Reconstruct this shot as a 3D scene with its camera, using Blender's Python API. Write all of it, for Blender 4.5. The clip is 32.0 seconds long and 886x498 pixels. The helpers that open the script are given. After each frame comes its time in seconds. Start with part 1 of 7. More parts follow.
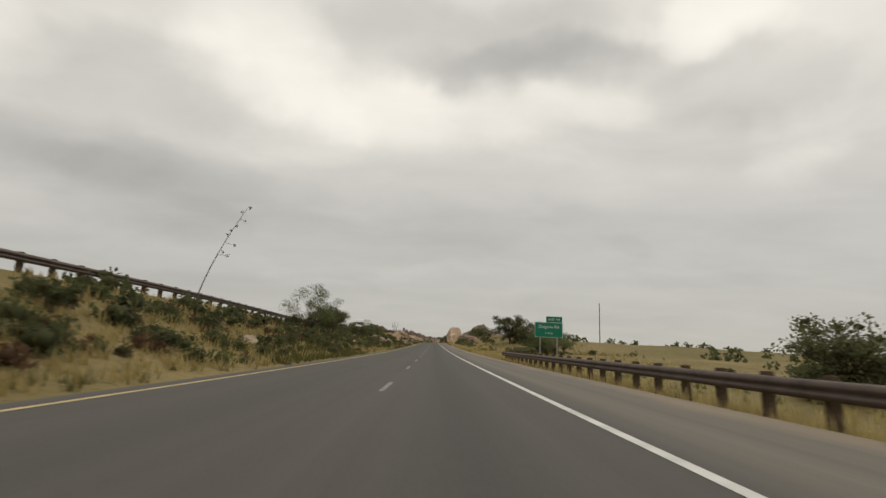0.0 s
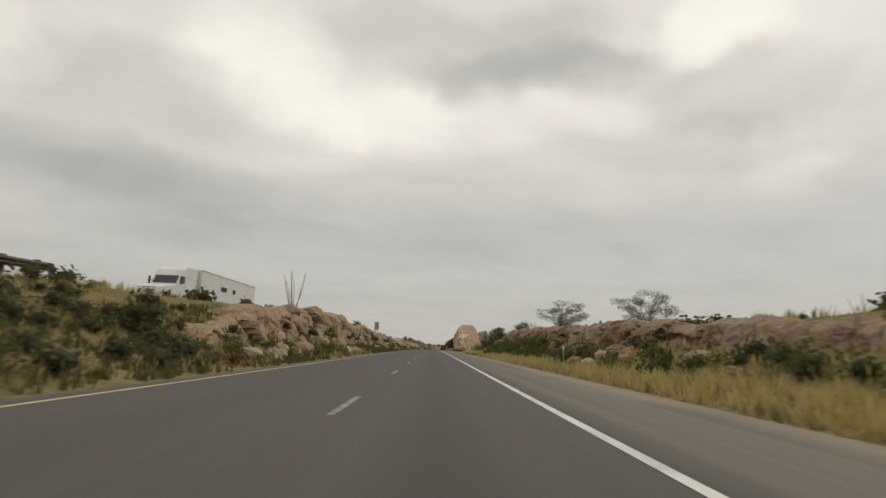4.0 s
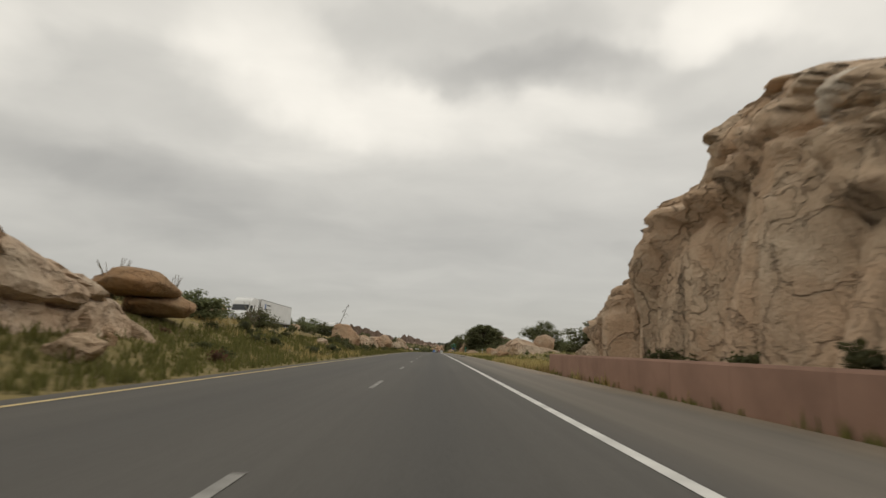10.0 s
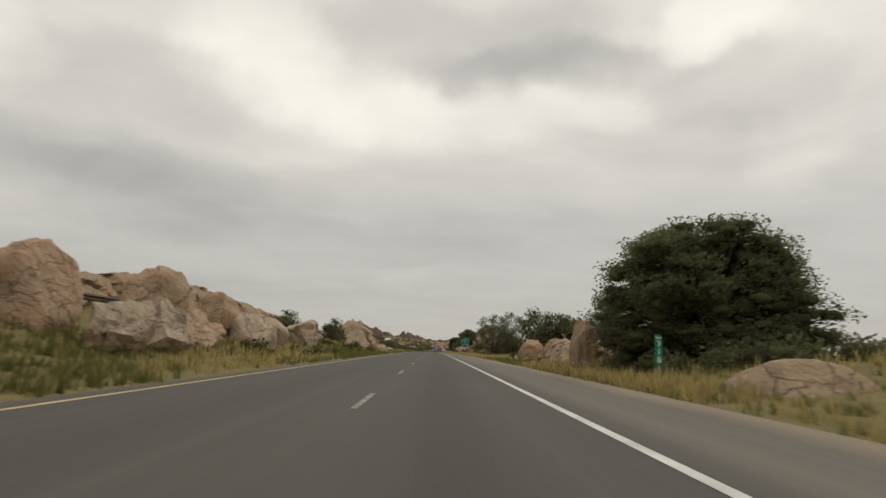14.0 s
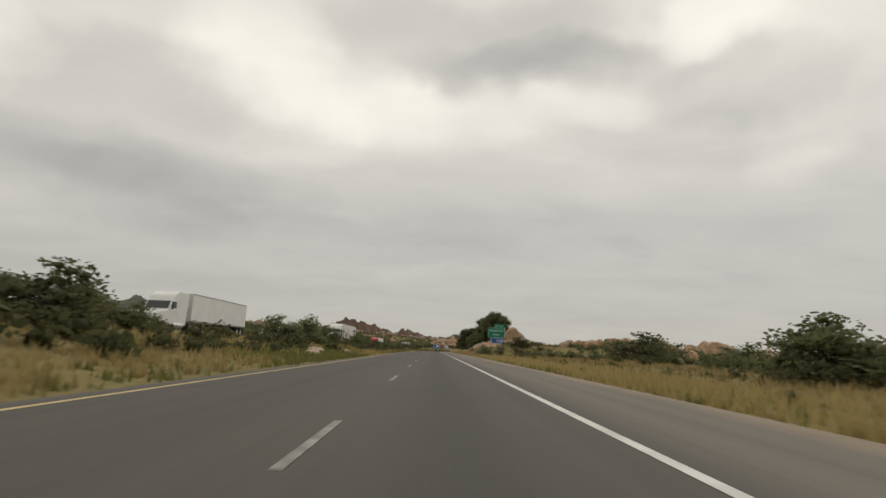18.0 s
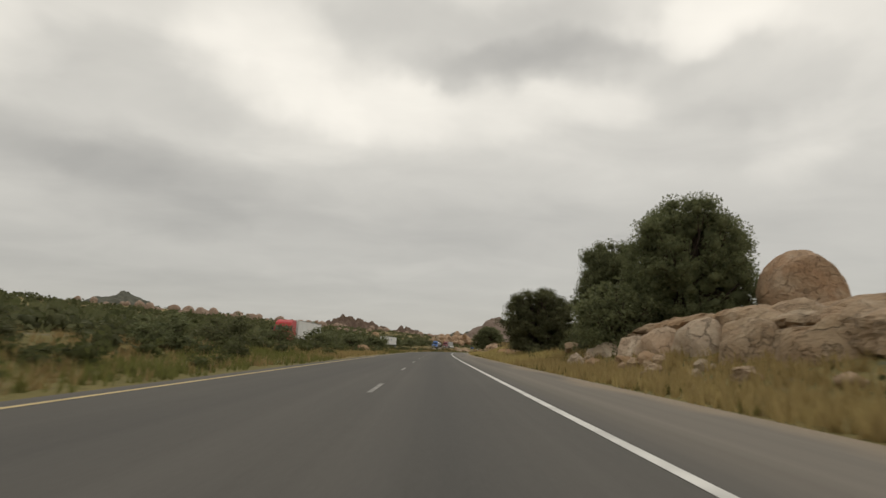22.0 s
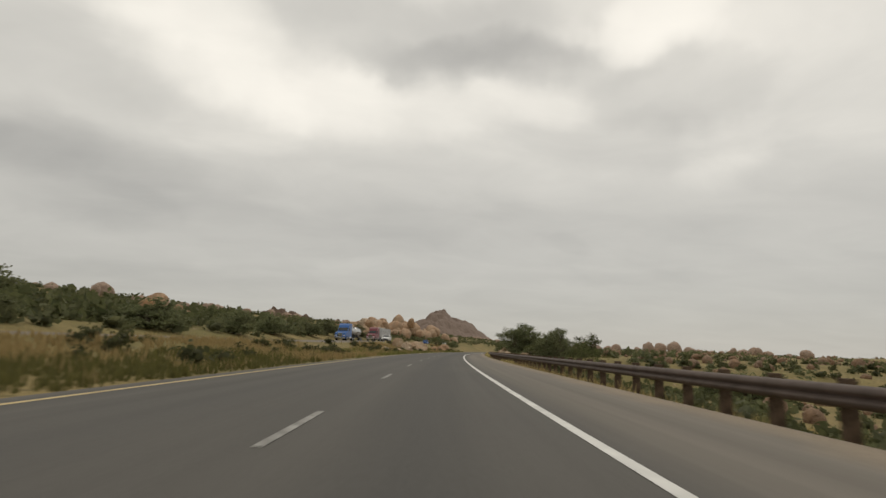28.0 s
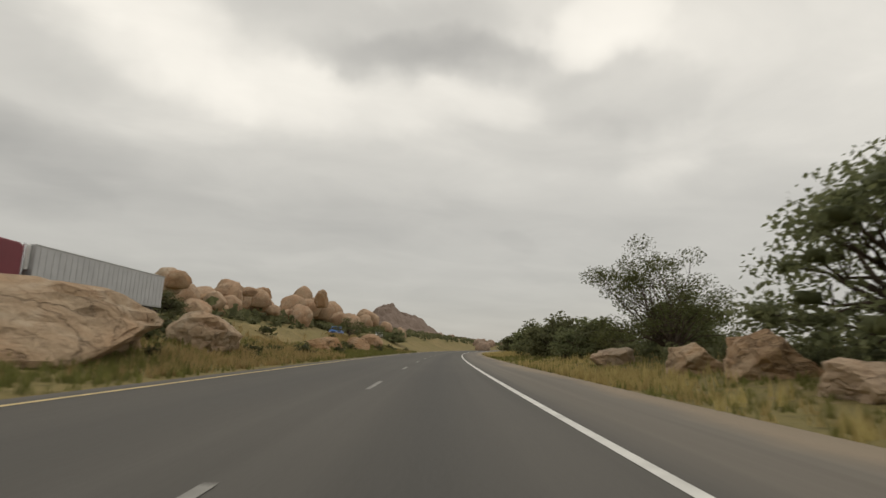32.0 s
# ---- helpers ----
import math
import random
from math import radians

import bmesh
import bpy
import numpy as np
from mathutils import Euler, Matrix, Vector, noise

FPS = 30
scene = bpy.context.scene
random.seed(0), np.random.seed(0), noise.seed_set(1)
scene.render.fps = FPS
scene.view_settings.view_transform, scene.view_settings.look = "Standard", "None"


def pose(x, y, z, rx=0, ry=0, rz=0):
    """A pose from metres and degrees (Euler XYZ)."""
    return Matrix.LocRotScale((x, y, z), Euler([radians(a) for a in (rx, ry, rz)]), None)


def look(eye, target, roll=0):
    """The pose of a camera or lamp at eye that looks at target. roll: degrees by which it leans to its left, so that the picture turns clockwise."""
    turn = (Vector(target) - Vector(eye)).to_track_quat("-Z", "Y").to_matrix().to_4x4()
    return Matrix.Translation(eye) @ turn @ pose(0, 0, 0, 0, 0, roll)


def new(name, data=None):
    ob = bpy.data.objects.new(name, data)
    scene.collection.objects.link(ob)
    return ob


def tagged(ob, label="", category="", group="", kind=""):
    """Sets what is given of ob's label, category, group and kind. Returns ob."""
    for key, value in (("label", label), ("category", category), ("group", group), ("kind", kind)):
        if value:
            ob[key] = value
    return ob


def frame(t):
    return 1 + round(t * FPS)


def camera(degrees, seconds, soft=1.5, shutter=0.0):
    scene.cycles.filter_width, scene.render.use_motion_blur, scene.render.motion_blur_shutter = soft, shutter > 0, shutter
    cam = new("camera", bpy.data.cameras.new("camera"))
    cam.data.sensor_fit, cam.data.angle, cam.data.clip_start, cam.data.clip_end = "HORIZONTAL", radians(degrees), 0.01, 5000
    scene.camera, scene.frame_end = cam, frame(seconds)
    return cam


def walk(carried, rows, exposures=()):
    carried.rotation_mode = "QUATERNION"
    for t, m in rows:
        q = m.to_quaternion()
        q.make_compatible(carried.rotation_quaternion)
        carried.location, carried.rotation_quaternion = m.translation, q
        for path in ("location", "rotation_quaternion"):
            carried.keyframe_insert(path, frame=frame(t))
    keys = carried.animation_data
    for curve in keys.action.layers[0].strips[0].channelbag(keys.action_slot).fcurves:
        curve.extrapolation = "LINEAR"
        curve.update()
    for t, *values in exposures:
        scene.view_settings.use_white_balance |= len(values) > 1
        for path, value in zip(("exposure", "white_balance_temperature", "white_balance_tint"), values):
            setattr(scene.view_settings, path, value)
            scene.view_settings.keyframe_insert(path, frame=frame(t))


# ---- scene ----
# The highway's plan: s runs along the road in metres, u to the right of the lane's middle, h up from the road.
SPEED = 31.6
EYE = 1.05


def heading_and_line():
    s = np.arange(-900.0, 5200.0, 2.0)
    bend_t = np.array([-30, 21, 22, 23, 24, 25, 26, 27.5, 28.5, 30, 32, 40, 44, 60])
    bend = np.array([0, 0, 0.05, 0.35, 0.7, 1.15, 1.6, 1.62, 1.45, 1.35, 1.2, 1.1, 0, 0])
    grade_t = np.array([-30, -5, 0, 3, 5, 7, 9, 11, 13, 14.5, 17, 19, 21, 23, 25, 28, 30, 34, 50, 170])
    grade = np.array([-0.4, 0.0, 0.5, 1.6, 2.1, 1.95, 1.7, 1.45, 1.2, 1.0, 0.7, 0.5, 0.35, 0.2, 0.1, -0.2, -0.4, -0.5, 0, 0]) / 100
    hd = np.cumsum(np.interp(s / SPEED, bend_t, bend)) * 2.0 / SPEED
    gr = np.interp(s / SPEED, grade_t, grade)
    x = np.cumsum(np.sin(np.radians(hd))) * 2.0
    y = np.cumsum(np.cos(np.radians(hd))) * 2.0
    z = np.cumsum(gr) * 2.0
    zero = np.argmin(abs(s))
    return s, x - x[zero], y - y[zero], z - z[zero], np.radians(hd), gr


LINE_S, LINE_X, LINE_Y, LINE_Z, LINE_H, LINE_G = heading_and_line()


def rd_np(s, u, h=0.0):
    """Points beside the road, as an array of x, y, z. Far from it the rows run straight east and west."""
    s, u, h = np.broadcast_arrays(np.asarray(s, float), np.asarray(u, float), np.asarray(h, float))
    hd = np.interp(s, LINE_S, LINE_H)
    near = np.clip(u, -70, 70)
    return np.stack([np.interp(s, LINE_S, LINE_X) + near * np.cos(hd) + (u - near),
                     np.interp(s, LINE_S, LINE_Y) - near * np.sin(hd),
                     np.interp(s, LINE_S, LINE_Z) + h], -1)


def rd(s, u, h=0.0):
    return Vector(rd_np(s, u, h).tolist())


def turn(s):
    """The road's turn at s, in degrees about z."""
    return -math.degrees(float(np.interp(s, LINE_S, LINE_H)))


# ---- camera ----
cam = camera(79.0, 32.0, soft=1.5, shutter=0.15)
LATERAL_T = np.array([0, 1, 3, 6, 9, 11, 13, 19, 21, 23, 25, 28, 30, 32])
LATERAL_U = np.array([-0.34, -0.3, 0.06, -0.18, 0.15, -0.14, -0.22, -0.24, -0.2, -0.02, 0.1, 0.24, 0.17, 0.1])


def camera_pose(t):
    s = SPEED * t
    eye = rd(s, float(np.interp(t, LATERAL_T, LATERAL_U)), EYE)
    yaw = float(np.interp(s, LINE_S, LINE_H)) + radians(0.63)
    tilt = math.atan(float(np.interp(s, LINE_S, LINE_G))) + radians(10.4)
    way = Vector((math.sin(yaw) * math.cos(tilt), math.cos(yaw) * math.cos(tilt), math.sin(tilt)))
    return look(eye, eye + way * 10, 2.2)


walk(cam, [(i * 0.5, camera_pose(i * 0.5)) for i in range(65)], [(0, 0.0), (22, 0.0), (23, 0.1), (24, 0.17), (25, 0.07), (28, 0.0), (32, 0.0)])


# ---- helpers of this scene ----
def mesh_np(name, verts, faces):
    """A mesh from arrays: verts (n, 3), faces (m, 3 or 4)."""
    verts, faces = np.asarray(verts, np.float32), np.asarray(faces, np.int32)
    me = bpy.data.meshes.new(name)
    m, k = faces.shape
    me.vertices.add(len(verts))
    me.vertices.foreach_set("co", verts.ravel())
    me.loops.add(m * k)
    me.loops.foreach_set("vertex_index", faces.ravel())
    me.polygons.add(m)
    me.polygons.foreach_set("loop_start", np.arange(m, dtype=np.int32) * k)
    me.update(calc_edges=True)
    return me


def grid_faces(rows, cols):
    a = (np.arange(rows - 1)[:, None] * cols + np.arange(cols - 1)[None, :]).ravel()
    return np.stack([a, a + 1, a + cols + 1, a + cols], 1)


def smooth(me, on=True):
    me.polygons.foreach_set("use_smooth", np.full(len(me.polygons), on))
    return me


def part(name, data, material, parent=None, label="", m=None):
    """Links a bmesh or a mesh as one object, under parent if there is one."""
    if isinstance(data, bmesh.types.BMesh):
        me = bpy.data.meshes.new(name)
        bmesh.ops.recalc_face_normals(data, faces=data.faces[:])
        data.to_mesh(me)
        data.free()
    else:
        me = data
    if material is not None and not me.materials:
        me.materials.append(material)
    ob = new(name, me)
    if parent is not None:
        ob.parent = parent
    if m is not None:
        ob.matrix_basis = m
    if label:
        tagged(ob, label)
    return ob


def empty(name, m, label, category, group="", kind=""):
    ob = new(name)
    ob.empty_display_size = 0.3
    ob.matrix_basis = m
    return tagged(ob, label, category, group, kind)


def bx(bm, c, size, bevel=0.0, m=None):
    """A box with bevelled edges into bm."""
    got = bmesh.ops.create_cube(bm, size=1.0)
    vs = got["verts"]
    bmesh.ops.scale(bm, vec=size, verts=vs)
    bmesh.ops.translate(bm, vec=c, verts=vs)
    if m is not None:
        bmesh.ops.transform(bm, matrix=m, verts=vs)
    if bevel > 0:
        es = list({e for v in vs for e in v.link_edges})
        bmesh.ops.bevel(bm, geom=es, offset=bevel, segments=2, profile=0.5, affect="EDGES")
    return bm


def box(c, size, bevel=0.0):
    return bx(bmesh.new(), c, size, bevel)


def tube(bm, p0, p1, r0, r1=None, seg=10, caps=True):
    p0, p1 = Vector(p0), Vector(p1)
    r1 = r0 if r1 is None else r1
    q = (p1 - p0).to_track_quat("Z", "Y").to_matrix().to_4x4()
    m = Matrix.Translation((p0 + p1) / 2) @ q
    bmesh.ops.create_cone(bm, cap_ends=caps, segments=seg, radius1=r0, radius2=r1, depth=(p1 - p0).length, matrix=m)
    return bm


def extrude_profile(points, x0, x1, axis="x", bevel=0.0):
    """A closed outline of (y, z) pairs swept from x0 to x1."""
    bm = bmesh.new()
    f = bm.faces.new([bm.verts.new((x0, y, z)) for y, z in points])
    got = bmesh.ops.extrude_face_region(bm, geom=[f])
    vs = [g for g in got["geom"] if isinstance(g, bmesh.types.BMVert)]
    bmesh.ops.translate(bm, vec=(x1 - x0, 0, 0), verts=vs)
    if bevel > 0:
        bmesh.ops.bevel(bm, geom=bm.edges[:], offset=bevel, segments=2, profile=0.5, affect="EDGES")
    return bm


# ---- world and sun ----
def make_world():
    w = bpy.data.worlds.new("overcast_sky")
    scene.world = w
    w.use_nodes = True
    nt = w.node_tree
    nt.nodes.clear()
    N, L = nt.nodes.new, nt.links.new
    out, bg = N("ShaderNodeOutputWorld"), N("ShaderNodeBackground")
    L(bg.outputs[0], out.inputs[0])
    sky = N("ShaderNodeTexSky")
    sky.sky_type, sky.sun_disc = "NISHITA", False
    sky.sun_elevation, sky.sun_rotation = radians(48), radians(35)
    dim = N("ShaderNodeMix")
    dim.data_type, dim.blend_type = "RGBA", "MULTIPLY"
    dim.inputs[0].default_value = 1.0
    L(sky.outputs[0], dim.inputs[6])
    dim.inputs[7].default_value = (0.1, 0.1, 0.1, 1)
    tc, sep = N("ShaderNodeTexCoord"), N("ShaderNodeSeparateXYZ")
    L(tc.outputs["Generated"], sep.inputs[0])

    def math_node(op, a, b):
        n = N("ShaderNodeMath")
        n.operation = op
        for i, v in enumerate((a, b)):
            if isinstance(v, (int, float)):
                n.inputs[i].default_value = v
            else:
                L(v, n.inputs[i])
        return n.outputs[0]

    up = math_node("ADD", math_node("MAXIMUM", sep.outputs[2], 0.0), 0.16)
    flat = N("ShaderNodeCombineXYZ")
    L(math_node("DIVIDE", sep.outputs[0], up), flat.inputs[0])
    L(math_node("DIVIDE", sep.outputs[1], up), flat.inputs[1])

    def cloud(scale, detail, shift, rough=0.5, warp=0.4, stretch=(1, 1, 1)):
        mp = N("ShaderNodeMapping")
        mp.inputs["Location"].default_value = shift
        mp.inputs["Scale"].default_value = stretch
        L(flat.outputs[0], mp.inputs[0])
        n = N("ShaderNodeTexNoise")
        n.inputs["Scale"].default_value, n.inputs["Detail"].default_value = scale, detail
        n.inputs["Roughness"].default_value, n.inputs["Distortion"].default_value = rough, warp
        L(mp.outputs[0], n.inputs["Vector"])
        return n.outputs["Fac"]

    big = cloud(0.8, 2.5, (3.1, 1.7, 0), 0.45, 0.3, (0.7, 1.2, 1))
    fine = cloud(2.2, 5.0, (7.4, 2.2, 0), 0.55, 0.4, (0.85, 1.15, 1))
    # heavier and thinner parts of the cloud deck: direction, radius in degrees, how much brighter
    wob = N("ShaderNodeTexNoise")
    wob.inputs["Scale"].default_value, wob.inputs["Detail"].default_value = 5.0, 4.0
    L(tc.outputs["Generated"], wob.inputs["Vector"])
    centre = N("ShaderNodeVectorMath")
    centre.operation = "SUBTRACT"
    L(wob.outputs["Color"], centre.inputs[0])
    centre.inputs[1].default_value = (0.5, 0.5, 0.5)
    warp = N("ShaderNodeVectorMath")
    warp.operation = "MULTIPLY_ADD"
    L(centre.outputs[0], warp.inputs[0])
    warp.inputs[1].default_value = (0.26, 0.26, 0.1)
    L(tc.outputs["Generated"], warp.inputs[2])
    unit = N("ShaderNodeVectorMath")
    unit.operation = "NORMALIZE"
    L(warp.outputs[0], unit.inputs[0])
    ease = N("ShaderNodeValToRGB")
    tone = ease.color_ramp.elements
    for i, (at, level_of) in enumerate(((0.0, 0.165), (1.0, 0.3), (0.12, 0.175), (0.23, 0.2), (0.34, 0.275), (0.45, 0.31), (0.62, 0.3))):
        el = tone[i] if i < 2 else tone.new(at)
        el.position, el.color = at, (level_of,) * 3 + (1,)
    L(sep.outputs[2], ease.inputs[0])
    total = math_node("ADD", math_node("ADD", ease.outputs[0], -0.112), math_node("ADD", math_node("MULTIPLY", big, 0.12), math_node("MULTIPLY", fine, 0.16)))
    turned = N("ShaderNodeSeparateXYZ")
    L(unit.outputs[0], turned.inputs[0])
    bearing = math_node("ARCTAN2", turned.outputs[0], turned.outputs[1])
    rise = math_node("ARCSINE", turned.outputs[2], 0.0)
    # bearing, rise, half width, half height, how much brighter
    dark = ((0.17, 0.51, 0.2, 0.04, -0.085), (0.1, 0.55, 0.3, 0.055, -0.08), (0.38, 0.5, 0.16, 0.04, -0.055), (-0.7, 0.275, 0.2, 0.05, -0.085), (-0.52, 0.265, 0.18, 0.035, -0.06),
            (-0.48, 0.2, 0.14, 0.028, -0.065), (-0.33, 0.22, 0.14, 0.025, -0.03), (-0.53, 0.41, 0.18, 0.08, -0.07), (0.55, 0.44, 0.14, 0.05, -0.07), (0.48, 0.37, 0.18, 0.04, -0.045),
            (0.06, 0.21, 0.22, 0.045, -0.025), (0.34, 0.185, 0.05, 0.013, -0.03), (0.47, 0.14, 0.1, 0.011, -0.03), (-0.45, 0.1, 0.24, 0.018, -0.03))
    bright = ((0.5, 0.565, 0.1, 0.05, 0.085), (-0.2, 0.47, 0.24, 0.08, 0.05), (-0.36, 0.53, 0.12, 0.06, 0.06), (-0.72, 0.43, 0.07, 0.06, 0.05), (-0.02, 0.43, 0.3, 0.05, 0.055), (0.62, 0.35, 0.08, 0.05, 0.04), (-0.3, 0.4, 0.12, 0.06, 0.04),
              (-0.68, 0.18, 0.1, 0.025, 0.02), (-0.02, 0.145, 0.14, 0.011, 0.025))
    for az, el, wide, high, amount in dark + bright:
        across = math_node("MULTIPLY", math_node("SUBTRACT", bearing, az), 0.75 / wide)
        along = math_node("MULTIPLY", math_node("SUBTRACT", rise, el), 0.75 / high)
        near = N("ShaderNodeMapRange")
        near.interpolation_type = "SMOOTHERSTEP"
        L(math_node("ADD", math_node("MULTIPLY", across, across), math_node("MULTIPLY", along, along)), near.inputs[0])
        near.inputs[1].default_value, near.inputs[2].default_value = 1.4, 0.0
        near.inputs[3].default_value, near.inputs[4].default_value = 0.0, amount
        total = math_node("ADD", total, near.outputs[0])
    ramp = N("ShaderNodeValToRGB")
    e = ramp.color_ramp.elements
    e[0].position, e[0].color = 0.0, (0.3, 0.292, 0.272, 1)
    e[1].position, e[1].color = 0.46, (1.0, 0.95, 0.85, 1)
    mid = e.new(0.28)
    mid.color = (0.66, 0.635, 0.575, 1)
    L(total, ramp.inputs[0])
    # the deck thickens and evens out towards the horizon
    low = N("ShaderNodeMapRange")
    L(sep.outputs[2], low.inputs[0])
    low.inputs[1].default_value, low.inputs[2].default_value = 0.03, 0.32
    low.inputs[3].default_value, low.inputs[4].default_value = 0.6, 0.0
    haze = N("ShaderNodeMix")
    haze.data_type = "RGBA"
    L(low.outputs[0], haze.inputs[0])
    L(ramp.outputs[0], haze.inputs[6])
    haze.inputs[7].default_value = (0.46, 0.448, 0.412, 1)
    both = N("ShaderNodeMix")
    both.data_type = "RGBA"
    both.inputs[0].default_value = 0.95
    L(dim.outputs[2], both.inputs[6])
    L(haze.outputs[2], both.inputs[7])
    L(both.outputs[2], bg.inputs[0])
    bg.inputs[1].default_value = 1.0


make_world()
sun = bpy.data.lights.new("sun", "SUN")
sun.energy, sun.angle, sun.color = 0.7, radians(25), (1.0, 0.95, 0.87)
new("sun", sun).matrix_basis = look((0, 0, 500), (-230, -330, 20))


# ---- materials ----
def material(name, rough=0.9, metal=0.0, spec=0.3):
    m = bpy.data.materials.new(name)
    m.use_nodes = True
    b = m.node_tree.nodes["Principled BSDF"]
    b.inputs["Roughness"].default_value, b.inputs["Metallic"].default_value = rough, metal
    b.inputs["Specular IOR Level"].default_value = spec
    return m, m.node_tree, b


def node(nt, kind, **inputs):
    n = nt.nodes.new(kind)
    for k, v in inputs.items():
        n.inputs[k.replace("_", " ")].default_value = v
    return n


def noise_of(nt, vec, scale, detail=4.0, rough=0.55, warp=0.0):
    n = node(nt, "ShaderNodeTexNoise", Scale=scale, Detail=detail, Roughness=rough, Distortion=warp)
    nt.links.new(vec, n.inputs["Vector"])
    return n.outputs["Fac"]


def ramp_of(nt, fac, stops):
    r = nt.nodes.new("ShaderNodeValToRGB")
    e = r.color_ramp.elements
    for i, (p, c) in enumerate(stops):
        el = e[i] if i < 2 else e.new(p)
        el.position, el.color = p, (*c, 1)
    nt.links.new(fac, r.inputs[0])
    return r.outputs[0]


def mix_of(nt, fac, a, b, blend="MIX"):
    n = nt.nodes.new("ShaderNodeMix")
    n.data_type, n.blend_type = "RGBA", blend
    for i, v in ((0, fac), (6, a), (7, b)):
        if isinstance(v, (int, float)):
            n.inputs[i].default_value = v
        elif isinstance(v, tuple):
            n.inputs[i].default_value = (*v, 1)
        else:
            nt.links.new(v, n.inputs[i])
    return n.outputs[2]


def range_of(nt, v, a, b, c=0.0, d=1.0):
    n = nt.nodes.new("ShaderNodeMapRange")
    nt.links.new(v, n.inputs[0])
    for i, x in enumerate((a, b, c, d)):
        n.inputs[i + 1].default_value = x
    return n.outputs[0]


def bump_of(nt, b, height, strength, distance):
    n = node(nt, "ShaderNodeBump", Strength=strength, Distance=distance)
    nt.links.new(height, n.inputs["Height"])
    nt.links.new(n.outputs[0], b.inputs["Normal"])


def place(nt, kind="Object"):
    return nt.nodes.new("ShaderNodeTexCoord").outputs[kind]


def position(nt):
    return nt.nodes.new("ShaderNodeNewGeometry").outputs["Position"]


def plain(name, colour, rough=0.6, metal=0.0, vary=0.12, scale=3.0, spec=0.4, bump=0.0):
    """Paint, metal or plastic with slight dirt in it."""
    m, nt, b = material(name, rough, metal, spec)
    v = place(nt)
    f = noise_of(nt, v, scale, 5.0)
    dark = tuple(c * (1 - 2 * vary) for c in colour)
    col = ramp_of(nt, f, [(0.3, dark), (0.62, colour)])
    nt.links.new(col, b.inputs["Base Color"])
    if bump:
        bump_of(nt, b, noise_of(nt, v, scale * 9, 3.0), bump, 0.01)
    return m


def asphalt_material():
    m, nt, b = material("worn_asphalt", 0.88, 0, 0.25)
    uv = nt.nodes.new("ShaderNodeUVMap")
    uv.uv_map = "plan"
    p = position(nt)
    sep = nt.nodes.new("ShaderNodeSeparateXYZ")
    nt.links.new(uv.outputs[0], sep.inputs[0])
    # lengthwise streaks: the noise is stretched along the road
    mp = node(nt, "ShaderNodeMapping")
    mp.inputs["Scale"].default_value = (1.0, 0.012, 1.0)
    nt.links.new(uv.outputs[0], mp.inputs[0])
    streak = noise_of(nt, mp.outputs[0], 1.6, 5.0, 0.6)
    patch = noise_of(nt, p, 0.09, 4.0, 0.6)
    grain = noise_of(nt, p, 22.0, 3.0, 0.7)
    base = ramp_of(nt, streak, [(0.25, (0.064, 0.06, 0.054)), (0.75, (0.096, 0.09, 0.081))])
    base = mix_of(nt, range_of(nt, patch, 0.35, 0.7, 0, 0.35), base, (0.112, 0.103, 0.089))
    # oil-darkened band along the middle of each lane
    for mid, half, amount in ((0.1, 1.0, 0.7), (-3.7, 1.1, 0.35)):
        d = nt.nodes.new("ShaderNodeMath")
        d.operation = "SUBTRACT"
        nt.links.new(sep.outputs[0], d.inputs[0])
        d.inputs[1].default_value = mid
        a = nt.nodes.new("ShaderNodeMath")
        a.operation = "ABSOLUTE"
        nt.links.new(d.outputs[0], a.inputs[0])
        f = range_of(nt, a.outputs[0], 0.1, half, amount, 0.0)
        base = mix_of(nt, f, base, (0.058, 0.056, 0.053))
    # paler, dustier shoulder
    f = range_of(nt, sep.outputs[0], 2.3, 3.2, 0.0, 0.75)
    base = mix_of(nt, f, base, ramp_of(nt, streak, [(0.3, (0.14, 0.122, 0.099)), (0.7, (0.212, 0.186, 0.152))]))
    f = range_of(nt, sep.outputs[0], -6.2, -7.4, 0.0, 0.8)
    base = mix_of(nt, f, base, (0.19, 0.158, 0.122))
    f = range_of(nt, mix_of(nt, 0.25, sep.outputs[0], range_of(nt, patch, 0.3, 0.7, 3.2, 7.2)), 4.85, 5.5, 0.0, 0.85)
    base = mix_of(nt, f, base, ramp_of(nt, grain, [(0.3, (0.2, 0.155, 0.105)), (0.7, (0.34, 0.27, 0.19))]))
    base = mix_of(nt, range_of(nt, grain, 0.3, 0.7, 0.0, 0.2), base, (0.17, 0.16, 0.143))
    nt.links.new(base, b.inputs["Base Color"])
    bump_of(nt, b, grain, 0.25, 0.01)
    return m


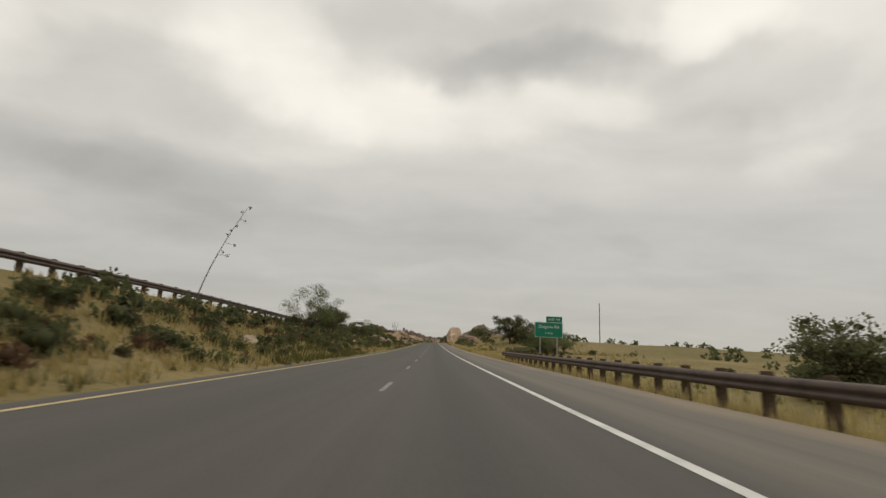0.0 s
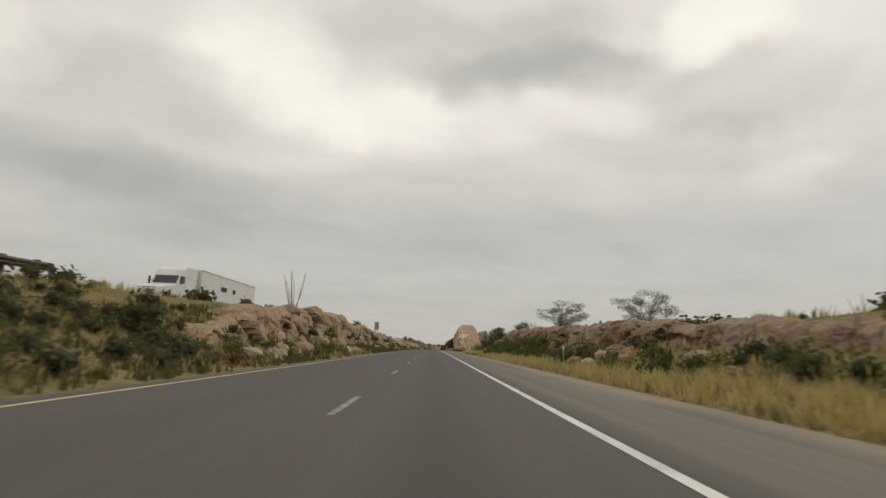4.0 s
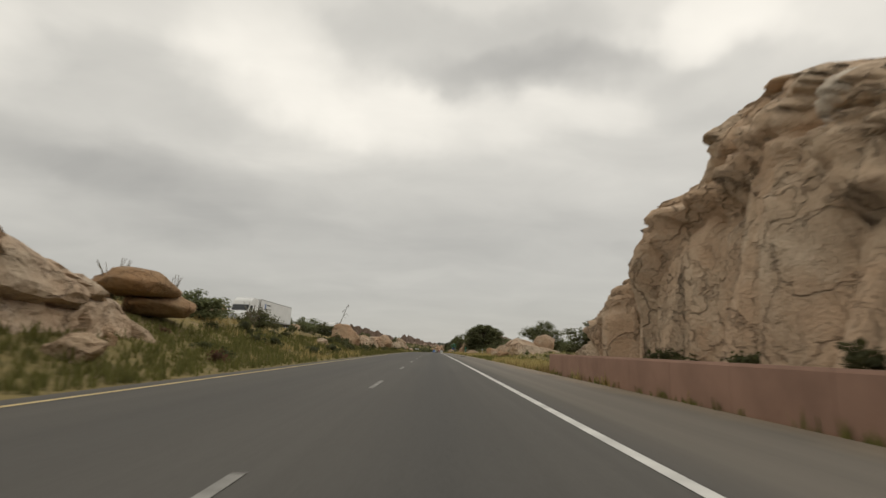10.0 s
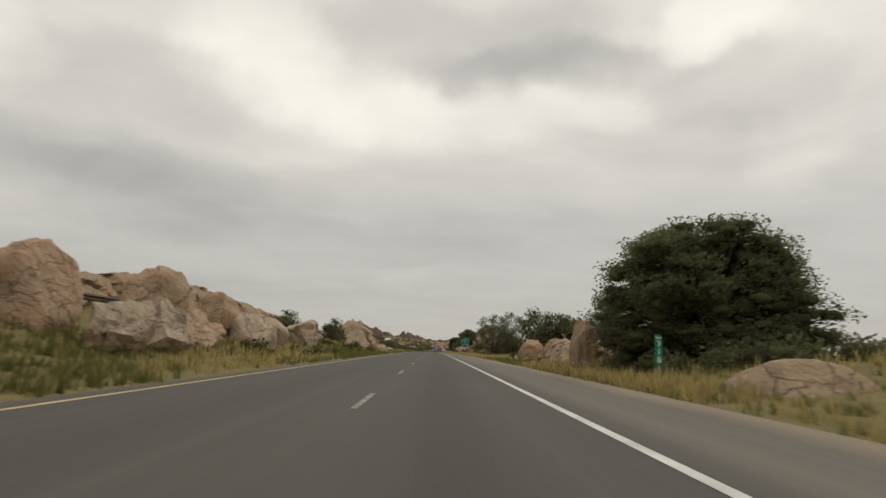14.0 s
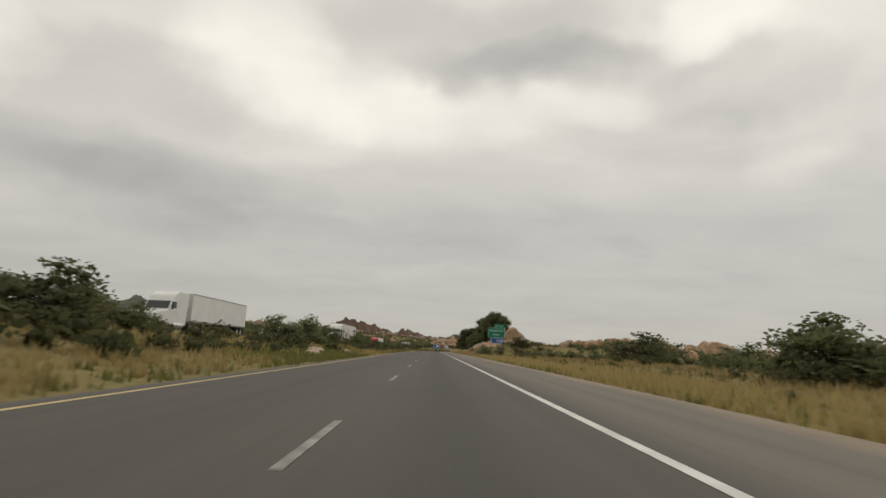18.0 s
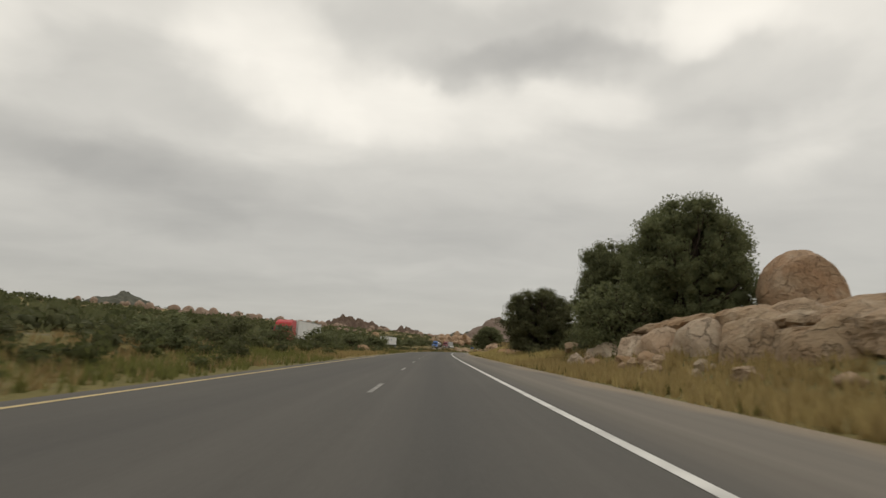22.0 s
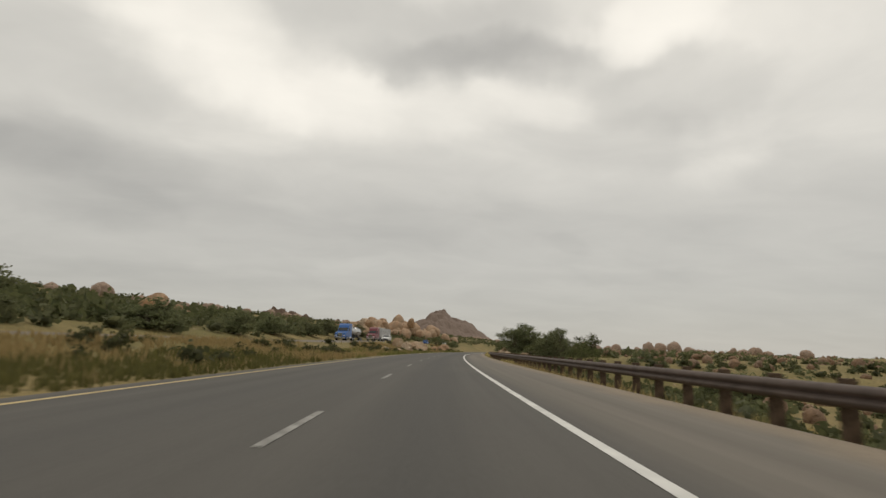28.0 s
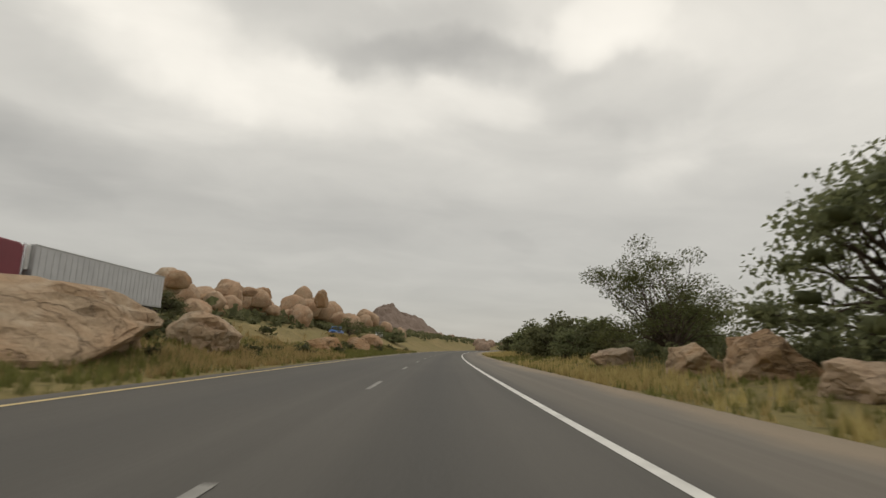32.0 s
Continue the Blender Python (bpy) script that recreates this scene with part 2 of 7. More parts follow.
def ground_material():
    m, nt, b = material("dry_grassland", 0.95, 0, 0.1)
    p = position(nt)
    big, mid, fine = noise_of(nt, p, 0.022, 4), noise_of(nt, p, 0.16, 5, 0.6), noise_of(nt, p, 2.6, 6, 0.65)
    dry = ramp_of(nt, mid, [(0.3, (0.2, 0.15, 0.07)), (0.7, (0.33, 0.25, 0.115))])
    green = ramp_of(nt, fine, [(0.3, (0.1, 0.1, 0.038)), (0.7, (0.19, 0.175, 0.068))])
    col = mix_of(nt, range_of(nt, big, 0.38, 0.66, 0.12, 0.75), dry, green)
    col = mix_of(nt, range_of(nt, fine, 0.5, 0.68, 0.0, 0.7), col, (0.06, 0.06, 0.03))
    stone = noise_of(nt, p, 0.5, 5, 0.6, 0.5)
    col = mix_of(nt, range_of(nt, stone, 0.62, 0.7, 0.0, 0.7), col, (0.33, 0.24, 0.165))
    nt.links.new(col, b.inputs["Base Color"])
    bump_of(nt, b, fine, 0.8, 0.12)
    return m


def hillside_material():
    m, nt, b = material("hazed_brushy_mountain", 0.95, 0, 0.1)
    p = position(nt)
    # dark grey-green brush, its colour lightened a little to stand for distance haze
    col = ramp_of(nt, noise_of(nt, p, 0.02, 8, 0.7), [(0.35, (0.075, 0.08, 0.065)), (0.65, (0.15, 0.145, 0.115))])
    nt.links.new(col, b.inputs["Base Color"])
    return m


def rock_material(name, low, high, stain, pale, pale_amount=0.45, cracked=0.3):
    m, nt, b = material(name, 0.92, 0, 0.2)
    p = position(nt)
    info = nt.nodes.new("ShaderNodeObjectInfo")
    big, mid, fine = noise_of(nt, p, 0.28, 4, 0.6, 0.6), noise_of(nt, p, 1.3, 8, 0.7, 0.3), noise_of(nt, p, 7.0, 6, 0.75)
    col = ramp_of(nt, mid, [(0.28, low), (0.72, high)])
    col = mix_of(nt, range_of(nt, big, 0.42, 0.6, 0.0, 0.8), col, stain)
    col = mix_of(nt, range_of(nt, noise_of(nt, p, 0.55, 5, 0.6, 1.0), 0.54, 0.66, 0.0, pale_amount), col, pale)
    hue = nt.nodes.new("ShaderNodeHueSaturation")
    nt.links.new(range_of(nt, info.outputs["Random"], 0, 1, 0.8, 1.15), hue.inputs["Value"])
    nt.links.new(range_of(nt, info.outputs["Random"], 0, 1, 1.1, 0.85), hue.inputs["Saturation"])
    nt.links.new(col, hue.inputs["Color"])
    col = mix_of(nt, range_of(nt, fine, 0.5, 0.8, 0.0, 0.5), hue.outputs[0], tuple(c * 0.45 for c in low))
    wn = node(nt, "ShaderNodeTexNoise", Scale=0.7, Detail=5.0, Roughness=0.6)
    nt.links.new(p, wn.inputs["Vector"])
    shift = nt.nodes.new("ShaderNodeVectorMath")
    shift.operation = "MULTIPLY_ADD"
    nt.links.new(wn.outputs["Color"], shift.inputs[0])
    shift.inputs[1].default_value = (2.2, 2.2, 2.2)
    nt.links.new(p, shift.inputs[2])
    wv = shift.outputs[0]
    cracks = []
    for scale, width in ((0.42, 0.022), (1.3, 0.03)):
        vo = node(nt, "ShaderNodeTexVoronoi", Scale=scale)
        vo.feature = "DISTANCE_TO_EDGE"
        nt.links.new(wv, vo.inputs["Vector"])
        cracks.append(range_of(nt, vo.outputs["Distance"], 0.0, width, 1.0, 0.0))
    keep = noise_of(nt, p, 0.45, 3)
    crack = mix_of(nt, range_of(nt, keep, 0.42, 0.6, 0.0, 0.8), cracks[0], cracks[1])
    col = mix_of(nt, range_of(nt, crack, 0, 1, 0, cracked), col, (0.06, 0.045, 0.03))
    chips = node(nt, "ShaderNodeTexVoronoi", Scale=3.2)
    nt.links.new(wv, chips.inputs["Vector"])
    nt.links.new(col, b.inputs["Base Color"])
    h = nt.nodes.new("ShaderNodeMath")
    h.operation = "SUBTRACT"
    nt.links.new(mix_of(nt, 0.45, mix_of(nt, 0.4, mid, fine), chips.outputs["Distance"]), h.inputs[0])
    nt.links.new(range_of(nt, crack, 0, 1, 0, min(1.0, cracked * 1.8)), h.inputs[1])
    bump_of(nt, b, h.outputs[0], 1.0, 0.13)
    return m


def leaf_material(name, dark, light):
    m, nt, b = material(name, 0.75, 0, 0.25)
    geo = nt.nodes.new("ShaderNodeNewGeometry")
    info = nt.nodes.new("ShaderNodeObjectInfo")
    col = ramp_of(nt, geo.outputs["Random Per Island"], [(0.0, dark), (1.0, light)])
    mottle = noise_of(nt, position(nt), 2.6, 6.0, 0.7)
    col = mix_of(nt, range_of(nt, mottle, 0.35, 0.66, 0.0, 0.8), mix_of(nt, 0.5, dark, col), mix_of(nt, 0.35, col, light))
    hue = nt.nodes.new("ShaderNodeHueSaturation")
    nt.links.new(range_of(nt, info.outputs["Random"], 0, 1, 0.75, 1.2), hue.inputs["Value"])
    nt.links.new(range_of(nt, info.outputs["Random"], 0, 1, 0.485, 0.51), hue.inputs["Hue"])
    nt.links.new(col, hue.inputs["Color"])
    nt.links.new(hue.outputs[0], b.inputs["Base Color"])
    tr = nt.nodes.new("ShaderNodeBsdfTranslucent")
    nt.links.new(hue.outputs[0], tr.inputs[0])
    ms = nt.nodes.new("ShaderNodeMixShader")
    ms.inputs[0].default_value = 0.5
    nt.links.new(b.outputs[0], ms.inputs[1])
    nt.links.new(tr.outputs[0], ms.inputs[2])
    nt.links.new(ms.outputs[0], nt.nodes["Material Output"].inputs[0])
    return m


ASPHALT = asphalt_material()
GROUND = ground_material()
ROCK_TAN = rock_material("tan_granite", (0.31, 0.225, 0.15), (0.5, 0.39, 0.27), (0.43, 0.29, 0.18), (0.58, 0.485, 0.37), 0.4, 0.3)
ROCK_ORANGE = rock_material("orange_granite", (0.28, 0.18, 0.108), (0.46, 0.325, 0.2), (0.41, 0.245, 0.135), (0.52, 0.42, 0.31), 0.35, 0.32)
ROCK_PALE = rock_material("pale_cut_granite", (0.35, 0.275, 0.195), (0.55, 0.45, 0.335), (0.43, 0.305, 0.2), (0.61, 0.53, 0.41), 0.5, 0.34)
ROCK_WHITE = rock_material("bleached_granite", (0.46, 0.37, 0.27), (0.66, 0.57, 0.45), (0.48, 0.33, 0.21), (0.72, 0.66, 0.56), 0.6, 0.3)
ROCK_MID = rock_material("faded_granite", (0.22, 0.15, 0.105), (0.36, 0.26, 0.185), (0.3, 0.19, 0.12), (0.42, 0.33, 0.25), 0.4, 0.45)
ROCK_FACE = rock_material("cut_dome_granite", (0.4, 0.275, 0.17), (0.62, 0.465, 0.31), (0.53, 0.35, 0.21), (0.66, 0.53, 0.38), 0.35, 0.34)
ROCK_FAR = rock_material("red_far_rock", (0.14, 0.105, 0.085), (0.25, 0.18, 0.14), (0.2, 0.14, 0.105), (0.27, 0.2, 0.16), 0.3)
OAK_LEAF = leaf_material("oak_leaves", (0.1, 0.112, 0.055), (0.235, 0.245, 0.12))
MESQUITE_LEAF = leaf_material("mesquite_leaves", (0.075, 0.09, 0.035), (0.19, 0.205, 0.08))
SCRUB_LEAF = leaf_material("scrub_leaves", (0.06, 0.07, 0.03), (0.17, 0.175, 0.08))
RUST_WEED = leaf_material("rusty_weeds", (0.13, 0.075, 0.04), (0.26, 0.17, 0.09))
GRASS_DRY = leaf_material("dry_grass_blades", (0.32, 0.25, 0.105), (0.54, 0.435, 0.19))
GRASS_GREEN = leaf_material("green_grass_blades", (0.105, 0.11, 0.034), (0.235, 0.225, 0.075))
BARK = plain("grey_brown_bark", (0.11, 0.085, 0.065), 0.95, 0, 0.25, 6, 0.1, 0.6)
STEM = plain("grey_thorny_stems", (0.2, 0.17, 0.12), 0.95, 0, 0.2, 6, 0.1)
AGAVE_LEAF = plain("grey_green_agave", (0.13, 0.16, 0.1), 0.7, 0, 0.15, 3)
WHITE_LINE = plain("white_road_paint", (0.68, 0.67, 0.63), 0.8, 0, 0.12, 1.5, 0.2)
YELLOW_LINE = plain("yellow_road_paint", (0.6, 0.47, 0.25), 0.8, 0, 0.14, 1.5, 0.2)
DASH_LINE = plain("worn_white_paint", (0.34, 0.33, 0.305), 0.85, 0, 0.3, 2.2, 0.2)
RAIL_STEEL = plain("rust_brown_weathered_steel", (0.115, 0.085, 0.07), 0.7, 0.25, 0.2, 2.0)
POST_WOOD = plain("dark_timber_post", (0.12, 0.085, 0.06), 0.95, 0, 0.25, 5, 0.1, 0.5)
BARRIER = plain("pink_tinted_concrete", (0.38, 0.235, 0.175), 0.9, 0, 0.13, 0.7, 0.2, 0.3)
GALVANISED = plain("galvanised_steel", (0.42, 0.42, 0.41), 0.5, 0.7, 0.1, 4)
SIGN_BACK = plain("dull_aluminium", (0.33, 0.33, 0.32), 0.55, 0.6, 0.08, 2)
SIGN_GREEN = plain("green_sign_sheeting", (0.0, 0.19, 0.115), 0.5, 0, 0.05, 1)
SIGN_BLUE = plain("blue_sign_sheeting", (0.02, 0.09, 0.32), 0.5, 0, 0.05, 1)
SIGN_WHITE = plain("white_sign_sheeting", (0.75, 0.76, 0.73), 0.5, 0, 0.04, 1)
SIGN_YELLOW = plain("yellow_sign_sheeting", (0.75, 0.42, 0.02), 0.5, 0, 0.05, 1)
BLACK = plain("black_paint", (0.015, 0.015, 0.015), 0.5, 0, 0.1, 2)
RUBBER = plain("tyre_rubber", (0.02, 0.02, 0.02), 0.85, 0, 0.15, 5)
RIM = plain("dull_alloy_rim", (0.5, 0.5, 0.5), 0.35, 0.9, 0.1, 5)
CHROME = plain("chrome", (0.7, 0.7, 0.7), 0.15, 1.0, 0.05, 3)
GLASS_DARK = plain("dark_tinted_glass", (0.015, 0.02, 0.022), 0.08, 0, 0.05, 2, 0.6)
LAMP_GLASS = plain("headlamp_glass", (0.7, 0.7, 0.66), 0.15, 0, 0.05, 4, 0.6)
TRUCK_WHITE = plain("white_vehicle_paint", (0.74, 0.74, 0.72), 0.35, 0, 0.05, 0.8, 0.5)
TRUCK_GREY = plain("ribbed_grey_trailer", (0.5, 0.5, 0.5), 0.4, 0.4, 0.06, 0.8)
TRUCK_RED = plain("bright_red_paint", (0.5, 0.025, 0.03), 0.35, 0, 0.06, 0.8, 0.5)
TRUCK_BLUE = plain("blue_vehicle_paint", (0.02, 0.11, 0.36), 0.35, 0, 0.06, 0.8, 0.5)
TRUCK_MAROON = plain("maroon_vehicle_paint", (0.17, 0.02, 0.03), 0.35, 0, 0.06, 0.8, 0.5)
TANK_STEEL = plain("polished_tank_steel", (0.6, 0.6, 0.6), 0.22, 0.95, 0.06, 0.8)
CHASSIS = plain("black_chassis", (0.025, 0.025, 0.025), 0.7, 0.2, 0.1, 2)


# ---- the lie of the land ----
# rows of s; heights above the road at the distances RIGHT_U and LEFT_U from the lane's middle
RIGHT_U = np.array([5.4, 7, 9, 12, 18, 30, 60, 150, 400, 1500, 4000])
RIGHT = {
    -900: (-0.5, -0.9, -1.2, -1.5, -1.5, -1.0, 0, 0, 0, 0),
    20: (-0.4, -0.9, -1.2, -1.3, -1.3, -0.8, 0, 1, 0, 0),
    60: (-0.25, -0.4, -0.6, -0.6, -0.6, -0.5, 0, 1, 0, 0),
    100: (-0.1, 0.0, 0.1, 0.3, 0.4, 0.3, 0.5, 1, 0, 0),
    122: (0, 0.3, 0.9, 1.5, 1.7, 1.5, 1, 1, 0, 0),
    140: (0, 0.3, 2.4, 2.9, 3.0, 2.4, 1, 0, 0, 0),
    208: (0, 0.3, 2.6, 3.4, 3.4, 2.5, 1, 0, 0, 0),
    224: (-0.1, 0.2, 0.7, 1.0, 1.5, 1.0, 0, -2, 0, 0),
    244: (-0.1, 0.1, 0.3, 0.9, 1.3, 0.8, 0, -2, 0, 0),
    256: (-0.4, -0.7, -0.8, -0.6, -0.2, 0, 0, -2, 0, 0),
    300: (-0.3, -0.5, -0.4, 0.4, 0.4, 0, 0, -2, 0, 0),
    312: (-0.1, 0.2, 1.2, 3.0, 3.2, 1.5, 0, -2, 0, 0),
    340: (-0.1, 0.2, 1.2, 3.4, 3.6, 1.5, 0, -2, 0, 0),
    356: (0, -0.1, 0, 0.3, 0.5, 0.3, 0, -2, 0, 0),
    400: (0, 0.0, 0.4, 1.0, 0.8, 0.3, 0, -2, 0, 0),
    440: (0, 0, 0.1, 0.3, 0.2, 0, 0, -2, 0, 0),
    474: (0, 0.1, 0.7, 1.2, 1.0, 0.3, 0, 0, 0, 0),
    505: (0, 0.1, 0.6, 1.0, 0.8, 0.3, 0, 0, 0, 0),
    530: (-0.1, -0.2, -0.2, -0.2, -0.3, -0.5, -0.5, -2, -5, -5),
    690: (-0.1, -0.2, -0.1, 0, 0, 0, 0, -2, -5, -5),
    706: (0, 0.2, 1.2, 2.4, 2.6, 2.0, 1, -2, -5, -5),
    740: (0, 0.2, 1.2, 2.2, 2.2, 1.5, 1, -2, -5, -5),
    770: (0, 0.3, 0.8, 1.1, 1.1, 0.8, 0, -4, -10, -10),
    800: (0, 0.2, 1.7, 2.4, 2.6, 2.0, 0, -5, -10, -10),
    860: (0, 0.2, 1.9, 2.6, 2.6, 1.0, -2, -7, -14, -14),
    880: (-0.5, -1.2, -2.0, -3.0, -4.5, -6, -6, -8, -16, -16),
    985: (-0.5, -1.2, -2.0, -3.0, -4.5, -6, -6, -8, -16, -16),
    1003: (-0.1, 0.0, 0.2, 0.3, 0.2, -1, -4, -8, -16, -16),
    1040: (0, 0.2, 0.8, 1.2, 1.2, 1.0, 0, -5, -16, -16),
    1400: (0, 0.2, 0.8, 2.0, 3.0, 4.0, 6, 5, 0, 0),
    5100: (0, 0.2, 0.8, 2.0, 3.0, 4.0, 6, 5, 0, 0)}
LEFT_U = np.array([6.8, 8.3, 11, 14, 17.3, 29.8, 35, 60, 120, 300, 800, 4000])
LEFT = {
    -900: (0.1, 1.1, 2.5, 3.7, 3.7, 3.9, 4.5, 6, 8, 10, 10),
    30: (0.1, 1.1, 2.4, 3.4, 3.4, 3.6, 4.2, 6, 8, 10, 10),
    90: (0.1, 0.9, 2.0, 2.65, 2.65, 2.9, 3.6, 6, 8, 10, 10),
    115: (0.1, 0.9, 2.1, 2.75, 2.75, 3.0, 4, 6, 8, 10, 10),
    145: (0.1, 1.1, 2.5, 3.2, 3.2, 3.5, 4.5, 6, 8, 10, 10),
    158: (0.0, 1.9, 3.2, 3.5, 3.5, 3.8, 4.8, 6, 8, 10, 10),
    240: (0.0, 1.9, 3.0, 3.3, 3.3, 3.6, 4.6, 6, 8, 10, 10),
    262: (0.1, 1.2, 2.4, 3.05, 3.05, 3.4, 4.6, 6, 8, 10, 10),
    300: (0.2, 1.2, 2.3, 2.95, 2.95, 3.5, 5.5, 7, 8, 10, 10),
    330: (0.1, 1.0, 2.2, 3.0, 3.0, 3.6, 5.5, 8, 8, 10, 10),
    390: (0.1, 0.9, 1.9, 2.7, 2.7, 3.4, 6, 9, 9, 10, 10),
    460: (0.1, 0.8, 1.7, 2.3, 2.3, 3.4, 6, 9, 9, 12, 20),
    560: (0.0, 0.4, 1.1, 1.7, 1.7, 2.5, 4, 6, 10, 20, 30),
    700: (0.0, 0.2, 0.6, 1.1, 1.1, 1.5, 2.2, 3, 7, 20, 40),
    765: (0.0, 0.1, 0.3, 0.45, 0.45, 1.0, 2.0, 4, 12, 30, 50),
    860: (0.0, 0.1, 0.3, 0.6, 0.6, 1.3, 3.0, 8, 20, 40, 50),
    950: (0.0, 0.1, 0.5, 1.2, 1.2, 2.4, 5, 11, 22, 33, 40),
    1050: (0.0, 0.3, 1.2, 2.5, 2.5, 4.0, 7, 14, 26, 33, 40),
    1250: (0.0, 0.4, 1.5, 3.0, 3.0, 5.5, 10, 16, 27, 33, 40),
    5100: (0.0, 0.4, 1.5, 3.0, 3.0, 6.0, 10, 16, 25, 30, 40)}


def table(rows, at_edge):
    keys = np.array(sorted(rows), float)
    return keys, np.array([(at_edge, *rows[int(k)]) for k in keys])


RIGHT_S, RIGHT_H = table(RIGHT, -0.06)
LEFT_S, LEFT_H = table(LEFT, -0.06)


def lookup(s, d, keys, across, heights):
    i = np.clip(np.searchsorted(keys, s) - 1, 0, len(keys) - 2)
    f = np.clip((s - keys[i]) / (keys[i + 1] - keys[i]), 0, 1)
    f = f * f * (3 - 2 * f)
    j = np.clip(np.searchsorted(across, d) - 1, 0, len(across) - 2)
    g = np.clip((d - across[j]) / (across[j + 1] - across[j]), 0, 1)
    lo = heights[i, j] * (1 - g) + heights[i, j + 1] * g
    hi = heights[i + 1, j] * (1 - g) + heights[i + 1, j + 1] * g
    return lo * (1 - f) + hi * f


WAVES = {}


def ripple(x, y, scale, seed):
    """Smooth unevenness from a few crossed waves."""
    if (scale, seed) not in WAVES:
        r = np.random.RandomState(seed)
        WAVES[scale, seed] = [(r.uniform(0, 6.28), scale * r.uniform(0.6, 2.6), r.uniform(0, 6.28)) for _ in range(7)]
    out = np.zeros_like(x)
    for a, w, ph in WAVES[scale, seed]:
        out = out + np.sin((x * np.cos(a) + y * np.sin(a)) * 6.28 / w + ph) * (w / scale) ** 0.7
    return out / 7


def ground_np(s, u):
    """The ground's height above the road at s."""
    s, u = np.broadcast_arrays(np.asarray(s, float), np.asarray(u, float))
    d = np.abs(u)
    h = np.where(u > 0, lookup(s, d, RIGHT_S, RIGHT_U, RIGHT_H), lookup(s, d, LEFT_S, LEFT_U, LEFT_H))
    h = np.where((u < 5.4) & (u > -6.8), -0.06, h)
    x, y, _ = np.moveaxis(rd_np(s, u), -1, 0)
    off = np.where(u > 0, np.clip((d - 6) / 6, 0, 1), np.clip((d - 7.5) / 5, 0, 1))
    off = np.where((u < -15) & (u > -32), np.clip((np.abs(u + 23.5) - 6.6) / 2, 0, 1), off)
    h = h + off * (0.16 * ripple(x, y, 7, 1) + 0.3 * ripple(x, y, 24, 2) * np.clip(d / 25, 0, 1))
    far = np.clip((d - 60) / 250, 0, 1)
    h = h + far * (3.0 * ripple(x, y, 160, 3) + 5.0 * ripple(x, y, 520, 4) * np.clip((d - 200) / 800, 0, 1))
    return h


def ground(s, u):
    return float(ground_np(s, u))


def on_ground(s, u, sink=0.0):
    return rd(s, u, ground(s, u) - sink)


# ---- ground, road and markings ----
def make_ground():
    rows = np.concatenate([np.arange(-800, -60, 25), np.arange(-60, 1260, 2.5), np.arange(1260, 1700, 12), np.arange(1700, 5001, 75)]).astype(float)
    right = np.array([5.38, 5.7, 6.3, 7, 7.8, 8.6, 9.4, 10.2, 11, 12, 13.2, 14.5, 16, 18, 20.5, 23.5, 27, 31, 36, 43, 52, 64, 80, 105, 140, 190, 260, 360, 520, 800, 1300, 2200, 3800])
    left = np.array([6.78, 7.2, 7.8, 8.4, 9.2, 10, 11, 12, 13, 14, 15, 16, 16.8, 17.35, 20, 23.5, 27, 29.7, 31, 33, 36, 40, 46, 54, 64, 80, 105, 140, 190, 260, 360, 520, 800, 1300, 2200, 3800])
    cols = np.concatenate([-left[::-1], [-4.0, -0.5, 3.0], right])
    s, u = np.meshgrid(rows, cols, indexing="ij")
    v = rd_np(s, u, ground_np(s, u)).reshape(-1, 3)
    me = smooth(mesh_np("ground", v, grid_faces(len(rows), len(cols))[:, ::-1]))
    part("ground", me, GROUND).update_tag()
    tagged(bpy.data.objects["ground"], "grassy rocky desert ground with dry and green patches", "ground", kind="structure")


def strip(name, s0, s1, u0, u1, lift, material_of, step=4.0, across=None, base=None, uv=False):
    """A ribbon that lies along the road between two distances from its middle."""
    rows = np.linspace(s0, s1, max(2, int((s1 - s0) / step) + 1))
    cols = np.array([u0, u1]) if across is None else np.array(across, float)
    s, u = np.meshgrid(rows, cols, indexing="ij")
    h = np.full_like(s, lift) if base is None else base(s, u) + lift
    v = rd_np(s, u, h).reshape(-1, 3)
    f = grid_faces(len(rows), len(cols))[:, ::-1]
    me = smooth(mesh_np(name, v, f))
    if uv:
        layer = me.uv_layers.new(name="plan")
        co = np.stack([u.ravel(), s.ravel()], 1)[f.ravel()]
        layer.data.foreach_set("uv", co.astype(np.float32).ravel())
    me.materials.append(material_of)
    return me


def skirted(s, u):
    """Road surface with its edges rolled down into the ground."""
    return np.where((u > 5.95) | (u < -6.7), -0.14, 0.0)


def opposite(s, u):
    return ground_np(s, np.full_like(np.asarray(u, float), -23.5)) + np.where((u < -29.0) | (u > -18.0), -0.12, 0.03)


make_ground()
road = tagged(part("road", strip("road", -800, 1900, 0, 0, 0.0, ASPHALT, 4.0, (-6.85, -6.6, -4, -1.5, 1, 3.5, 5.2, 5.9, 6.05), skirted, True), ASPHALT),
              "grey worn asphalt carriageway with two lanes and paved shoulders", "road", kind="structure")
far_road = tagged(part("road", strip("road", -800, 1900, 0, 0, 0.0, ASPHALT, 6.0, (-29.2, -28.9, -26, -23.5, -21, -18.1, -17.8), opposite, True), ASPHALT),
                  "asphalt carriageway of the oncoming traffic beyond the median", "road", kind="structure")
YELLOW_U, DASH_U, WHITE_U = -6.0, -1.5, 2.2
part("edge_line", strip("edge_line", -400, 1700, WHITE_U - 0.085, WHITE_U + 0.085, 0.006, WHITE_LINE), WHITE_LINE, road, "solid white edge line")
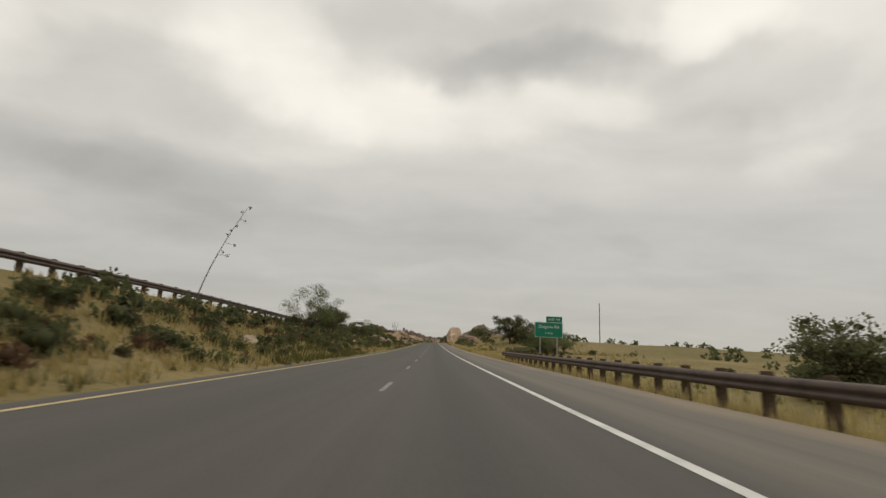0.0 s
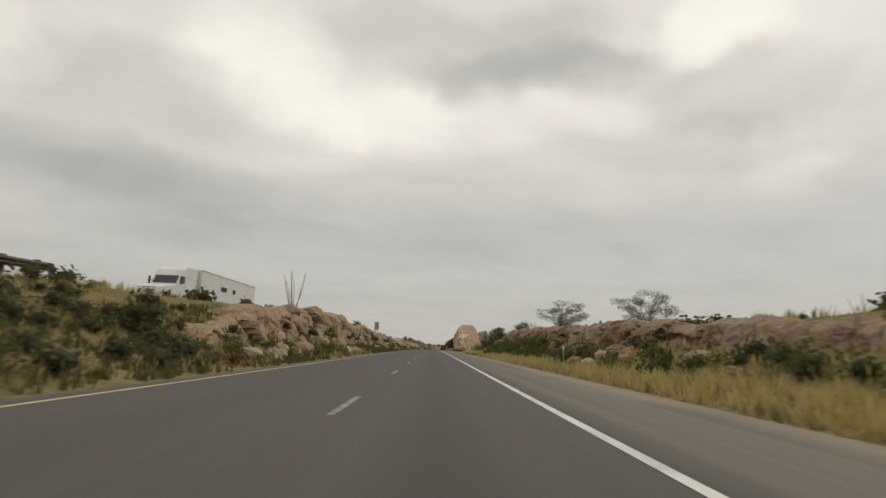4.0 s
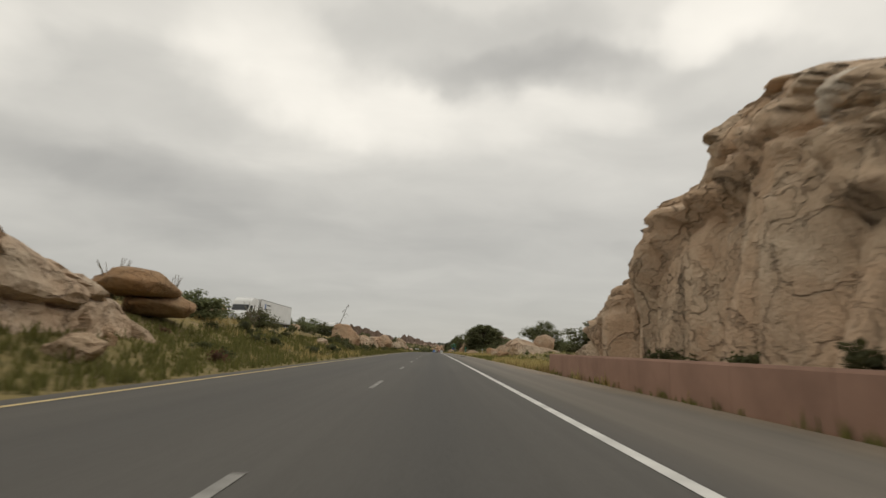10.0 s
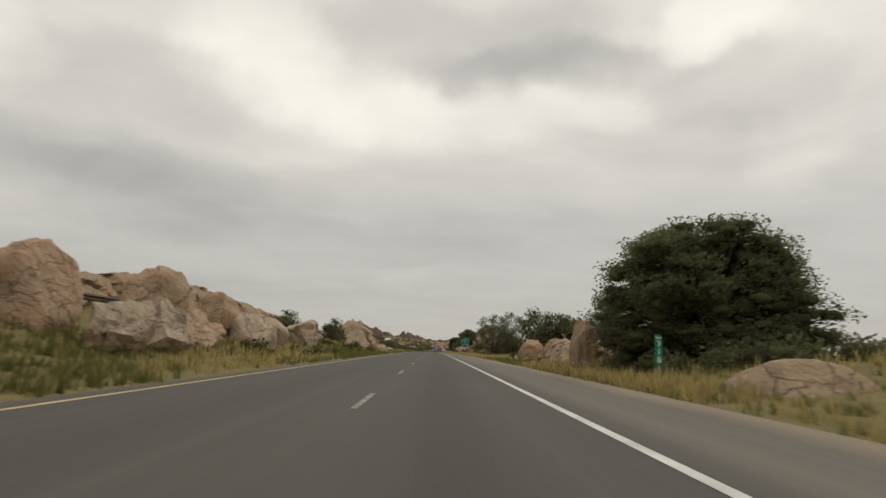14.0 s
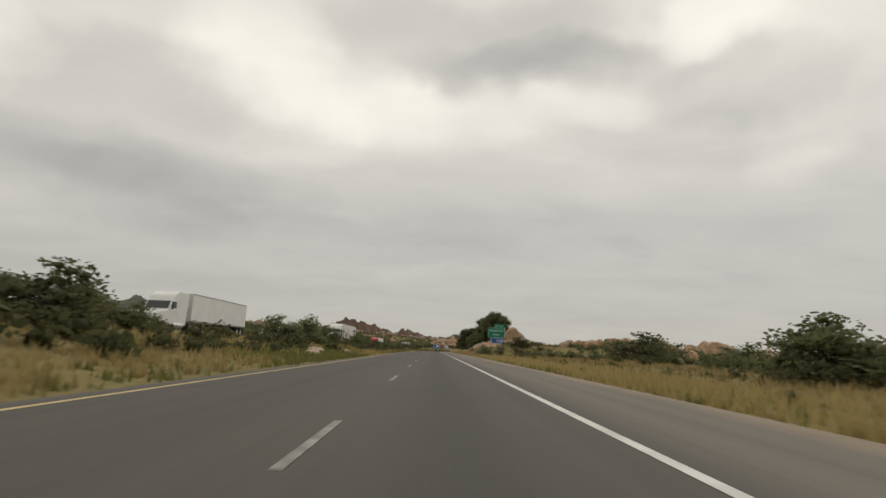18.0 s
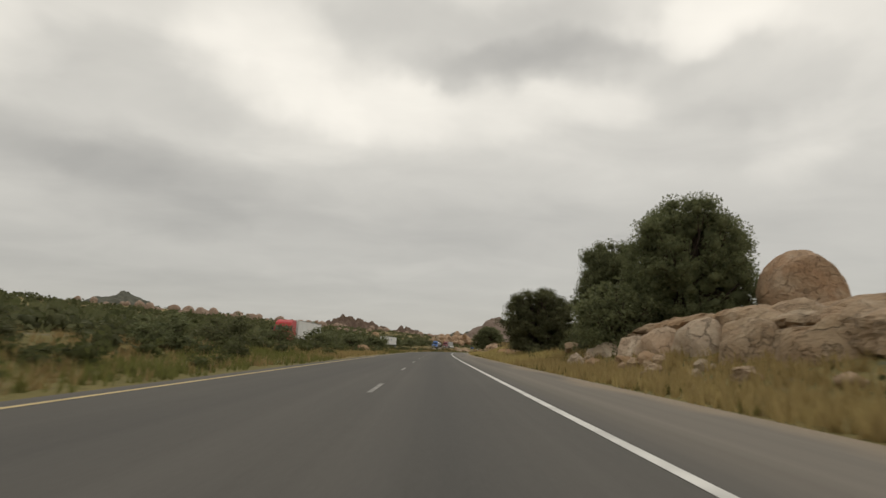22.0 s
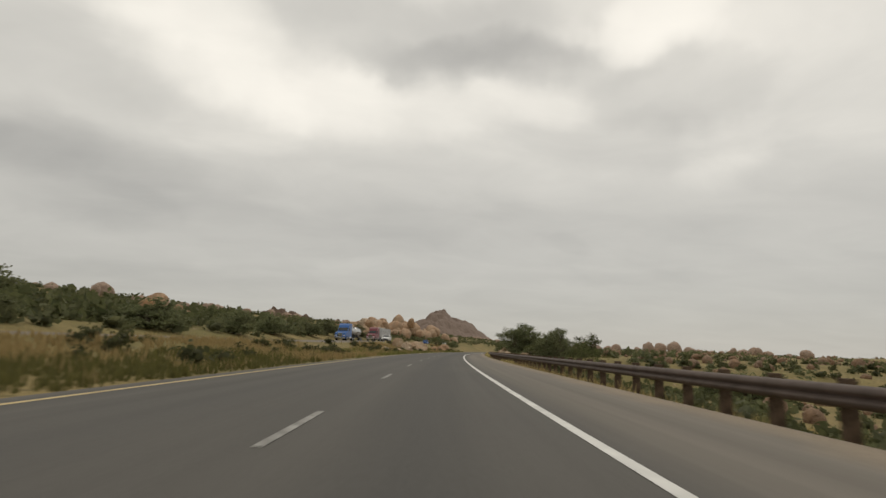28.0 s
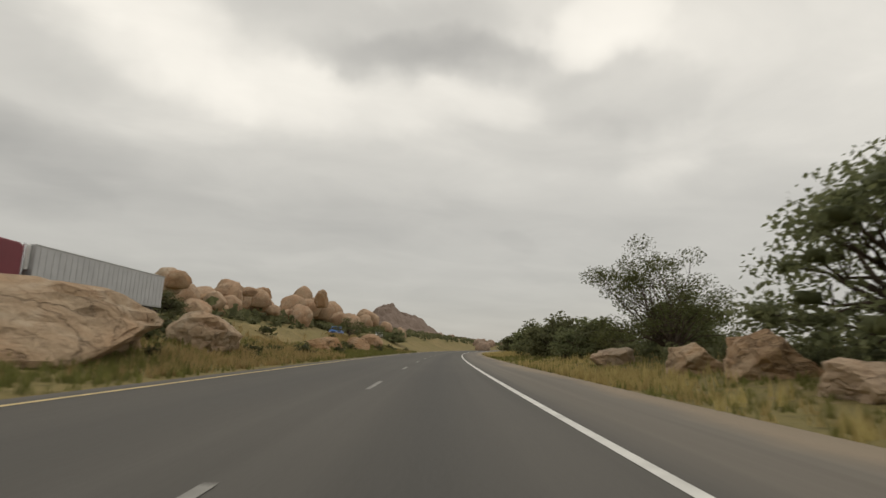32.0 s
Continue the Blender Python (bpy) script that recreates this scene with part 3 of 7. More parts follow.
part("edge_line", strip("edge_line", -400, 1700, YELLOW_U - 0.07, YELLOW_U + 0.07, 0.006, YELLOW_LINE), YELLOW_LINE, road, "solid yellow edge line")
part("edge_line", strip("edge_line", -200, 1500, -19.1, -19.0, 0.012, YELLOW_LINE, 6, None, opposite), YELLOW_LINE, far_road, "solid yellow edge line")
DASH = bmesh.new()
bx(DASH, (0, 0, 0.003), (0.12, 3.0, 0.006))
DASH_ME = bpy.data.meshes.new("lane_dash")
DASH.to_mesh(DASH_ME)
DASH.free()
DASH_ME.materials.append(DASH_LINE)
for k in range(-4, 120):
    s = 14.3 + 12.19 * k
    part("lane_dash", DASH_ME, None, road, m=Matrix.Translation(rd(s, DASH_U, 0.004)) @ pose(0, 0, 0, math.degrees(math.atan(float(np.interp(s, LINE_S, LINE_G)))), 0, turn(s)))


# ---- guardrails ----
def w_beam(s0, s1, u, base, side):
    """The folded steel beam, swept along the road. side: +1 when its face looks to smaller u."""
    prof = [(0.0, 0.31), (0.05, 0.27), (0.085, 0.22), (0.085, 0.18), (0.0, 0.14), (0.0, 0.11), (0.085, 0.07), (0.085, 0.03), (0.05, -0.02), (0.0, -0.05)]
    ring = [(-side * a, b) for a, b in prof] + [(-side * a + side * 0.012, b) for a, b in prof[::-1]]
    rows = np.linspace(s0, s1, int((s1 - s0) / 2) + 2)
    du, dh = np.array([r[0] for r in ring]), np.array([r[1] for r in ring])
    s, a = np.meshgrid(rows, du, indexing="ij")
    h = np.meshgrid(rows, dh, indexing="ij")[1] + base(rows)[:, None] + 0.42
    v = rd_np(s, u + a, h).reshape(-1, 3)
    k = len(ring)
    i = np.arange(len(rows) - 1)[:, None] * k
    j = np.arange(k)[None, :]
    f = np.stack([i + j, i + (j + 1) % k, i + k + (j + 1) % k, i + k + j], -1).reshape(-1, 4)
    return mesh_np("beam", v, f)


POST_BM = box((0, 0, -0.05), (0.2, 0.2, 1.6), 0.012)
POST_ME = bpy.data.meshes.new("post")
POST_BM.to_mesh(POST_ME)
POST_BM.free()
POST_ME.materials.append(POST_WOOD)
BLOCK_BM = box((0, 0, 0), (0.16, 0.18, 0.36), 0.01)
BLOCK_ME = bpy.data.meshes.new("block")
BLOCK_BM.to_mesh(BLOCK_ME)
BLOCK_BM.free()
BLOCK_ME.materials.append(POST_WOOD)


def guardrail(s0, s1, u, side, base, spacing=1.9, flared=False):
    """side: +1 on the right of the road it guards."""
    root = empty("guardrail", Matrix.Translation(rd((s0 + s1) / 2, u, float(base(np.array([(s0 + s1) / 2]))[0]))),
                 "rust-brown weathered steel guardrail on timber posts", "guardrail")
    back = root.matrix_basis.inverted()
    part("beam", w_beam(s0, s1, u, base, side), RAIL_STEEL, root, "folded rust-brown steel beam", back)
    for end in (s0, s1):
        bm = bmesh.new()
        bx(bm, (0, 0, 0), (0.14, 0.35, 0.36), 0.05)
        h = float(base(np.array([end]))[0])
        part("end_piece", bm, RAIL_STEEL, root, "", back @ Matrix.Translation(rd(end, u - side * 0.04, h + 0.55)) @ pose(0, 0, 0, 0, 0, turn(end)))
    n = int((s1 - s0) / spacing)
    for k in range(n + 1):
        s = s0 + 0.4 + k * (s1 - s0 - 0.8) / n
        h = float(base(np.array([s]))[0])
        part("post", POST_ME, None, root, "", back @ Matrix.Translation(rd(s, u + side * 0.27, h + 0.06)) @ pose(0, 0, 0, 0, 0, turn(s)))
        part("spacer_block", BLOCK_ME, None, root, "", back @ Matrix.Translation(rd(s, u + side * 0.1, h + 0.55)) @ pose(0, 0, 0, 0, 0, turn(s)))
    return root


def level(v):
    return lambda s: np.full_like(np.asarray(s, float), v)


def opp_level(s):
    return ground_np(s, np.full_like(np.asarray(s, float), -17.6))


guardrail(-40, 54, 6.6, 1, level(0.0))
guardrail(245, 306, 6.6, 1, level(0.0))
guardrail(878, 991, 6.6, 1, level(0.0))
guardrail(-30, 150, -17.0, -1, opp_level)
guardrail(252, 330, -17.0, -1, opp_level)
guardrail(425, 560, -17.0, -1, opp_level, 3.8)


# ---- signs ----
def words(text, size, material_of, parent, x, z, y, name="lettering"):
    cu = bpy.data.curves.new(name, "FONT")
    cu.body, cu.size, cu.align_x, cu.align_y, cu.extrude = text, size, "CENTER", "CENTER", 0.004
    ob = new("temp_text", cu)
    dg = bpy.context.evaluated_depsgraph_get()
    me = bpy.data.meshes.new_from_object(ob.evaluated_get(dg))
    bpy.data.objects.remove(ob)
    me.materials.clear()
    return part(name, me, material_of, parent, "", pose(x, y, z, 90, 0, 0))


def panel(parent, name, x, z, w, h, colour, border=True, label=""):
    face = part(name, box((x, 0, z), (w, 0.03, h), 0.012), colour, parent, label)
    if border:
        bm = bmesh.new()
        e = 0.035
        for cx, cz, sx, sz in ((x, z + h / 2 - 0.05, w - 0.1, e), (x, z - h / 2 + 0.05, w - 0.1, e), (x - w / 2 + 0.05, z, e, h - 0.1), (x + w / 2 - 0.05, z, e, h - 0.1)):
            bx(bm, (cx, -0.019, cz), (sx, 0.008, sz))
        part("border", bm, SIGN_WHITE, face)
    return face


def exit_sign(s, u, bottom, w, h, second, tab_w, services):
    base = on_ground(s, u, 0.0)
    up = rd(s, u, bottom).z - base.z
    root = empty("exit_sign", Matrix.Translation(base) @ pose(0, 0, 0, 0, 0, turn(s)),
                 "green highway exit sign above a blue services panel" if services else "green highway exit sign with white lettering on two posts", "road sign")
    zc = up + h / 2
    main = panel(root, "sign_panel", 0, zc, w, h, SIGN_GREEN)
    tab = panel(root, "exit_tab", w / 2 - tab_w / 2 - 0.08, zc + h / 2 + 0.46, tab_w, 0.88, SIGN_GREEN, False)
    words("Dragoon Rd", 0.62, SIGN_WHITE, main, 0, zc + h * 0.2, -0.024)
    words(second, 0.42, SIGN_WHITE, main, 0, zc - h * 0.22, -0.024)
    words("EXIT 318", 0.45, SIGN_WHITE, tab, w / 2 - tab_w / 2 - 0.08, zc + h / 2 + 0.44, -0.024)
    low = up
    if services:
        blue = panel(root, "services_panel", 0.25, up - 0.68, 2.7, 1.25, SIGN_BLUE)
        low = up - 1.2
        for cx in (0.45, 1.2):
            bm = bmesh.new()
            for dx, dz, sx, sz in ((0, 0.42, 0.82, 0.03), (0, -0.42, 0.82, 0.03), (-0.4, 0, 0.03, 0.84), (0.4, 0, 0.03, 0.84)):
                bx(bm, (cx * 0.95 + dx * 0.8, -0.019, up - 0.68 + dz), (sx * 0.8, 0.008, sz))
            if cx < 1:
                bx(bm, (cx * 0.95, -0.019, up - 0.72), (0.48, 0.008, 0.12))
                bx(bm, (cx * 0.95 - 0.24, -0.019, up - 0.7), (0.04, 0.008, 0.34))
                bx(bm, (cx * 0.95 + 0.24, -0.019, up - 0.76), (0.04, 0.008, 0.2))
            else:
                for k in range(4):
                    bx(bm, (cx * 0.95, -0.019, up - 0.42 - k * 0.07), (0.08 + k * 0.1, 0.008, 0.06))
                bx(bm, (cx * 0.95, -0.019, up - 0.9), (0.3, 0.008, 0.22))
            part("symbol", bm, SIGN_WHITE, blue)
    for x in (-w * 0.3, w * 0.3):
        bm = box((x, 0.12, (up + h) / 2 - 0.4), (0.13, 0.16, up + h + 0.8), 0.01)
        part("post", bm, GALVANISED, root)
    for z in (zc - h * 0.3, zc + h * 0.3):
        part("stringer", box((0, 0.035, z), (w * 0.94, 0.04, 0.09), 0.005), SIGN_BACK, root)


exit_sign(82.5, 17.15, 2.76, 4.3, 2.3, "1 MILE", 2.45, False)
exit_sign(696, 14.4, 4.05, 3.95, 2.3, "1/2 MILE", 2.4, True)


def sign_back():
    s, u = 272.0, -15.4
    base = on_ground(s, u)
    root = empty("road_sign", Matrix.Translation(base) @ pose(0, 0, 0, 0, 0, turn(s)), "back of a grey aluminium sign on two thin posts", "road sign")
    part("sign_panel", box((0, 0.05, 3.35), (1.15, 0.02, 2.1), 0.008), SIGN_BACK, root)
    for x in (-0.36, 0.36):
        part("post", box((x, 0, 1.9), (0.06, 0.06, 4.9), 0.006), GALVANISED, root)
    for z in (2.7, 3.9):
        part("stringer", box((0, 0.028, z), (1.1, 0.02, 0.06), 0.003), GALVANISED, root)


sign_back()


def object_marker(s, u):
    root = empty("object_marker", Matrix.Translation(rd(s, u, ground(s, u))) @ pose(0, 0, 0, 0, 0, turn(s)), "yellow and black striped marker at the guardrail's end", "road sign")
    g = -ground(s, u)
    face = part("marker_plate", box((0, 0, g + 0.75), (0.32, 0.015, 0.95), 0.004), SIGN_YELLOW, root)
    for k in range(4):
        bm = bmesh.new()
        bx(bm, (0, 0, 0), (0.3, 0.006, 0.1), 0, Matrix.Translation((0, -0.012, g + 0.42 + k * 0.22)) @ Matrix.Rotation(radians(35), 4, "Y"))
        part("stripe", bm, BLACK, face)
    part("post", box((0, 0.04, (g + 0.9) / 2 - 0.15), (0.07, 0.05, g + 1.2), 0.005), GALVANISED, root)


object_marker(244.3, 6.55)


def milepost(s, u):
    root = empty("milepost", Matrix.Translation(on_ground(s, u)) @ pose(0, 0, 0, 0, 0, turn(s)), "narrow green mile marker with white figures", "road sign")
    g = 1.9 - ground(s, u)
    face = part("marker_plate", box((0, 0, g - 0.6), (0.3, 0.015, 1.2), 0.006), SIGN_GREEN, root)
    words("MILE", 0.12, SIGN_WHITE, face, 0, g - 0.12, -0.012)
    for k, c in enumerate("318"):
        words(c, 0.34, SIGN_WHITE, face, 0, g - 0.36 - k * 0.32, -0.012, "figure")
    part("post", box((0, 0.035, (g - 0.2) / 2), (0.07, 0.05, g + 0.1), 0.005), GALVANISED, root)


milepost(464, 8.75)


def delineator(s, u, h=1.2):
    root = empty("delineator_post", Matrix.Translation(on_ground(s, u)) @ pose(0, 0, 0, 0, 0, turn(s)), "thin steel roadside post with a pale reflector", "marker post", "delineators")
    part("post", box((0, 0, h / 2 - 0.15), (0.06, 0.04, h + 0.3), 0.006), GALVANISED, root)
    part("reflector", box((0, -0.025, h - 0.12), (0.1, 0.01, 0.18), 0.004), SIGN_WHITE, root)


for s, u in ((160, 8.0), (268, 9.0), (410, 8.5), (576, 8.5), (920, 8.0), (842, 8.2)):
    delineator(s, u)


def utility_pole(s, u, h):
    root = empty("utility_pole", Matrix.Translation(on_ground(s, u)), "plain weathered wooden utility pole in the grass", "utility pole")
    part("pole", tube(bmesh.new(), (0, 0, -0.5), (0, 0, h), 0.14, 0.09, 10), POST_WOOD, root)


utility_pole(154.4, 47.0, 11.6)
utility_pole(300, 40, 6)


# ---- low wall beside the road ----
def barrier_wall(s0, s1, u):
    prof = [(-0.14, -0.3), (-0.14, 0.9), (-0.11, 0.97), (0.11, 0.97), (0.14, 0.9), (0.14, -0.3)]
    root = empty("barrier_wall", Matrix.Translation(rd((s0 + s1) / 2, u)), "low pink-tinted concrete wall along the shoulder", "wall")
    back = root.matrix_basis.inverted()
    n = 13
    for k in range(n):
        a, b = s0 + (s1 - s0) * k / n, s0 + (s1 - s0) * (k + 1) / n - 0.015
        v = np.concatenate([rd_np(s, u + np.array([p[0] for p in prof]), np.array([p[1] for p in prof])) for s in (a, b)])
        bm = bmesh.new()
        vs = [bm.verts.new(p) for p in v.tolist()]
        for j in range(6):
            bm.faces.new((vs[j], vs[(j + 1) % 6], vs[6 + (j + 1) % 6], vs[6 + j]))
        bm.faces.new(vs[:6]), bm.faces.new(vs[6:])
        part("wall_panel", bm, BARRIER, root, "", back)


barrier_wall(306.5, 346, 6.55)


# ---- rock ----
def boulder_mesh(seed, sub=3, facets=9, rough=0.12, flat=(1, 1, 1)):
    r = random.Random(seed)
    bm = bmesh.new()
    bmesh.ops.create_icosphere(bm, subdivisions=sub, radius=1.0)
    planes = []
    for _ in range(facets):
        n = Vector((r.gauss(0, 1), r.gauss(0, 1), r.gauss(0, 0.7))).normalized()
        planes.append((n, r.uniform(0.55, 0.9)))
    off = Vector((r.uniform(-50, 50), r.uniform(-50, 50), r.uniform(-50, 50)))
    broken = facets >= 9
    for v in bm.verts:
        p = v.co.copy()
        for n, lim in planes:
            d = p.dot(n)
            if d > lim:
                p -= n * (d - lim) * (0.97 if broken else 0.88)
        q = p + off
        grow = 1.0 + rough * (1.5 * noise.noise(q * 1.3) + 0.7 * noise.noise(q * 3.4) + 0.35 * noise.noise(q * 8.0))
        if sub >= 4 and broken:
            d, pts = noise.voronoi(q * 1.7 + Vector((0, 0, 0.5 * noise.noise(q * 2))))
            grow += 0.08 * (noise.cell(pts[0] * 7.7) - 0.5) - 0.07 * max(0.0, 1 - (d[1] - d[0]) / 0.12)
        p *= grow
        if p.z < -0.55:
            p.z = -0.55 + (p.z + 0.55) * 0.2
        v.co = Vector((p.x * flat[0], p.y * flat[1], (p.z + 0.5) * flat[2]))
    me = bpy.data.meshes.new("boulder")
    bm.to_mesh(me)
    bm.free()
    return smooth(me, facets < 9)


ROUND = [boulder_mesh(10 + k, 4, 6, 0.12) for k in range(6)]
SMALL = [boulder_mesh(20 + k, 3, 6, 0.12) for k in range(6)]
BLOCKY = [boulder_mesh(40 + k, 4, 18, 0.11, (1.1, 1.0, 0.9)) for k in range(8)]
WORN = [boulder_mesh(90 + k, 4, 8, 0.09, (1.1, 1.0, 1.0)) for k in range(5)]
SMOOTH = [boulder_mesh(500 + k, 5, 3, 0.05) for k in range(2)]
SLABS = [boulder_mesh(70 + k, 4, 10, 0.12, (1.3, 1.1, 0.5)) for k in range(4)]
MESH_OF = {}


def painted(me, mat):
    """The same mesh in another rock: one copy for each pair."""
    key = (me.name, mat.name)
    if key not in MESH_OF:
        c = me.copy()
        c.materials.clear()
        c.materials.append(mat)
        MESH_OF[key] = c
    return MESH_OF[key]


def boulder(s, u, size, mat, kind="round", h=None, label="", spin=None, group="", lean=0.0, parent=None, flip=None):
    """size: width across the road, length along it, height. h: height of its foot above the road."""
    r = random.Random(int(s * 13 + u * 7 + size[0] * 31))
    src = {"round": ROUND, "blocky": BLOCKY, "slab": SLABS, "small": SMALL, "worn": WORN, "smooth": SMOOTH}[kind]
    me = painted(src[r.randrange(len(src))], mat)
    foot = on_ground(s, u, 0.12 * size[2]) if h is None else rd(s, u, h)
    span = me["span"] if "span" in me else None
    if span is None:
        co = np.array([v.co for v in me.vertices])
        span = (co.max(0) - co.min(0)).tolist()
        me["span"] = span
    m = Matrix.Translation(foot) @ pose(0, 0, 0, lean, 0, turn(s) + (r.choice((0, 180)) if spin is None else spin))
    m = m @ Matrix.Diagonal((size[0] / span[0], size[1] / span[1], size[2] / span[2], 1))
    if parent is not None:
        return part("rock", me, None, parent, m=parent.matrix_basis.inverted() @ m)
    ob = part("boulder", me, None, m=m)
    words_of = {"tan_granite": "weathered tan granite", "orange_granite": "orange-stained granite", "pale_cut_granite": "pale cracked granite", "red_far_rock": "reddish granite", "faded_granite": "faded granite"}[mat.name]
    shape = {"round": "rounded boulder", "blocky": "angular boulder", "slab": "flat-topped slab", "small": "rounded boulder", "worn": "worn upright block", "smooth": "smooth boulder"}[kind]
    return tagged(ob, label or "%s %s on the grassy roadside" % (words_of, shape), "boulder", group or "roadside boulders")


def cell_push(x, y, seed):
    """Blocks of broken rock: how far each block stands out, and how near its joint is."""
    d, pts = noise.voronoi(Vector((x, y, seed * 3.7)))
    c = pts[0]
    return noise.cell(Vector((c.x * 7.3 + seed, c.y * 5.1, c.z * 9.7))), d[1] - d[0]


def rock_face(s0, s1, u, side, knots, mat, seed, back=7.0, batter=0.9, label="", block=(0.3, 0.42), push=0.9, step=0.28):
    """A blasted rock cut beside the road. knots: (s, height of its top above the road)."""
    rows = np.arange(s0, s1 + step, step)
    top = np.interp(rows, [k[0] for k in knots], [k[1] for k in knots])
    nv = 22
    pts = np.zeros((len(rows), nv + 6, 3))
    for i, s in enumerate(rows):
        g = ground(s, u - side * 0.6) - 0.4
        H = top[i] + 0.55 * noise.noise(Vector((s * 0.23, seed, 0))) + 0.3 * noise.noise(Vector((s * 0.9, seed, 4)))
        H = g + max(H - g, 0.3) * max(0.0, min(1.0, (s - s0) / 2.4, (s1 - s) / 2.4)) ** 0.6
        for j in range(nv):
            f = j / (nv - 1)
            h = g + (H - g) * f
            wx, wy = noise.noise(Vector((s * 0.35, h * 0.5, seed + 2))), noise.noise(Vector((s * 0.35, h * 0.5, seed + 8)))
            block_out, joint = cell_push((s + 1.3 * wx) * block[0], (h + 0.9 * wy) * block[1] + s * 0.04, seed)
            out = push * (block_out * 0.35) + 0.3 * noise.noise(Vector((s * 0.5, h * 0.7, seed + 5))) + 0.12 * noise.noise(Vector((s * 2.1, h * 2.4, seed))) + 0.06 * noise.noise(Vector((s * 5, h * 5, seed)))
            out += 0.14 * min(1.0, joint / 0.2) - 0.45 * max(0.0, 1 - joint / 0.055) + 0.22 * (noise.cell(Vector((s * 0.9 + wx, h * 1.3 + wy, seed))) * 0.5)
            fade = min(1.0, (H - g) / 1.5)
            edge = 0.5 * max(0.0, (f - 0.8) / 0.2) ** 2
            pts[i, j] = (s + 0.12 * noise.noise(Vector((s, h, seed))), u + side * (batter * (h - g) * 0.35 + edge - out * fade), h)
        base_u = pts[i, nv - 1, 1]
        for j in range(6):
            f = (j + 1) / 6
            uu = base_u + side * back * f
            gg = ground(s, uu)
            hh = H * (1 - f) ** 0.7 + (gg - 0.5) * (1 - (1 - f) ** 0.7) + 0.3 * noise.noise(Vector((s * 0.6, uu * 0.6, seed)))
            pts[i, nv + j] = (s, uu, max(hh, gg - 0.6))
    v = rd_np(pts[..., 0], pts[..., 1], pts[..., 2]).reshape(-1, 3)
    mid = rd((s0 + s1) / 2, u, 0)
    f = grid_faces(len(rows), nv + 6)
    if side > 0:
        f = f[:, ::-1]
    me = mesh_np("rock_outcrop", v - np.array(mid), f)
    smooth(me, False)
    ob = part("rock_outcrop", me, mat, m=Matrix.Translation(mid))
    return tagged(ob, label, "rock outcrop")


def loose_rocks(owner, s0, s1, u0, u1, n, sizes, mats, seed, kinds=("blocky", "slab", "small")):
    """Broken pieces lying on and before an outcrop, as its parts."""
    r = random.Random(seed)
    for _ in range(n):
        w = r.uniform(*sizes)
        boulder(r.uniform(s0, s1), r.uniform(u0, u1), (w, w * r.uniform(0.8, 1.3), w * r.uniform(0.5, 0.85)), r.choice(mats), r.choice(kinds), parent=owner, spin=r.uniform(0, 360))


# right-hand cut early on, and its low tail
f1 = rock_face(126, 214, 10.2, 1, [(126, 0.5), (131, 1.6), (140, 2.2), (160, 3.0), (185, 3.4), (205, 3.7), (211, 3.0), (214, 0.8)], ROCK_MID, 1,
               label="jagged brown rock cut topped with grass beside the shoulder")
loose_rocks(f1, 126, 216, 8.6, 10.0, 30, (0.4, 1.3), (ROCK_TAN, ROCK_ORANGE), 1)
# left-hand cut
f2 = rock_face(148, 250, -9.4, -1, [(148, 0.6), (156, 2.6), (170, 3.8), (182, 4.1), (193, 3.9), (199, 3.1), (203, 3.0), (208, 3.8), (213, 3.9), (217, 3.5), (226, 3.2), (236, 2.9), (244, 2.6), (250, 0.8)], ROCK_TAN, 2,
               label="tan cracked granite cut below the opposite carriageway", push=1.0)
loose_rocks(f2, 150, 256, -8.9, -8.0, 34, (0.4, 1.5), (ROCK_PALE, ROCK_TAN), 2)
boulder(247, -11.5, (2.6, 3.0, 1.9), ROCK_TAN, "round")
boulder(252, -10.2, (1.6, 1.8, 1.5), ROCK_ORANGE, "round")
boulder(256, -12.5, (2.4, 2.2, 1.2), ROCK_TAN, "round")
boulder(262, -9.8, (1.6, 1.4, 0.7), ROCK_TAN, "slab")
for s, u, w, h in ((108, -11, 1.6, 0.8), (112, -12.5, 2.0, 1.0), (116, -10.8, 1.4, 0.8), (121, -12, 1.8, 0.9), (70, -10.5, 1.2, 0.6), (64, -11.5, 1.0, 0.5), (82, -10.2, 1.1, 0.6), (128, -11, 1.5, 0.9), (30, -10.5, 1.0, 0.5), (48, -11.8, 1.2, 0.6)):
    boulder(s, u, (w, w * 1.2, h), ROCK_PALE, "blocky")
# flat orange outcrop before the second guardrail
boulder(244.8, 18.0, (10.6, 6.5, 2.35), ROCK_ORANGE, "worn", 1.4, "broad flat-topped orange boulder among shrubs")
boulder(243.6, 15.4, (3.4, 2.6, 1.7), ROCK_TAN, "blocky")
boulder(243.2, 18.6, (4.4, 3.2, 1.7), ROCK_TAN, "blocky")
boulder(235, 11.3, (2.6, 3.0, 1.3), ROCK_TAN, "blocky")
boulder(243, 12.6, (2.0, 2.2, 1.3), ROCK_TAN, "blocky")


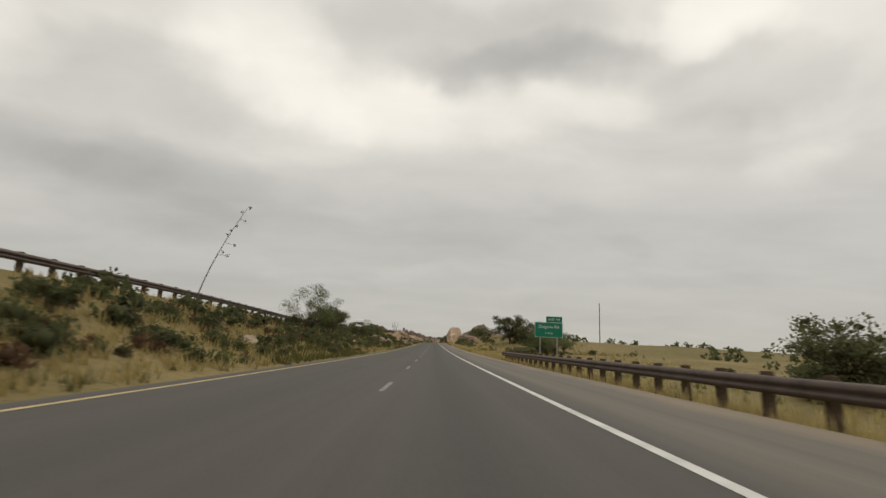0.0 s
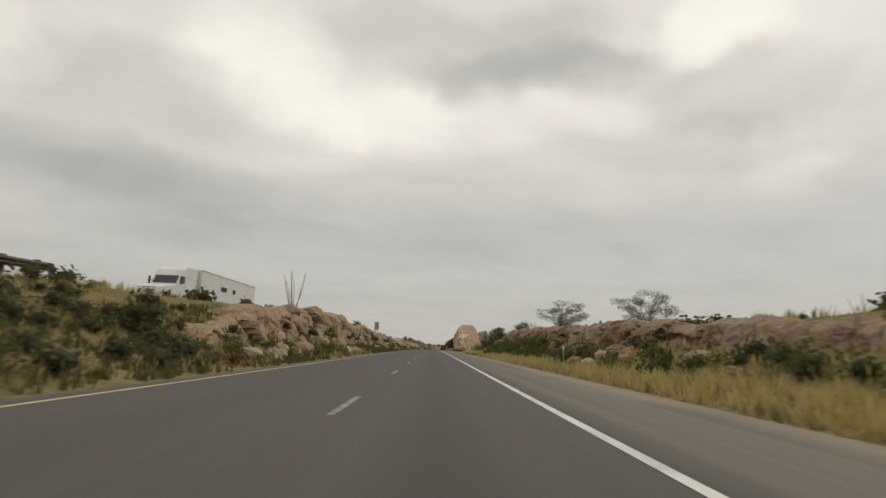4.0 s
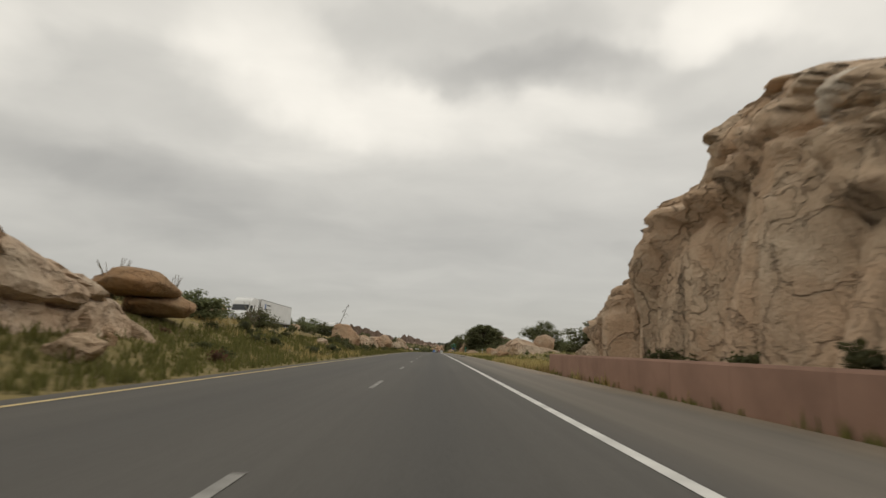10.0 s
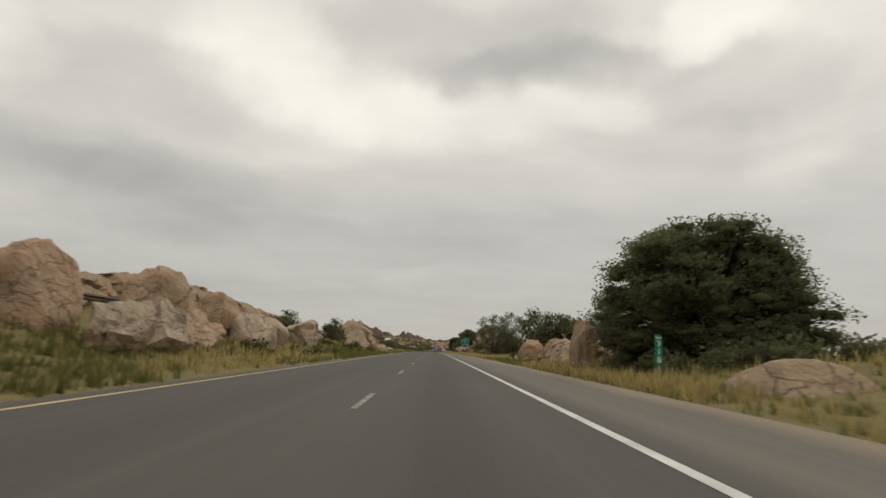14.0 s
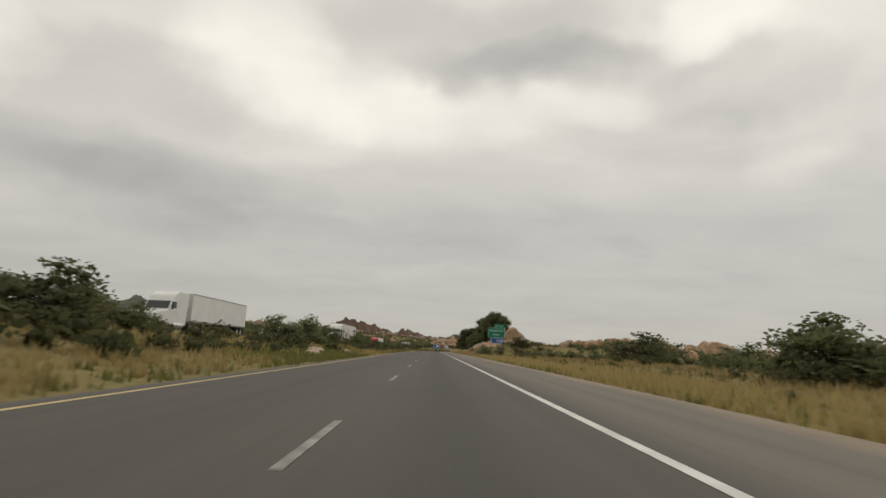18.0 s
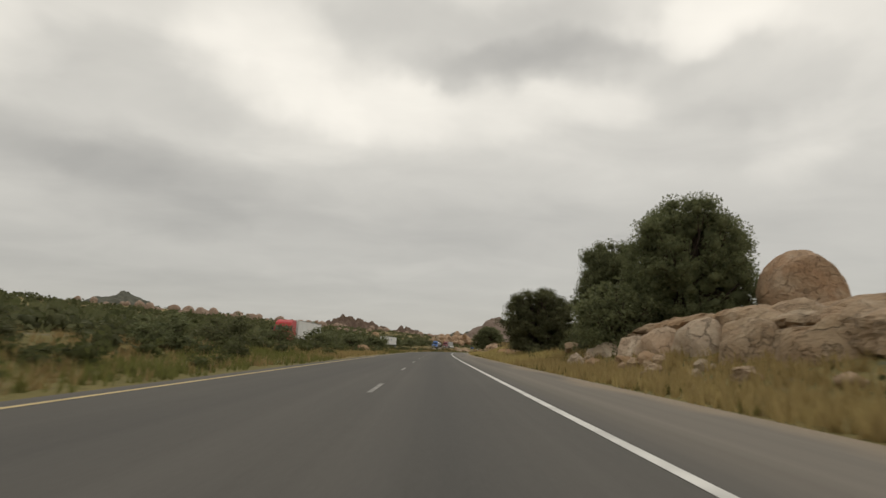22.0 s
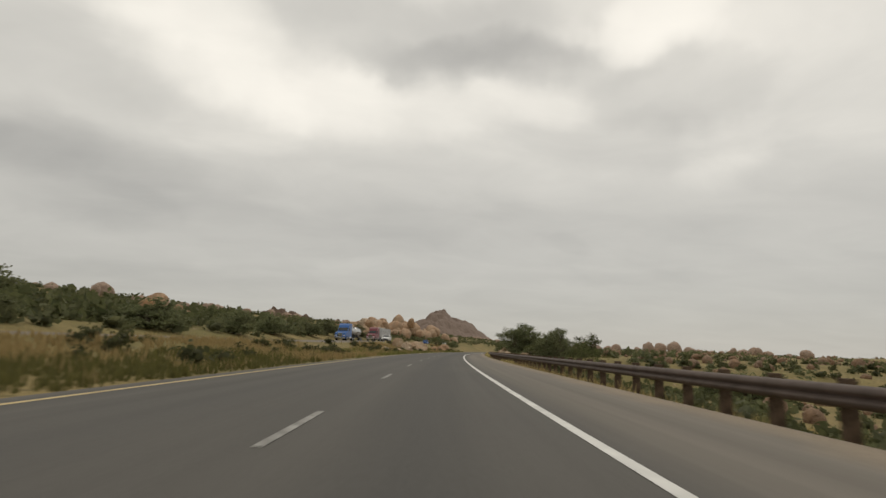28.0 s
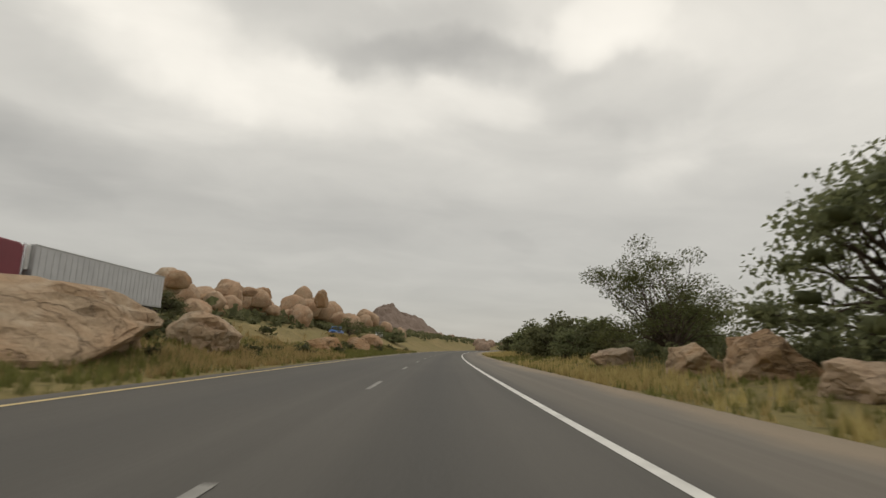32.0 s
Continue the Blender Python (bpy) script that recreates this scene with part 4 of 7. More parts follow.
def dome():
    """The great split dome over the low wall: a blasted face towards the road, a rounded orange back and a lower shoulder behind."""
    knots = ((313, 0.4), (315, 2.2), (317.5, 4.4), (320, 6.2), (323, 7.1), (326, 7.9), (328.5, 9.2), (331, 10.2), (333.4, 10.1), (335.0, 9.2), (336.2, 8.0), (337.0, 7.2), (337.5, 6.0), (339.5, 5.6), (342.5, 5.0), (346, 4.1), (349, 2.0), (351.5, 0.3))
    rows = np.arange(313, 351.6, 0.22)
    cols = 96
    seed = 9
    pts = np.zeros((len(rows), cols, 3))
    pale = np.zeros((len(rows), cols))
    for i, s in enumerate(rows):
        top = np.interp(s, [k[0] for k in knots], [k[1] for k in knots]) + 0.25 * noise.noise(Vector((s * 0.4, 3.1, seed)))
        full = min(1.0, max(0.05, top / 7.5)) ** 0.4
        for j in range(cols):
            a = math.pi * j / (cols - 1)
            c, sn = math.cos(a), max(0.0, math.sin(a))
            across = math.copysign(abs(c) ** (0.34 if c > 0 else 0.55), c)
            h = top * sn ** (0.2 if c > 0 else 0.6)
            half = (5.75 if c > 0 else 3.6) * full * (1 - 0.2 * h / 8.8)
            u = 13.6 - half * across
            facing = min(1.0, max(0.0, 1.6 * c)) if h < top * 0.985 else 0.2
            wx, wy = noise.noise(Vector((s * 0.3, h * 0.4, seed + 2))), noise.noise(Vector((s * 0.3, h * 0.4, seed + 8)))
            block_out, joint = cell_push((s + 1.6 * wx) * 0.26, (h + 1.2 * wy) * 0.36 + s * 0.05, seed)
            small, near = cell_push((s + wx) * 0.7, (h + wy) * 0.8, seed + 3)
            chip, _ = cell_push((s + 0.4 * wx) * 1.7, (h + 0.4 * wy) * 1.9, seed + 6)
            rough = 0.45 * noise.noise(Vector((s * 0.35, h * 0.45, u * 0.3))) + 0.26 * noise.noise(Vector((s * 1.2, h * 1.3, u))) + 0.12 * noise.noise(Vector((s * 3.1, h * 3.3, u * 3)))
            out = facing * (0.6 * block_out + 0.42 * small + 0.24 * chip - 0.45 * max(0.0, 1 - joint / 0.07) - 0.25 * max(0.0, 1 - near / 0.1)) + rough * (0.4 + 0.6 * facing)
            out *= min(1.0, top / 3)
            pts[i, j] = (s + 0.1 * rough, u - out * across, h + 0.45 * rough * (1 - facing) - 0.35)
            wob = noise.noise(Vector((s * 0.3, u * 0.3, h * 0.3)))
            pale[i, j] = 1 if u + 4 * wob < 11.4 and s + 6 * wob < 325 and h > 4.6 + 2.5 * wob else (2 if facing > 0.4 else 0)
    base = rd(332, 13.3, -0.3)
    v = rd_np(pts[..., 0], pts[..., 1], pts[..., 2]).reshape(-1, 3) - np.array(base)
    me = mesh_np("rock_dome", v, grid_faces(len(rows), cols)[:, ::-1])
    for mat in (ROCK_ORANGE, ROCK_WHITE, ROCK_FACE):
        me.materials.append(mat)
    me.polygons.foreach_set("material_index", pale[:-1, :-1].ravel().astype(np.int32))
    return tagged(part("rock_dome", me, None, m=Matrix.Translation(base)), "huge orange granite dome with a sheer pale cut face", "rock dome")


d1 = dome()
loose_rocks(d1, 312, 347, 7.6, 9.4, 26, (0.5, 1.8), (ROCK_TAN, ROCK_PALE), 5)
for s, u, w, l, h, k, m in ((346, 10.6, 3.2, 5, 4.2, "blocky", ROCK_TAN), (351, 10.4, 2.4, 4, 2.2, "blocky", ROCK_TAN),
                            (276, 24, 5, 5, 2.0, "round", ROCK_ORANGE), (284, 30, 7, 6, 2.4, "slab", ROCK_ORANGE), (268, 30, 6, 5, 2.0, "slab", ROCK_ORANGE)):
    boulder(s, u, (w, l, h), m, k)
r = random.Random(41)
fd = rock_face(303, 322, 10.0, 1, [(303, 0.6), (308, 1.5), (314, 2.4), (322, 3.2)], ROCK_TAN, 23, back=13, batter=2.6, label="broken tan rock slope before the granite dome", push=1.4)
loose_rocks(fd, 304, 321, 9.4, 14, 26, (0.5, 1.3), (ROCK_TAN, ROCK_ORANGE, ROCK_PALE), 24, ("blocky", "slab"))
for _ in range(20):
    w, q = r.uniform(0.7, 1.7), r.random()
    boulder(303 + 17 * q, r.uniform(9.2, 25), (w, w * r.uniform(0.8, 1.4), w * r.uniform(0.55, 0.95)), r.choice((ROCK_TAN, ROCK_TAN, ROCK_ORANGE, ROCK_PALE)), "blocky",
            label="rugged granite block in the rubble before the dome", spin=r.uniform(0, 360), group="rubble before the dome")
# right-hand group past the wall
fa = rock_face(400, 421, 11.6, 1, [(400, 0.7), (403, 2.2), (406, 3.2), (411, 3.3), (416, 2.6), (421, 0.8)], ROCK_TAN, 14, back=8, label="mound of layered tan granite with grass in its cracks", push=1.4, batter=2.0)
loose_rocks(fa, 396, 422, 10.2, 12.5, 14, (0.6, 1.8), (ROCK_TAN, ROCK_ORANGE), 15)
for s, u, w, l, h, k, m in ((406, 18.2, 4.0, 4.2, 3.7, "round", ROCK_ORANGE), (423, 11.5, 2.6, 3.4, 1.9, "round", ROCK_ORANGE)):
    boulder(s, u, (w, l, h), m, k)
boulder(457.8, 10.2, (3.8, 3.2, 1.7), ROCK_TAN, "smooth", -0.42, label="low smooth half-buried tan boulder in the grass")
# spire and rocks behind the great oak
f3 = rock_face(472, 506, 10.2, 1, [(472, 0.3), (476, 1.6), (480, 2.2), (490, 2.2), (496, 1.8), (506, 0.9)], ROCK_TAN, 3, back=4,
               label="upright tan rock ledge behind a large oak", push=1.1, step=0.35)
boulder(445, 25.7, (4.4, 3.6, 1.9), ROCK_ORANGE, "round")
boulder(477, 9.4, (1.7, 2.6, 3.7), ROCK_TAN, "blocky", label="upright tan granite slab before a large oak")
boulder(499, 10.4, (3.4, 4.0, 2.6), ROCK_ORANGE, "round")
boulder(494, 11.5, (3.0, 3.6, 2.4), ROCK_ORANGE, "blocky")
loose_rocks(f3, 476, 506, 8.8, 9.8, 12, (0.4, 1.2), (ROCK_TAN,), 6)
# left-hand outcrops
f4 = rock_face(303, 338, -10.4, -1, [(303, 1.2), (306, 2.9), (312, 3.4), (320, 3.5), (326, 3.7), (330, 3.9), (332, 3.5), (334, 2.9), (336, 2.1), (337.4, 1.0), (338, 0.4)], ROCK_TAN, 4, back=5, label="broken tan granite outcrop on the median slope")
boulder(341, -14.0, (3.6, 4.4, 1.3), ROCK_ORANGE, "worn", 2.95, "flat red granite boulder perched on the bank", 0)
boulder(342.6, -13.6, (3.4, 4.4, 1.2), ROCK_ORANGE, "worn", 2.1, "flat red granite slab under a perched boulder", 0)
loose_rocks(f4, 296, 336, -11.5, -9.0, 22, (0.5, 1.6), (ROCK_TAN, ROCK_PALE), 8)
for s, u, w, l, h, k, m in ((326, -14.2, 6.0, 5, 2.0, "worn", ROCK_TAN), (290, -10.5, 2.2, 2.4, 1.1, "slab", ROCK_PALE), (284, -11.5, 2, 2, 0.9, "slab", ROCK_TAN),
                            (372, -11.5, 1.6, 2.0, 0.8, "slab", ROCK_TAN), (393.6, -12.6, 4.0, 4.4, 3.3, "round", ROCK_ORANGE), (399, -10.8, 2.6, 3.4, 1.2, "blocky", ROCK_TAN), (405, -11.5, 2.8, 5, 2.2, "blocky", ROCK_TAN), (411, -11, 3.0, 4, 2.3, "blocky", ROCK_PALE),
                            (418, -12, 2.4, 3, 1.6, "blocky", ROCK_TAN)):
    boulder(s, u, (w, l, h), m, k)
rock_face(417, 442, -10.4, -1, [(417, 1.2), (420, 2.3), (428, 2.5), (431, 2.1), (436, 1.5), (442, 0.5)], ROCK_ORANGE, 5, back=4, label="level orange rock ledge above the median grass", push=0.6)
for s, u, w, l, h, k, m in ((438.5, -13.2, 3.4, 5.0, 2.2, "round", ROCK_ORANGE), (444.5, -12.9, 3.2, 4.6, 2.4, "round", ROCK_TAN), (447.5, -11.6, 2.8, 4.2, 2.2, "worn", ROCK_ORANGE), (452, -12.6, 3.6, 4.8, 3.3, "worn", ROCK_ORANGE), (459.5, -13, 2.6, 3.0, 3.4, "round", ROCK_ORANGE), (455, -13.4, 2.6, 3.2, 2.8, "round", ROCK_ORANGE), (463.5, -10.6, 2.4, 3.4, 2.3, "blocky", ROCK_PALE), (460, -10.3, 2.0, 2.6, 2.2, "blocky", ROCK_PALE),
                            (469, -13.6, 3.0, 4.0, 3.6, "round", ROCK_ORANGE), (475, -13.2, 2.6, 3.2, 3.0, "round", ROCK_ORANGE), (467, -11, 2.6, 3.4, 1.9, "blocky", ROCK_ORANGE),
                            (474, -10.6, 2.6, 3.6, 2.4, "worn", ROCK_PALE), (478, -11.2, 2.6, 3, 2.2, "worn", ROCK_PALE), (491, -12.2, 3.6, 4.6, 2.6, "blocky", ROCK_PALE),
                            (498, -13, 2.8, 3.4, 2.0, "blocky", ROCK_TAN), (486, -12.6, 2, 2.4, 1.2, "blocky", ROCK_TAN)):
    boulder(s, u, (w, l, h), m, k)
f6 = rock_face(528, 554, -10.4, -1, [(528, 1.5), (532, 4.6), (538, 4.2), (545, 2.8), (551, 1.9), (554, 0.6)], ROCK_TAN, 6, back=4, label="heaped tan granite outcrop beside the median grass", push=1.3)
loose_rocks(f6, 530, 556, -11, -9, 20, (0.6, 2.2), (ROCK_TAN, ROCK_ORANGE), 9)
boulder(533, -13.5, (4.5, 5, 5.2), ROCK_TAN, "round")
for s, u, w, l, h in ((566, -10.5, 2.4, 3, 0.9), (572, -12, 2.2, 3, 0.7), (612, -9.6, 1.6, 1.8, 0.6), (618, -11, 2, 2, 0.6), (630, -10, 1.2, 1.6, 0.5)):
    boulder(s, u, (w, l, h), ROCK_PALE, "slab")
# outcrop with the balanced boulder
f7 = rock_face(704, 738, 12.2, 1, [(704, 0.8), (708, 2.6), (716, 3.2), (724, 3.2), (732, 2.6), (738, 0.8)], ROCK_TAN, 7, back=8, label="weathered tan rock ledge below a balanced boulder", push=1.2)
loose_rocks(f7, 700, 736, 9.2, 10.4, 16, (0.5, 1.3), (ROCK_TAN, ROCK_PALE), 11)
r = random.Random(19)
for k, (s, u, w, l, h) in enumerate(((705.5, 12.4, 2.6, 2.8, 1.5), (708.6, 12.2, 2.8, 3.0, 1.9), (712.6, 12.6, 3.6, 3.8, 3.2), (716.4, 12.2, 3.2, 3.4, 3.4), (720, 12.4, 3.0, 3.4, 3.4), (723.6, 12.0, 2.8, 3.0, 3.1), (727.5, 11.8, 2.8, 3.0, 2.8), (731, 11.6, 2.6, 3.0, 2.4), (734.5, 11.6, 2.4, 2.6, 2.0))):
    boulder(s, u, (w, l, h), (ROCK_TAN, ROCK_PALE, ROCK_TAN)[k % 3], "worn", ground(s, 9.0) - 0.5, parent=f7, spin=r.uniform(-15, 15))
    boulder(s + 1.5, u + 3.2, (w, l, h * 0.7), ROCK_TAN, "worn", ground(s, u + 3.2) - 0.4, parent=f7, spin=r.uniform(-20, 20))
for k in range(9):
    s = 402 + k * 2.1
    w = r.uniform(1.8, 2.8)
    boulder(s, r.uniform(11.6, 13.4), (w, w, r.uniform(1.4, 2.4)), ROCK_TAN, r.choice(("blocky", "round", "slab")), parent=fa, spin=r.uniform(0, 360))
boulder(729, 23.0, (5.1, 5.1, 4.6), ROCK_ORANGE, "smooth", 3.95, "great rounded tan boulder balanced on a ledge", 40)
boulder(720, 20.5, (6, 7, 2.8), ROCK_TAN, "worn", 1.6)
boulder(728, 22, (6, 8, 2.6), ROCK_TAN, "worn", 1.6)
boulder(716, 26, (7, 6, 2.4), ROCK_ORANGE, "slab", 1.8)
boulder(741, 11.6, (2.0, 2.2, 1.0), ROCK_TAN, "round")
for s, u, w, h in ((775.5, -11.0, 2.2, 1.35), (803, -13, 2, 1.0)):
    boulder(s, u, (w, w * 1.3, h), ROCK_ORANGE if u < 0 else ROCK_TAN, "round" if u < 0 else "slab")
f8 = rock_face(796, 872, 10.6, 1, [(796, 0.7), (802, 1.8), (815, 2.3), (832, 2.4), (850, 2.3), (864, 1.9), (872, 0.7)], ROCK_ORANGE, 8, back=5, label="low tan rock bank topped with dry grass", push=1.3)
loose_rocks(f8, 798, 872, 9.3, 10.6, 60, (0.4, 1.1), (ROCK_ORANGE, ROCK_TAN), 12, ("blocky", "slab"))
rock_face(766, 797, 9.6, 1, [(766, 0.3), (769, 0.9), (776, 1.05), (784, 1.1), (792, 1.0), (797, 0.4)], ROCK_ORANGE, 21, back=3, label="low layered orange rock ledge in the grass", push=0.7)
# blocks beside the last stretch
for s, u, w, l, h, k, m in ((1007.6, -11.7, 2.6, 4.4, 2.5, "blocky", ROCK_PALE), (1010, -14.2, 3.0, 3.6, 2.6, "blocky", ROCK_TAN), (1001, -10.0, 1.4, 1.6, 1.2, "blocky", ROCK_TAN),
                            (1014, -12.6, 2.6, 3.4, 1.6, "round", ROCK_TAN), (1018, -12.4, 3.0, 4.4, 2.2, "blocky", ROCK_TAN), (1027.4, -12.0, 5.0, 12.0, 2.7, "blocky", ROCK_TAN), (1040, -12.0, 3.4, 4, 2.4, "blocky", ROCK_TAN), (1062, -11.5, 2.6, 3.2, 1.4, "slab", ROCK_ORANGE),
                            (1070, -12.5, 3, 4, 1.5, "round", ROCK_ORANGE), (1084, -12, 3.4, 4, 1.9, "blocky", ROCK_ORANGE), (1100, -13, 4, 5, 2.4, "round", ROCK_ORANGE),
                            (992, -11, 1.6, 2, 0.8, "slab", ROCK_TAN), (984, -12.5, 2.2, 2.2, 0.7, "slab", ROCK_PALE), (1010, 11.0, 2.2, 2.6, 1.0, "blocky", ROCK_TAN),
                            (1004, 14.5, 2.4, 2.4, 0.8, "blocky", ROCK_TAN), (1024, 10.4, 2.0, 2.4, 1.1, "blocky", ROCK_TAN), (1029.6, 11.2, 3.0, 3.4, 1.9, "blocky", ROCK_ORANGE),
                            (1034, 10.8, 2.6, 3.2, 1.5, "blocky", ROCK_TAN), (1044, 10.5, 2.4, 3, 1.3, "blocky", ROCK_TAN), (996, 11, 1.8, 1.6, 0.9, "round", ROCK_TAN)):
    boulder(s, u, (w, l, h), m, k)
rock_face(392, 452, -31.6, -1, [(392, 4.0), (398, 5.6), (412, 6.4), (430, 5.6), (446, 5.5), (452, 5.5)], ROCK_TAN, 11, back=14, label="tan rock ledges beyond the opposite carriageway", block=(0.2, 0.5), step=0.45)
rock_face(452, 594, -31.8, -1, [(452, 5.6), (476, 5.9), (490, 6.6), (508, 8.4), (524, 9.2), (545, 8.0), (556, 7.4), (582, 6.2), (590, 4.8), (594, 2.0)], ROCK_TAN, 12, back=22, label="rocky hill of broken granite beyond the opposite carriageway", block=(0.22, 0.35), push=1.8, batter=1.8, step=0.45)
# boulder hill beyond the opposite carriageway, and the heaps right of the road
r = random.Random(77)
HEAPS = ((440, -44, 8, 30, 8, (2.5, 5), 4.0), (490, -44, 10, 30, 10, (2.5, 5), 4.0), (400, -46, 6, 10, 6, (3, 6), 7),
         (1090, -42, 10, 22, 16, (2.5, 6.5), 6.0), (1130, -46, 12, 26, 18, (3, 8), 8.0), (1180, -50, 14, 26, 16, (3, 8), 9.0), (1240, -46, 14, 30, 14, (3, 8), 8.0),
         (738, 60, 9, 12, 18, (2.5, 5.5), 2.6), (725, 74, 12, 12, 16, (2.5, 6), 2.2), (760, 58, 14, 16, 20, (2.5, 5.5), 2.6), (800, 85, 22, 25, 20, (3, 7), 3.0), (748, 46, 6, 8, 8, (2, 4.5), 1.5), (700, 66, 14, 22, 12, (2, 5), 1.5), (1060, -36, 3, 10, 5, (2, 4), 2.0), (980, -52, 5, 8, 9, (2, 4.5), 3.0), (735, 52, 8, 26, 26, (1.6, 4.0), 1.2), (770, 62, 10, 22, 22, (1.8, 4.2), 1.5), (706, 48, 5, 14, 10, (1.4, 3.2), 1.5), (712, 40, 6, 12, 10, (2.4, 5), 1.0), (736, 46, 8, 10, 12, (2.6, 5.5), 1.6), (700, 52, 10, 16, 16, (2.0, 5.0), 1.6), (728, 58, 14, 12, 16, (2.4, 6.0), 2.2))
far_heaps = []
for s0, u0, du, ds, n, sizes, pile in HEAPS:
    for k in range(n):
        a, q = r.uniform(0, 6.28), math.sqrt(r.random())
        s, u = s0 + ds * q * math.cos(a), u0 + du * q * math.sin(a)
        w = r.uniform(*sizes)
        lift = ground(s, u) + max(0, (1 - q)) * pile * 0.8 - 0.25 * w
        if abs(u0) >= 58 or s0 > 1100:
            far_heaps.append((s, u, w, lift))
            continue
        boulder(s, u, (w, w * r.uniform(0.8, 1.3), w * r.uniform(0.6, 1.0)), ROCK_ORANGE if r.random() < 0.8 else ROCK_TAN, "small" if k % 2 else "worn", lift,
                "rounded orange granite boulder in a piled heap", r.uniform(0, 360), "heaped boulders")
boulder(1165, -41, (4.0, 4.0, 5.5), ROCK_ORANGE, "round", 11.5, "tall balanced orange boulder on top of the heap")
boulder(1150, -52, (4.5, 4.0, 3.4), ROCK_ORANGE, "round", 12.0, "balanced orange boulder on top of the heap")


def joined_rocks(name, label, spots, mat, seed, sub=2):
    """Many distant boulders as one mass."""
    base = []
    for k in range(4):
        m = boulder_mesh(200 + k, sub, 6, 0.12)
        v = np.array([q.co for q in m.vertices])
        f = np.array([list(q.vertices) for q in m.polygons])
        base.append((v, f))
        bpy.data.meshes.remove(m)
    rr = np.random.RandomState(seed)
    vs, fs, n = [], [], 0
    for s, u, w, *lift in spots:
        v, f = base[rr.randint(4)]
        a = rr.uniform(0, 6.28)
        rot = np.array([[np.cos(a), -np.sin(a), 0], [np.sin(a), np.cos(a), 0], [0, 0, 1]])
        c = rd_np(s, u, lift[0] if lift else ground(s, u) - 0.12 * w)
        vs.append((v * (w / 2) * rr.uniform(0.8, 1.25, 3)) @ rot.T + c)
        fs.append(f + n)
        n += len(v)
    me = smooth(mesh_np(name, np.concatenate(vs), np.concatenate(fs)))
    tagged(part(name, me, mat), label, "boulders", kind="stuff")


joined_rocks("boulder_heap", "rounded orange boulders piled in distant heaps", far_heaps, ROCK_ORANGE, 3, 3)
spots = []
for _ in range(760):
    spots.append((r.uniform(640, 1500), r.uniform(34, 420), r.choice((0.8, 1.2, 1.8, 2.6, 3.6))))
for _ in range(260):
    spots.append((r.uniform(900, 1130), 36 * math.exp(r.uniform(0, 1.6)), r.choice((0.7, 1.0, 1.4, 2.0, 2.8))))
joined_rocks("boulder_field", "reddish boulders scattered over the desert plain", spots, ROCK_MID, 1)
spots = []
while len(spots) < 620:
    s, u = r.uniform(960, 2300), -r.uniform(45, 520)
    if noise.noise(Vector((s * 0.012, u * 0.016, 3.3))) > 0.16:
        spots.append((s, u, r.choice((2, 3, 4.5, 7)) * (0.6 if u > -90 else 1)))
for _ in range(260):
    spots.append((r.uniform(1330, 2500), r.uniform(-60, 260), r.choice((3, 5, 8, 11))))
joined_rocks("boulder_field", "reddish boulders scattered over the brushy hillside", spots, ROCK_MID, 2)


# ---- far hills ----
def far_hill(x, y, base, height, rx, ry, seed, mat, label, jag=0.35, power=1.3, n=72):
    g = np.linspace(-1, 1, n)
    v = np.zeros((n, n, 3))
    for i, a in enumerate(g):
        for j, b in enumerate(g):
            q = max(0.0, 1 - math.hypot(a, b))
            p = Vector((a * 3 + seed, b * 3, seed * 0.7))
            rough = noise.fractal(p * 1.2, 0.8, 2.2, 5)
            cells, _ = noise.voronoi(p * 2.6)
            more, _ = noise.voronoi(p * 6.0)
            crag = math.sqrt(max(0.0, 1 - cells[0] * 1.6)) * 0.7 + math.sqrt(max(0.0, 1 - more[0] * 1.6)) * 0.3
            hgt = (q ** power) * height * (1 + 0.18 * rough) * (1 - jag * 0.6) + min(1, q * 2.5) * height * jag * 0.6 * crag * (0.5 + 0.5 * q)
            v[i, j] = (a * rx, b * ry, max(hgt, -8))
    me = mesh_np("hill", v.reshape(-1, 3), grid_faces(n, n)[:, ::-1])
    smooth(me, False)
    tagged(part("hill", me, mat, m=Matrix.Translation((x, y, base))), label, "hill")


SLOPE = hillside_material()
far_hill(262, 2860, 0, 152, 235, 240, 3.1, ROCK_FAR, "conical reddish rocky hill under low cloud", 0.14, 1.0)
far_hill(-540, 4250, -20, 250, 400, 240, 8.4, ROCK_FAR, "jagged ridge of red granite crags", 0.55, 0.45)
far_hill(-200, 4300, -20, 190, 380, 240, 5.2, ROCK_FAR, "low ridge of red granite crags", 0.7, 0.5)
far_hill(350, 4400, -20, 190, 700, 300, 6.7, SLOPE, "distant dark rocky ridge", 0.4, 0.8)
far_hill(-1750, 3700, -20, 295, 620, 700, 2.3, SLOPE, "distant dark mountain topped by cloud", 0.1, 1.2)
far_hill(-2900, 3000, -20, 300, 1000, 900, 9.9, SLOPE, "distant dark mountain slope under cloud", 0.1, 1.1)


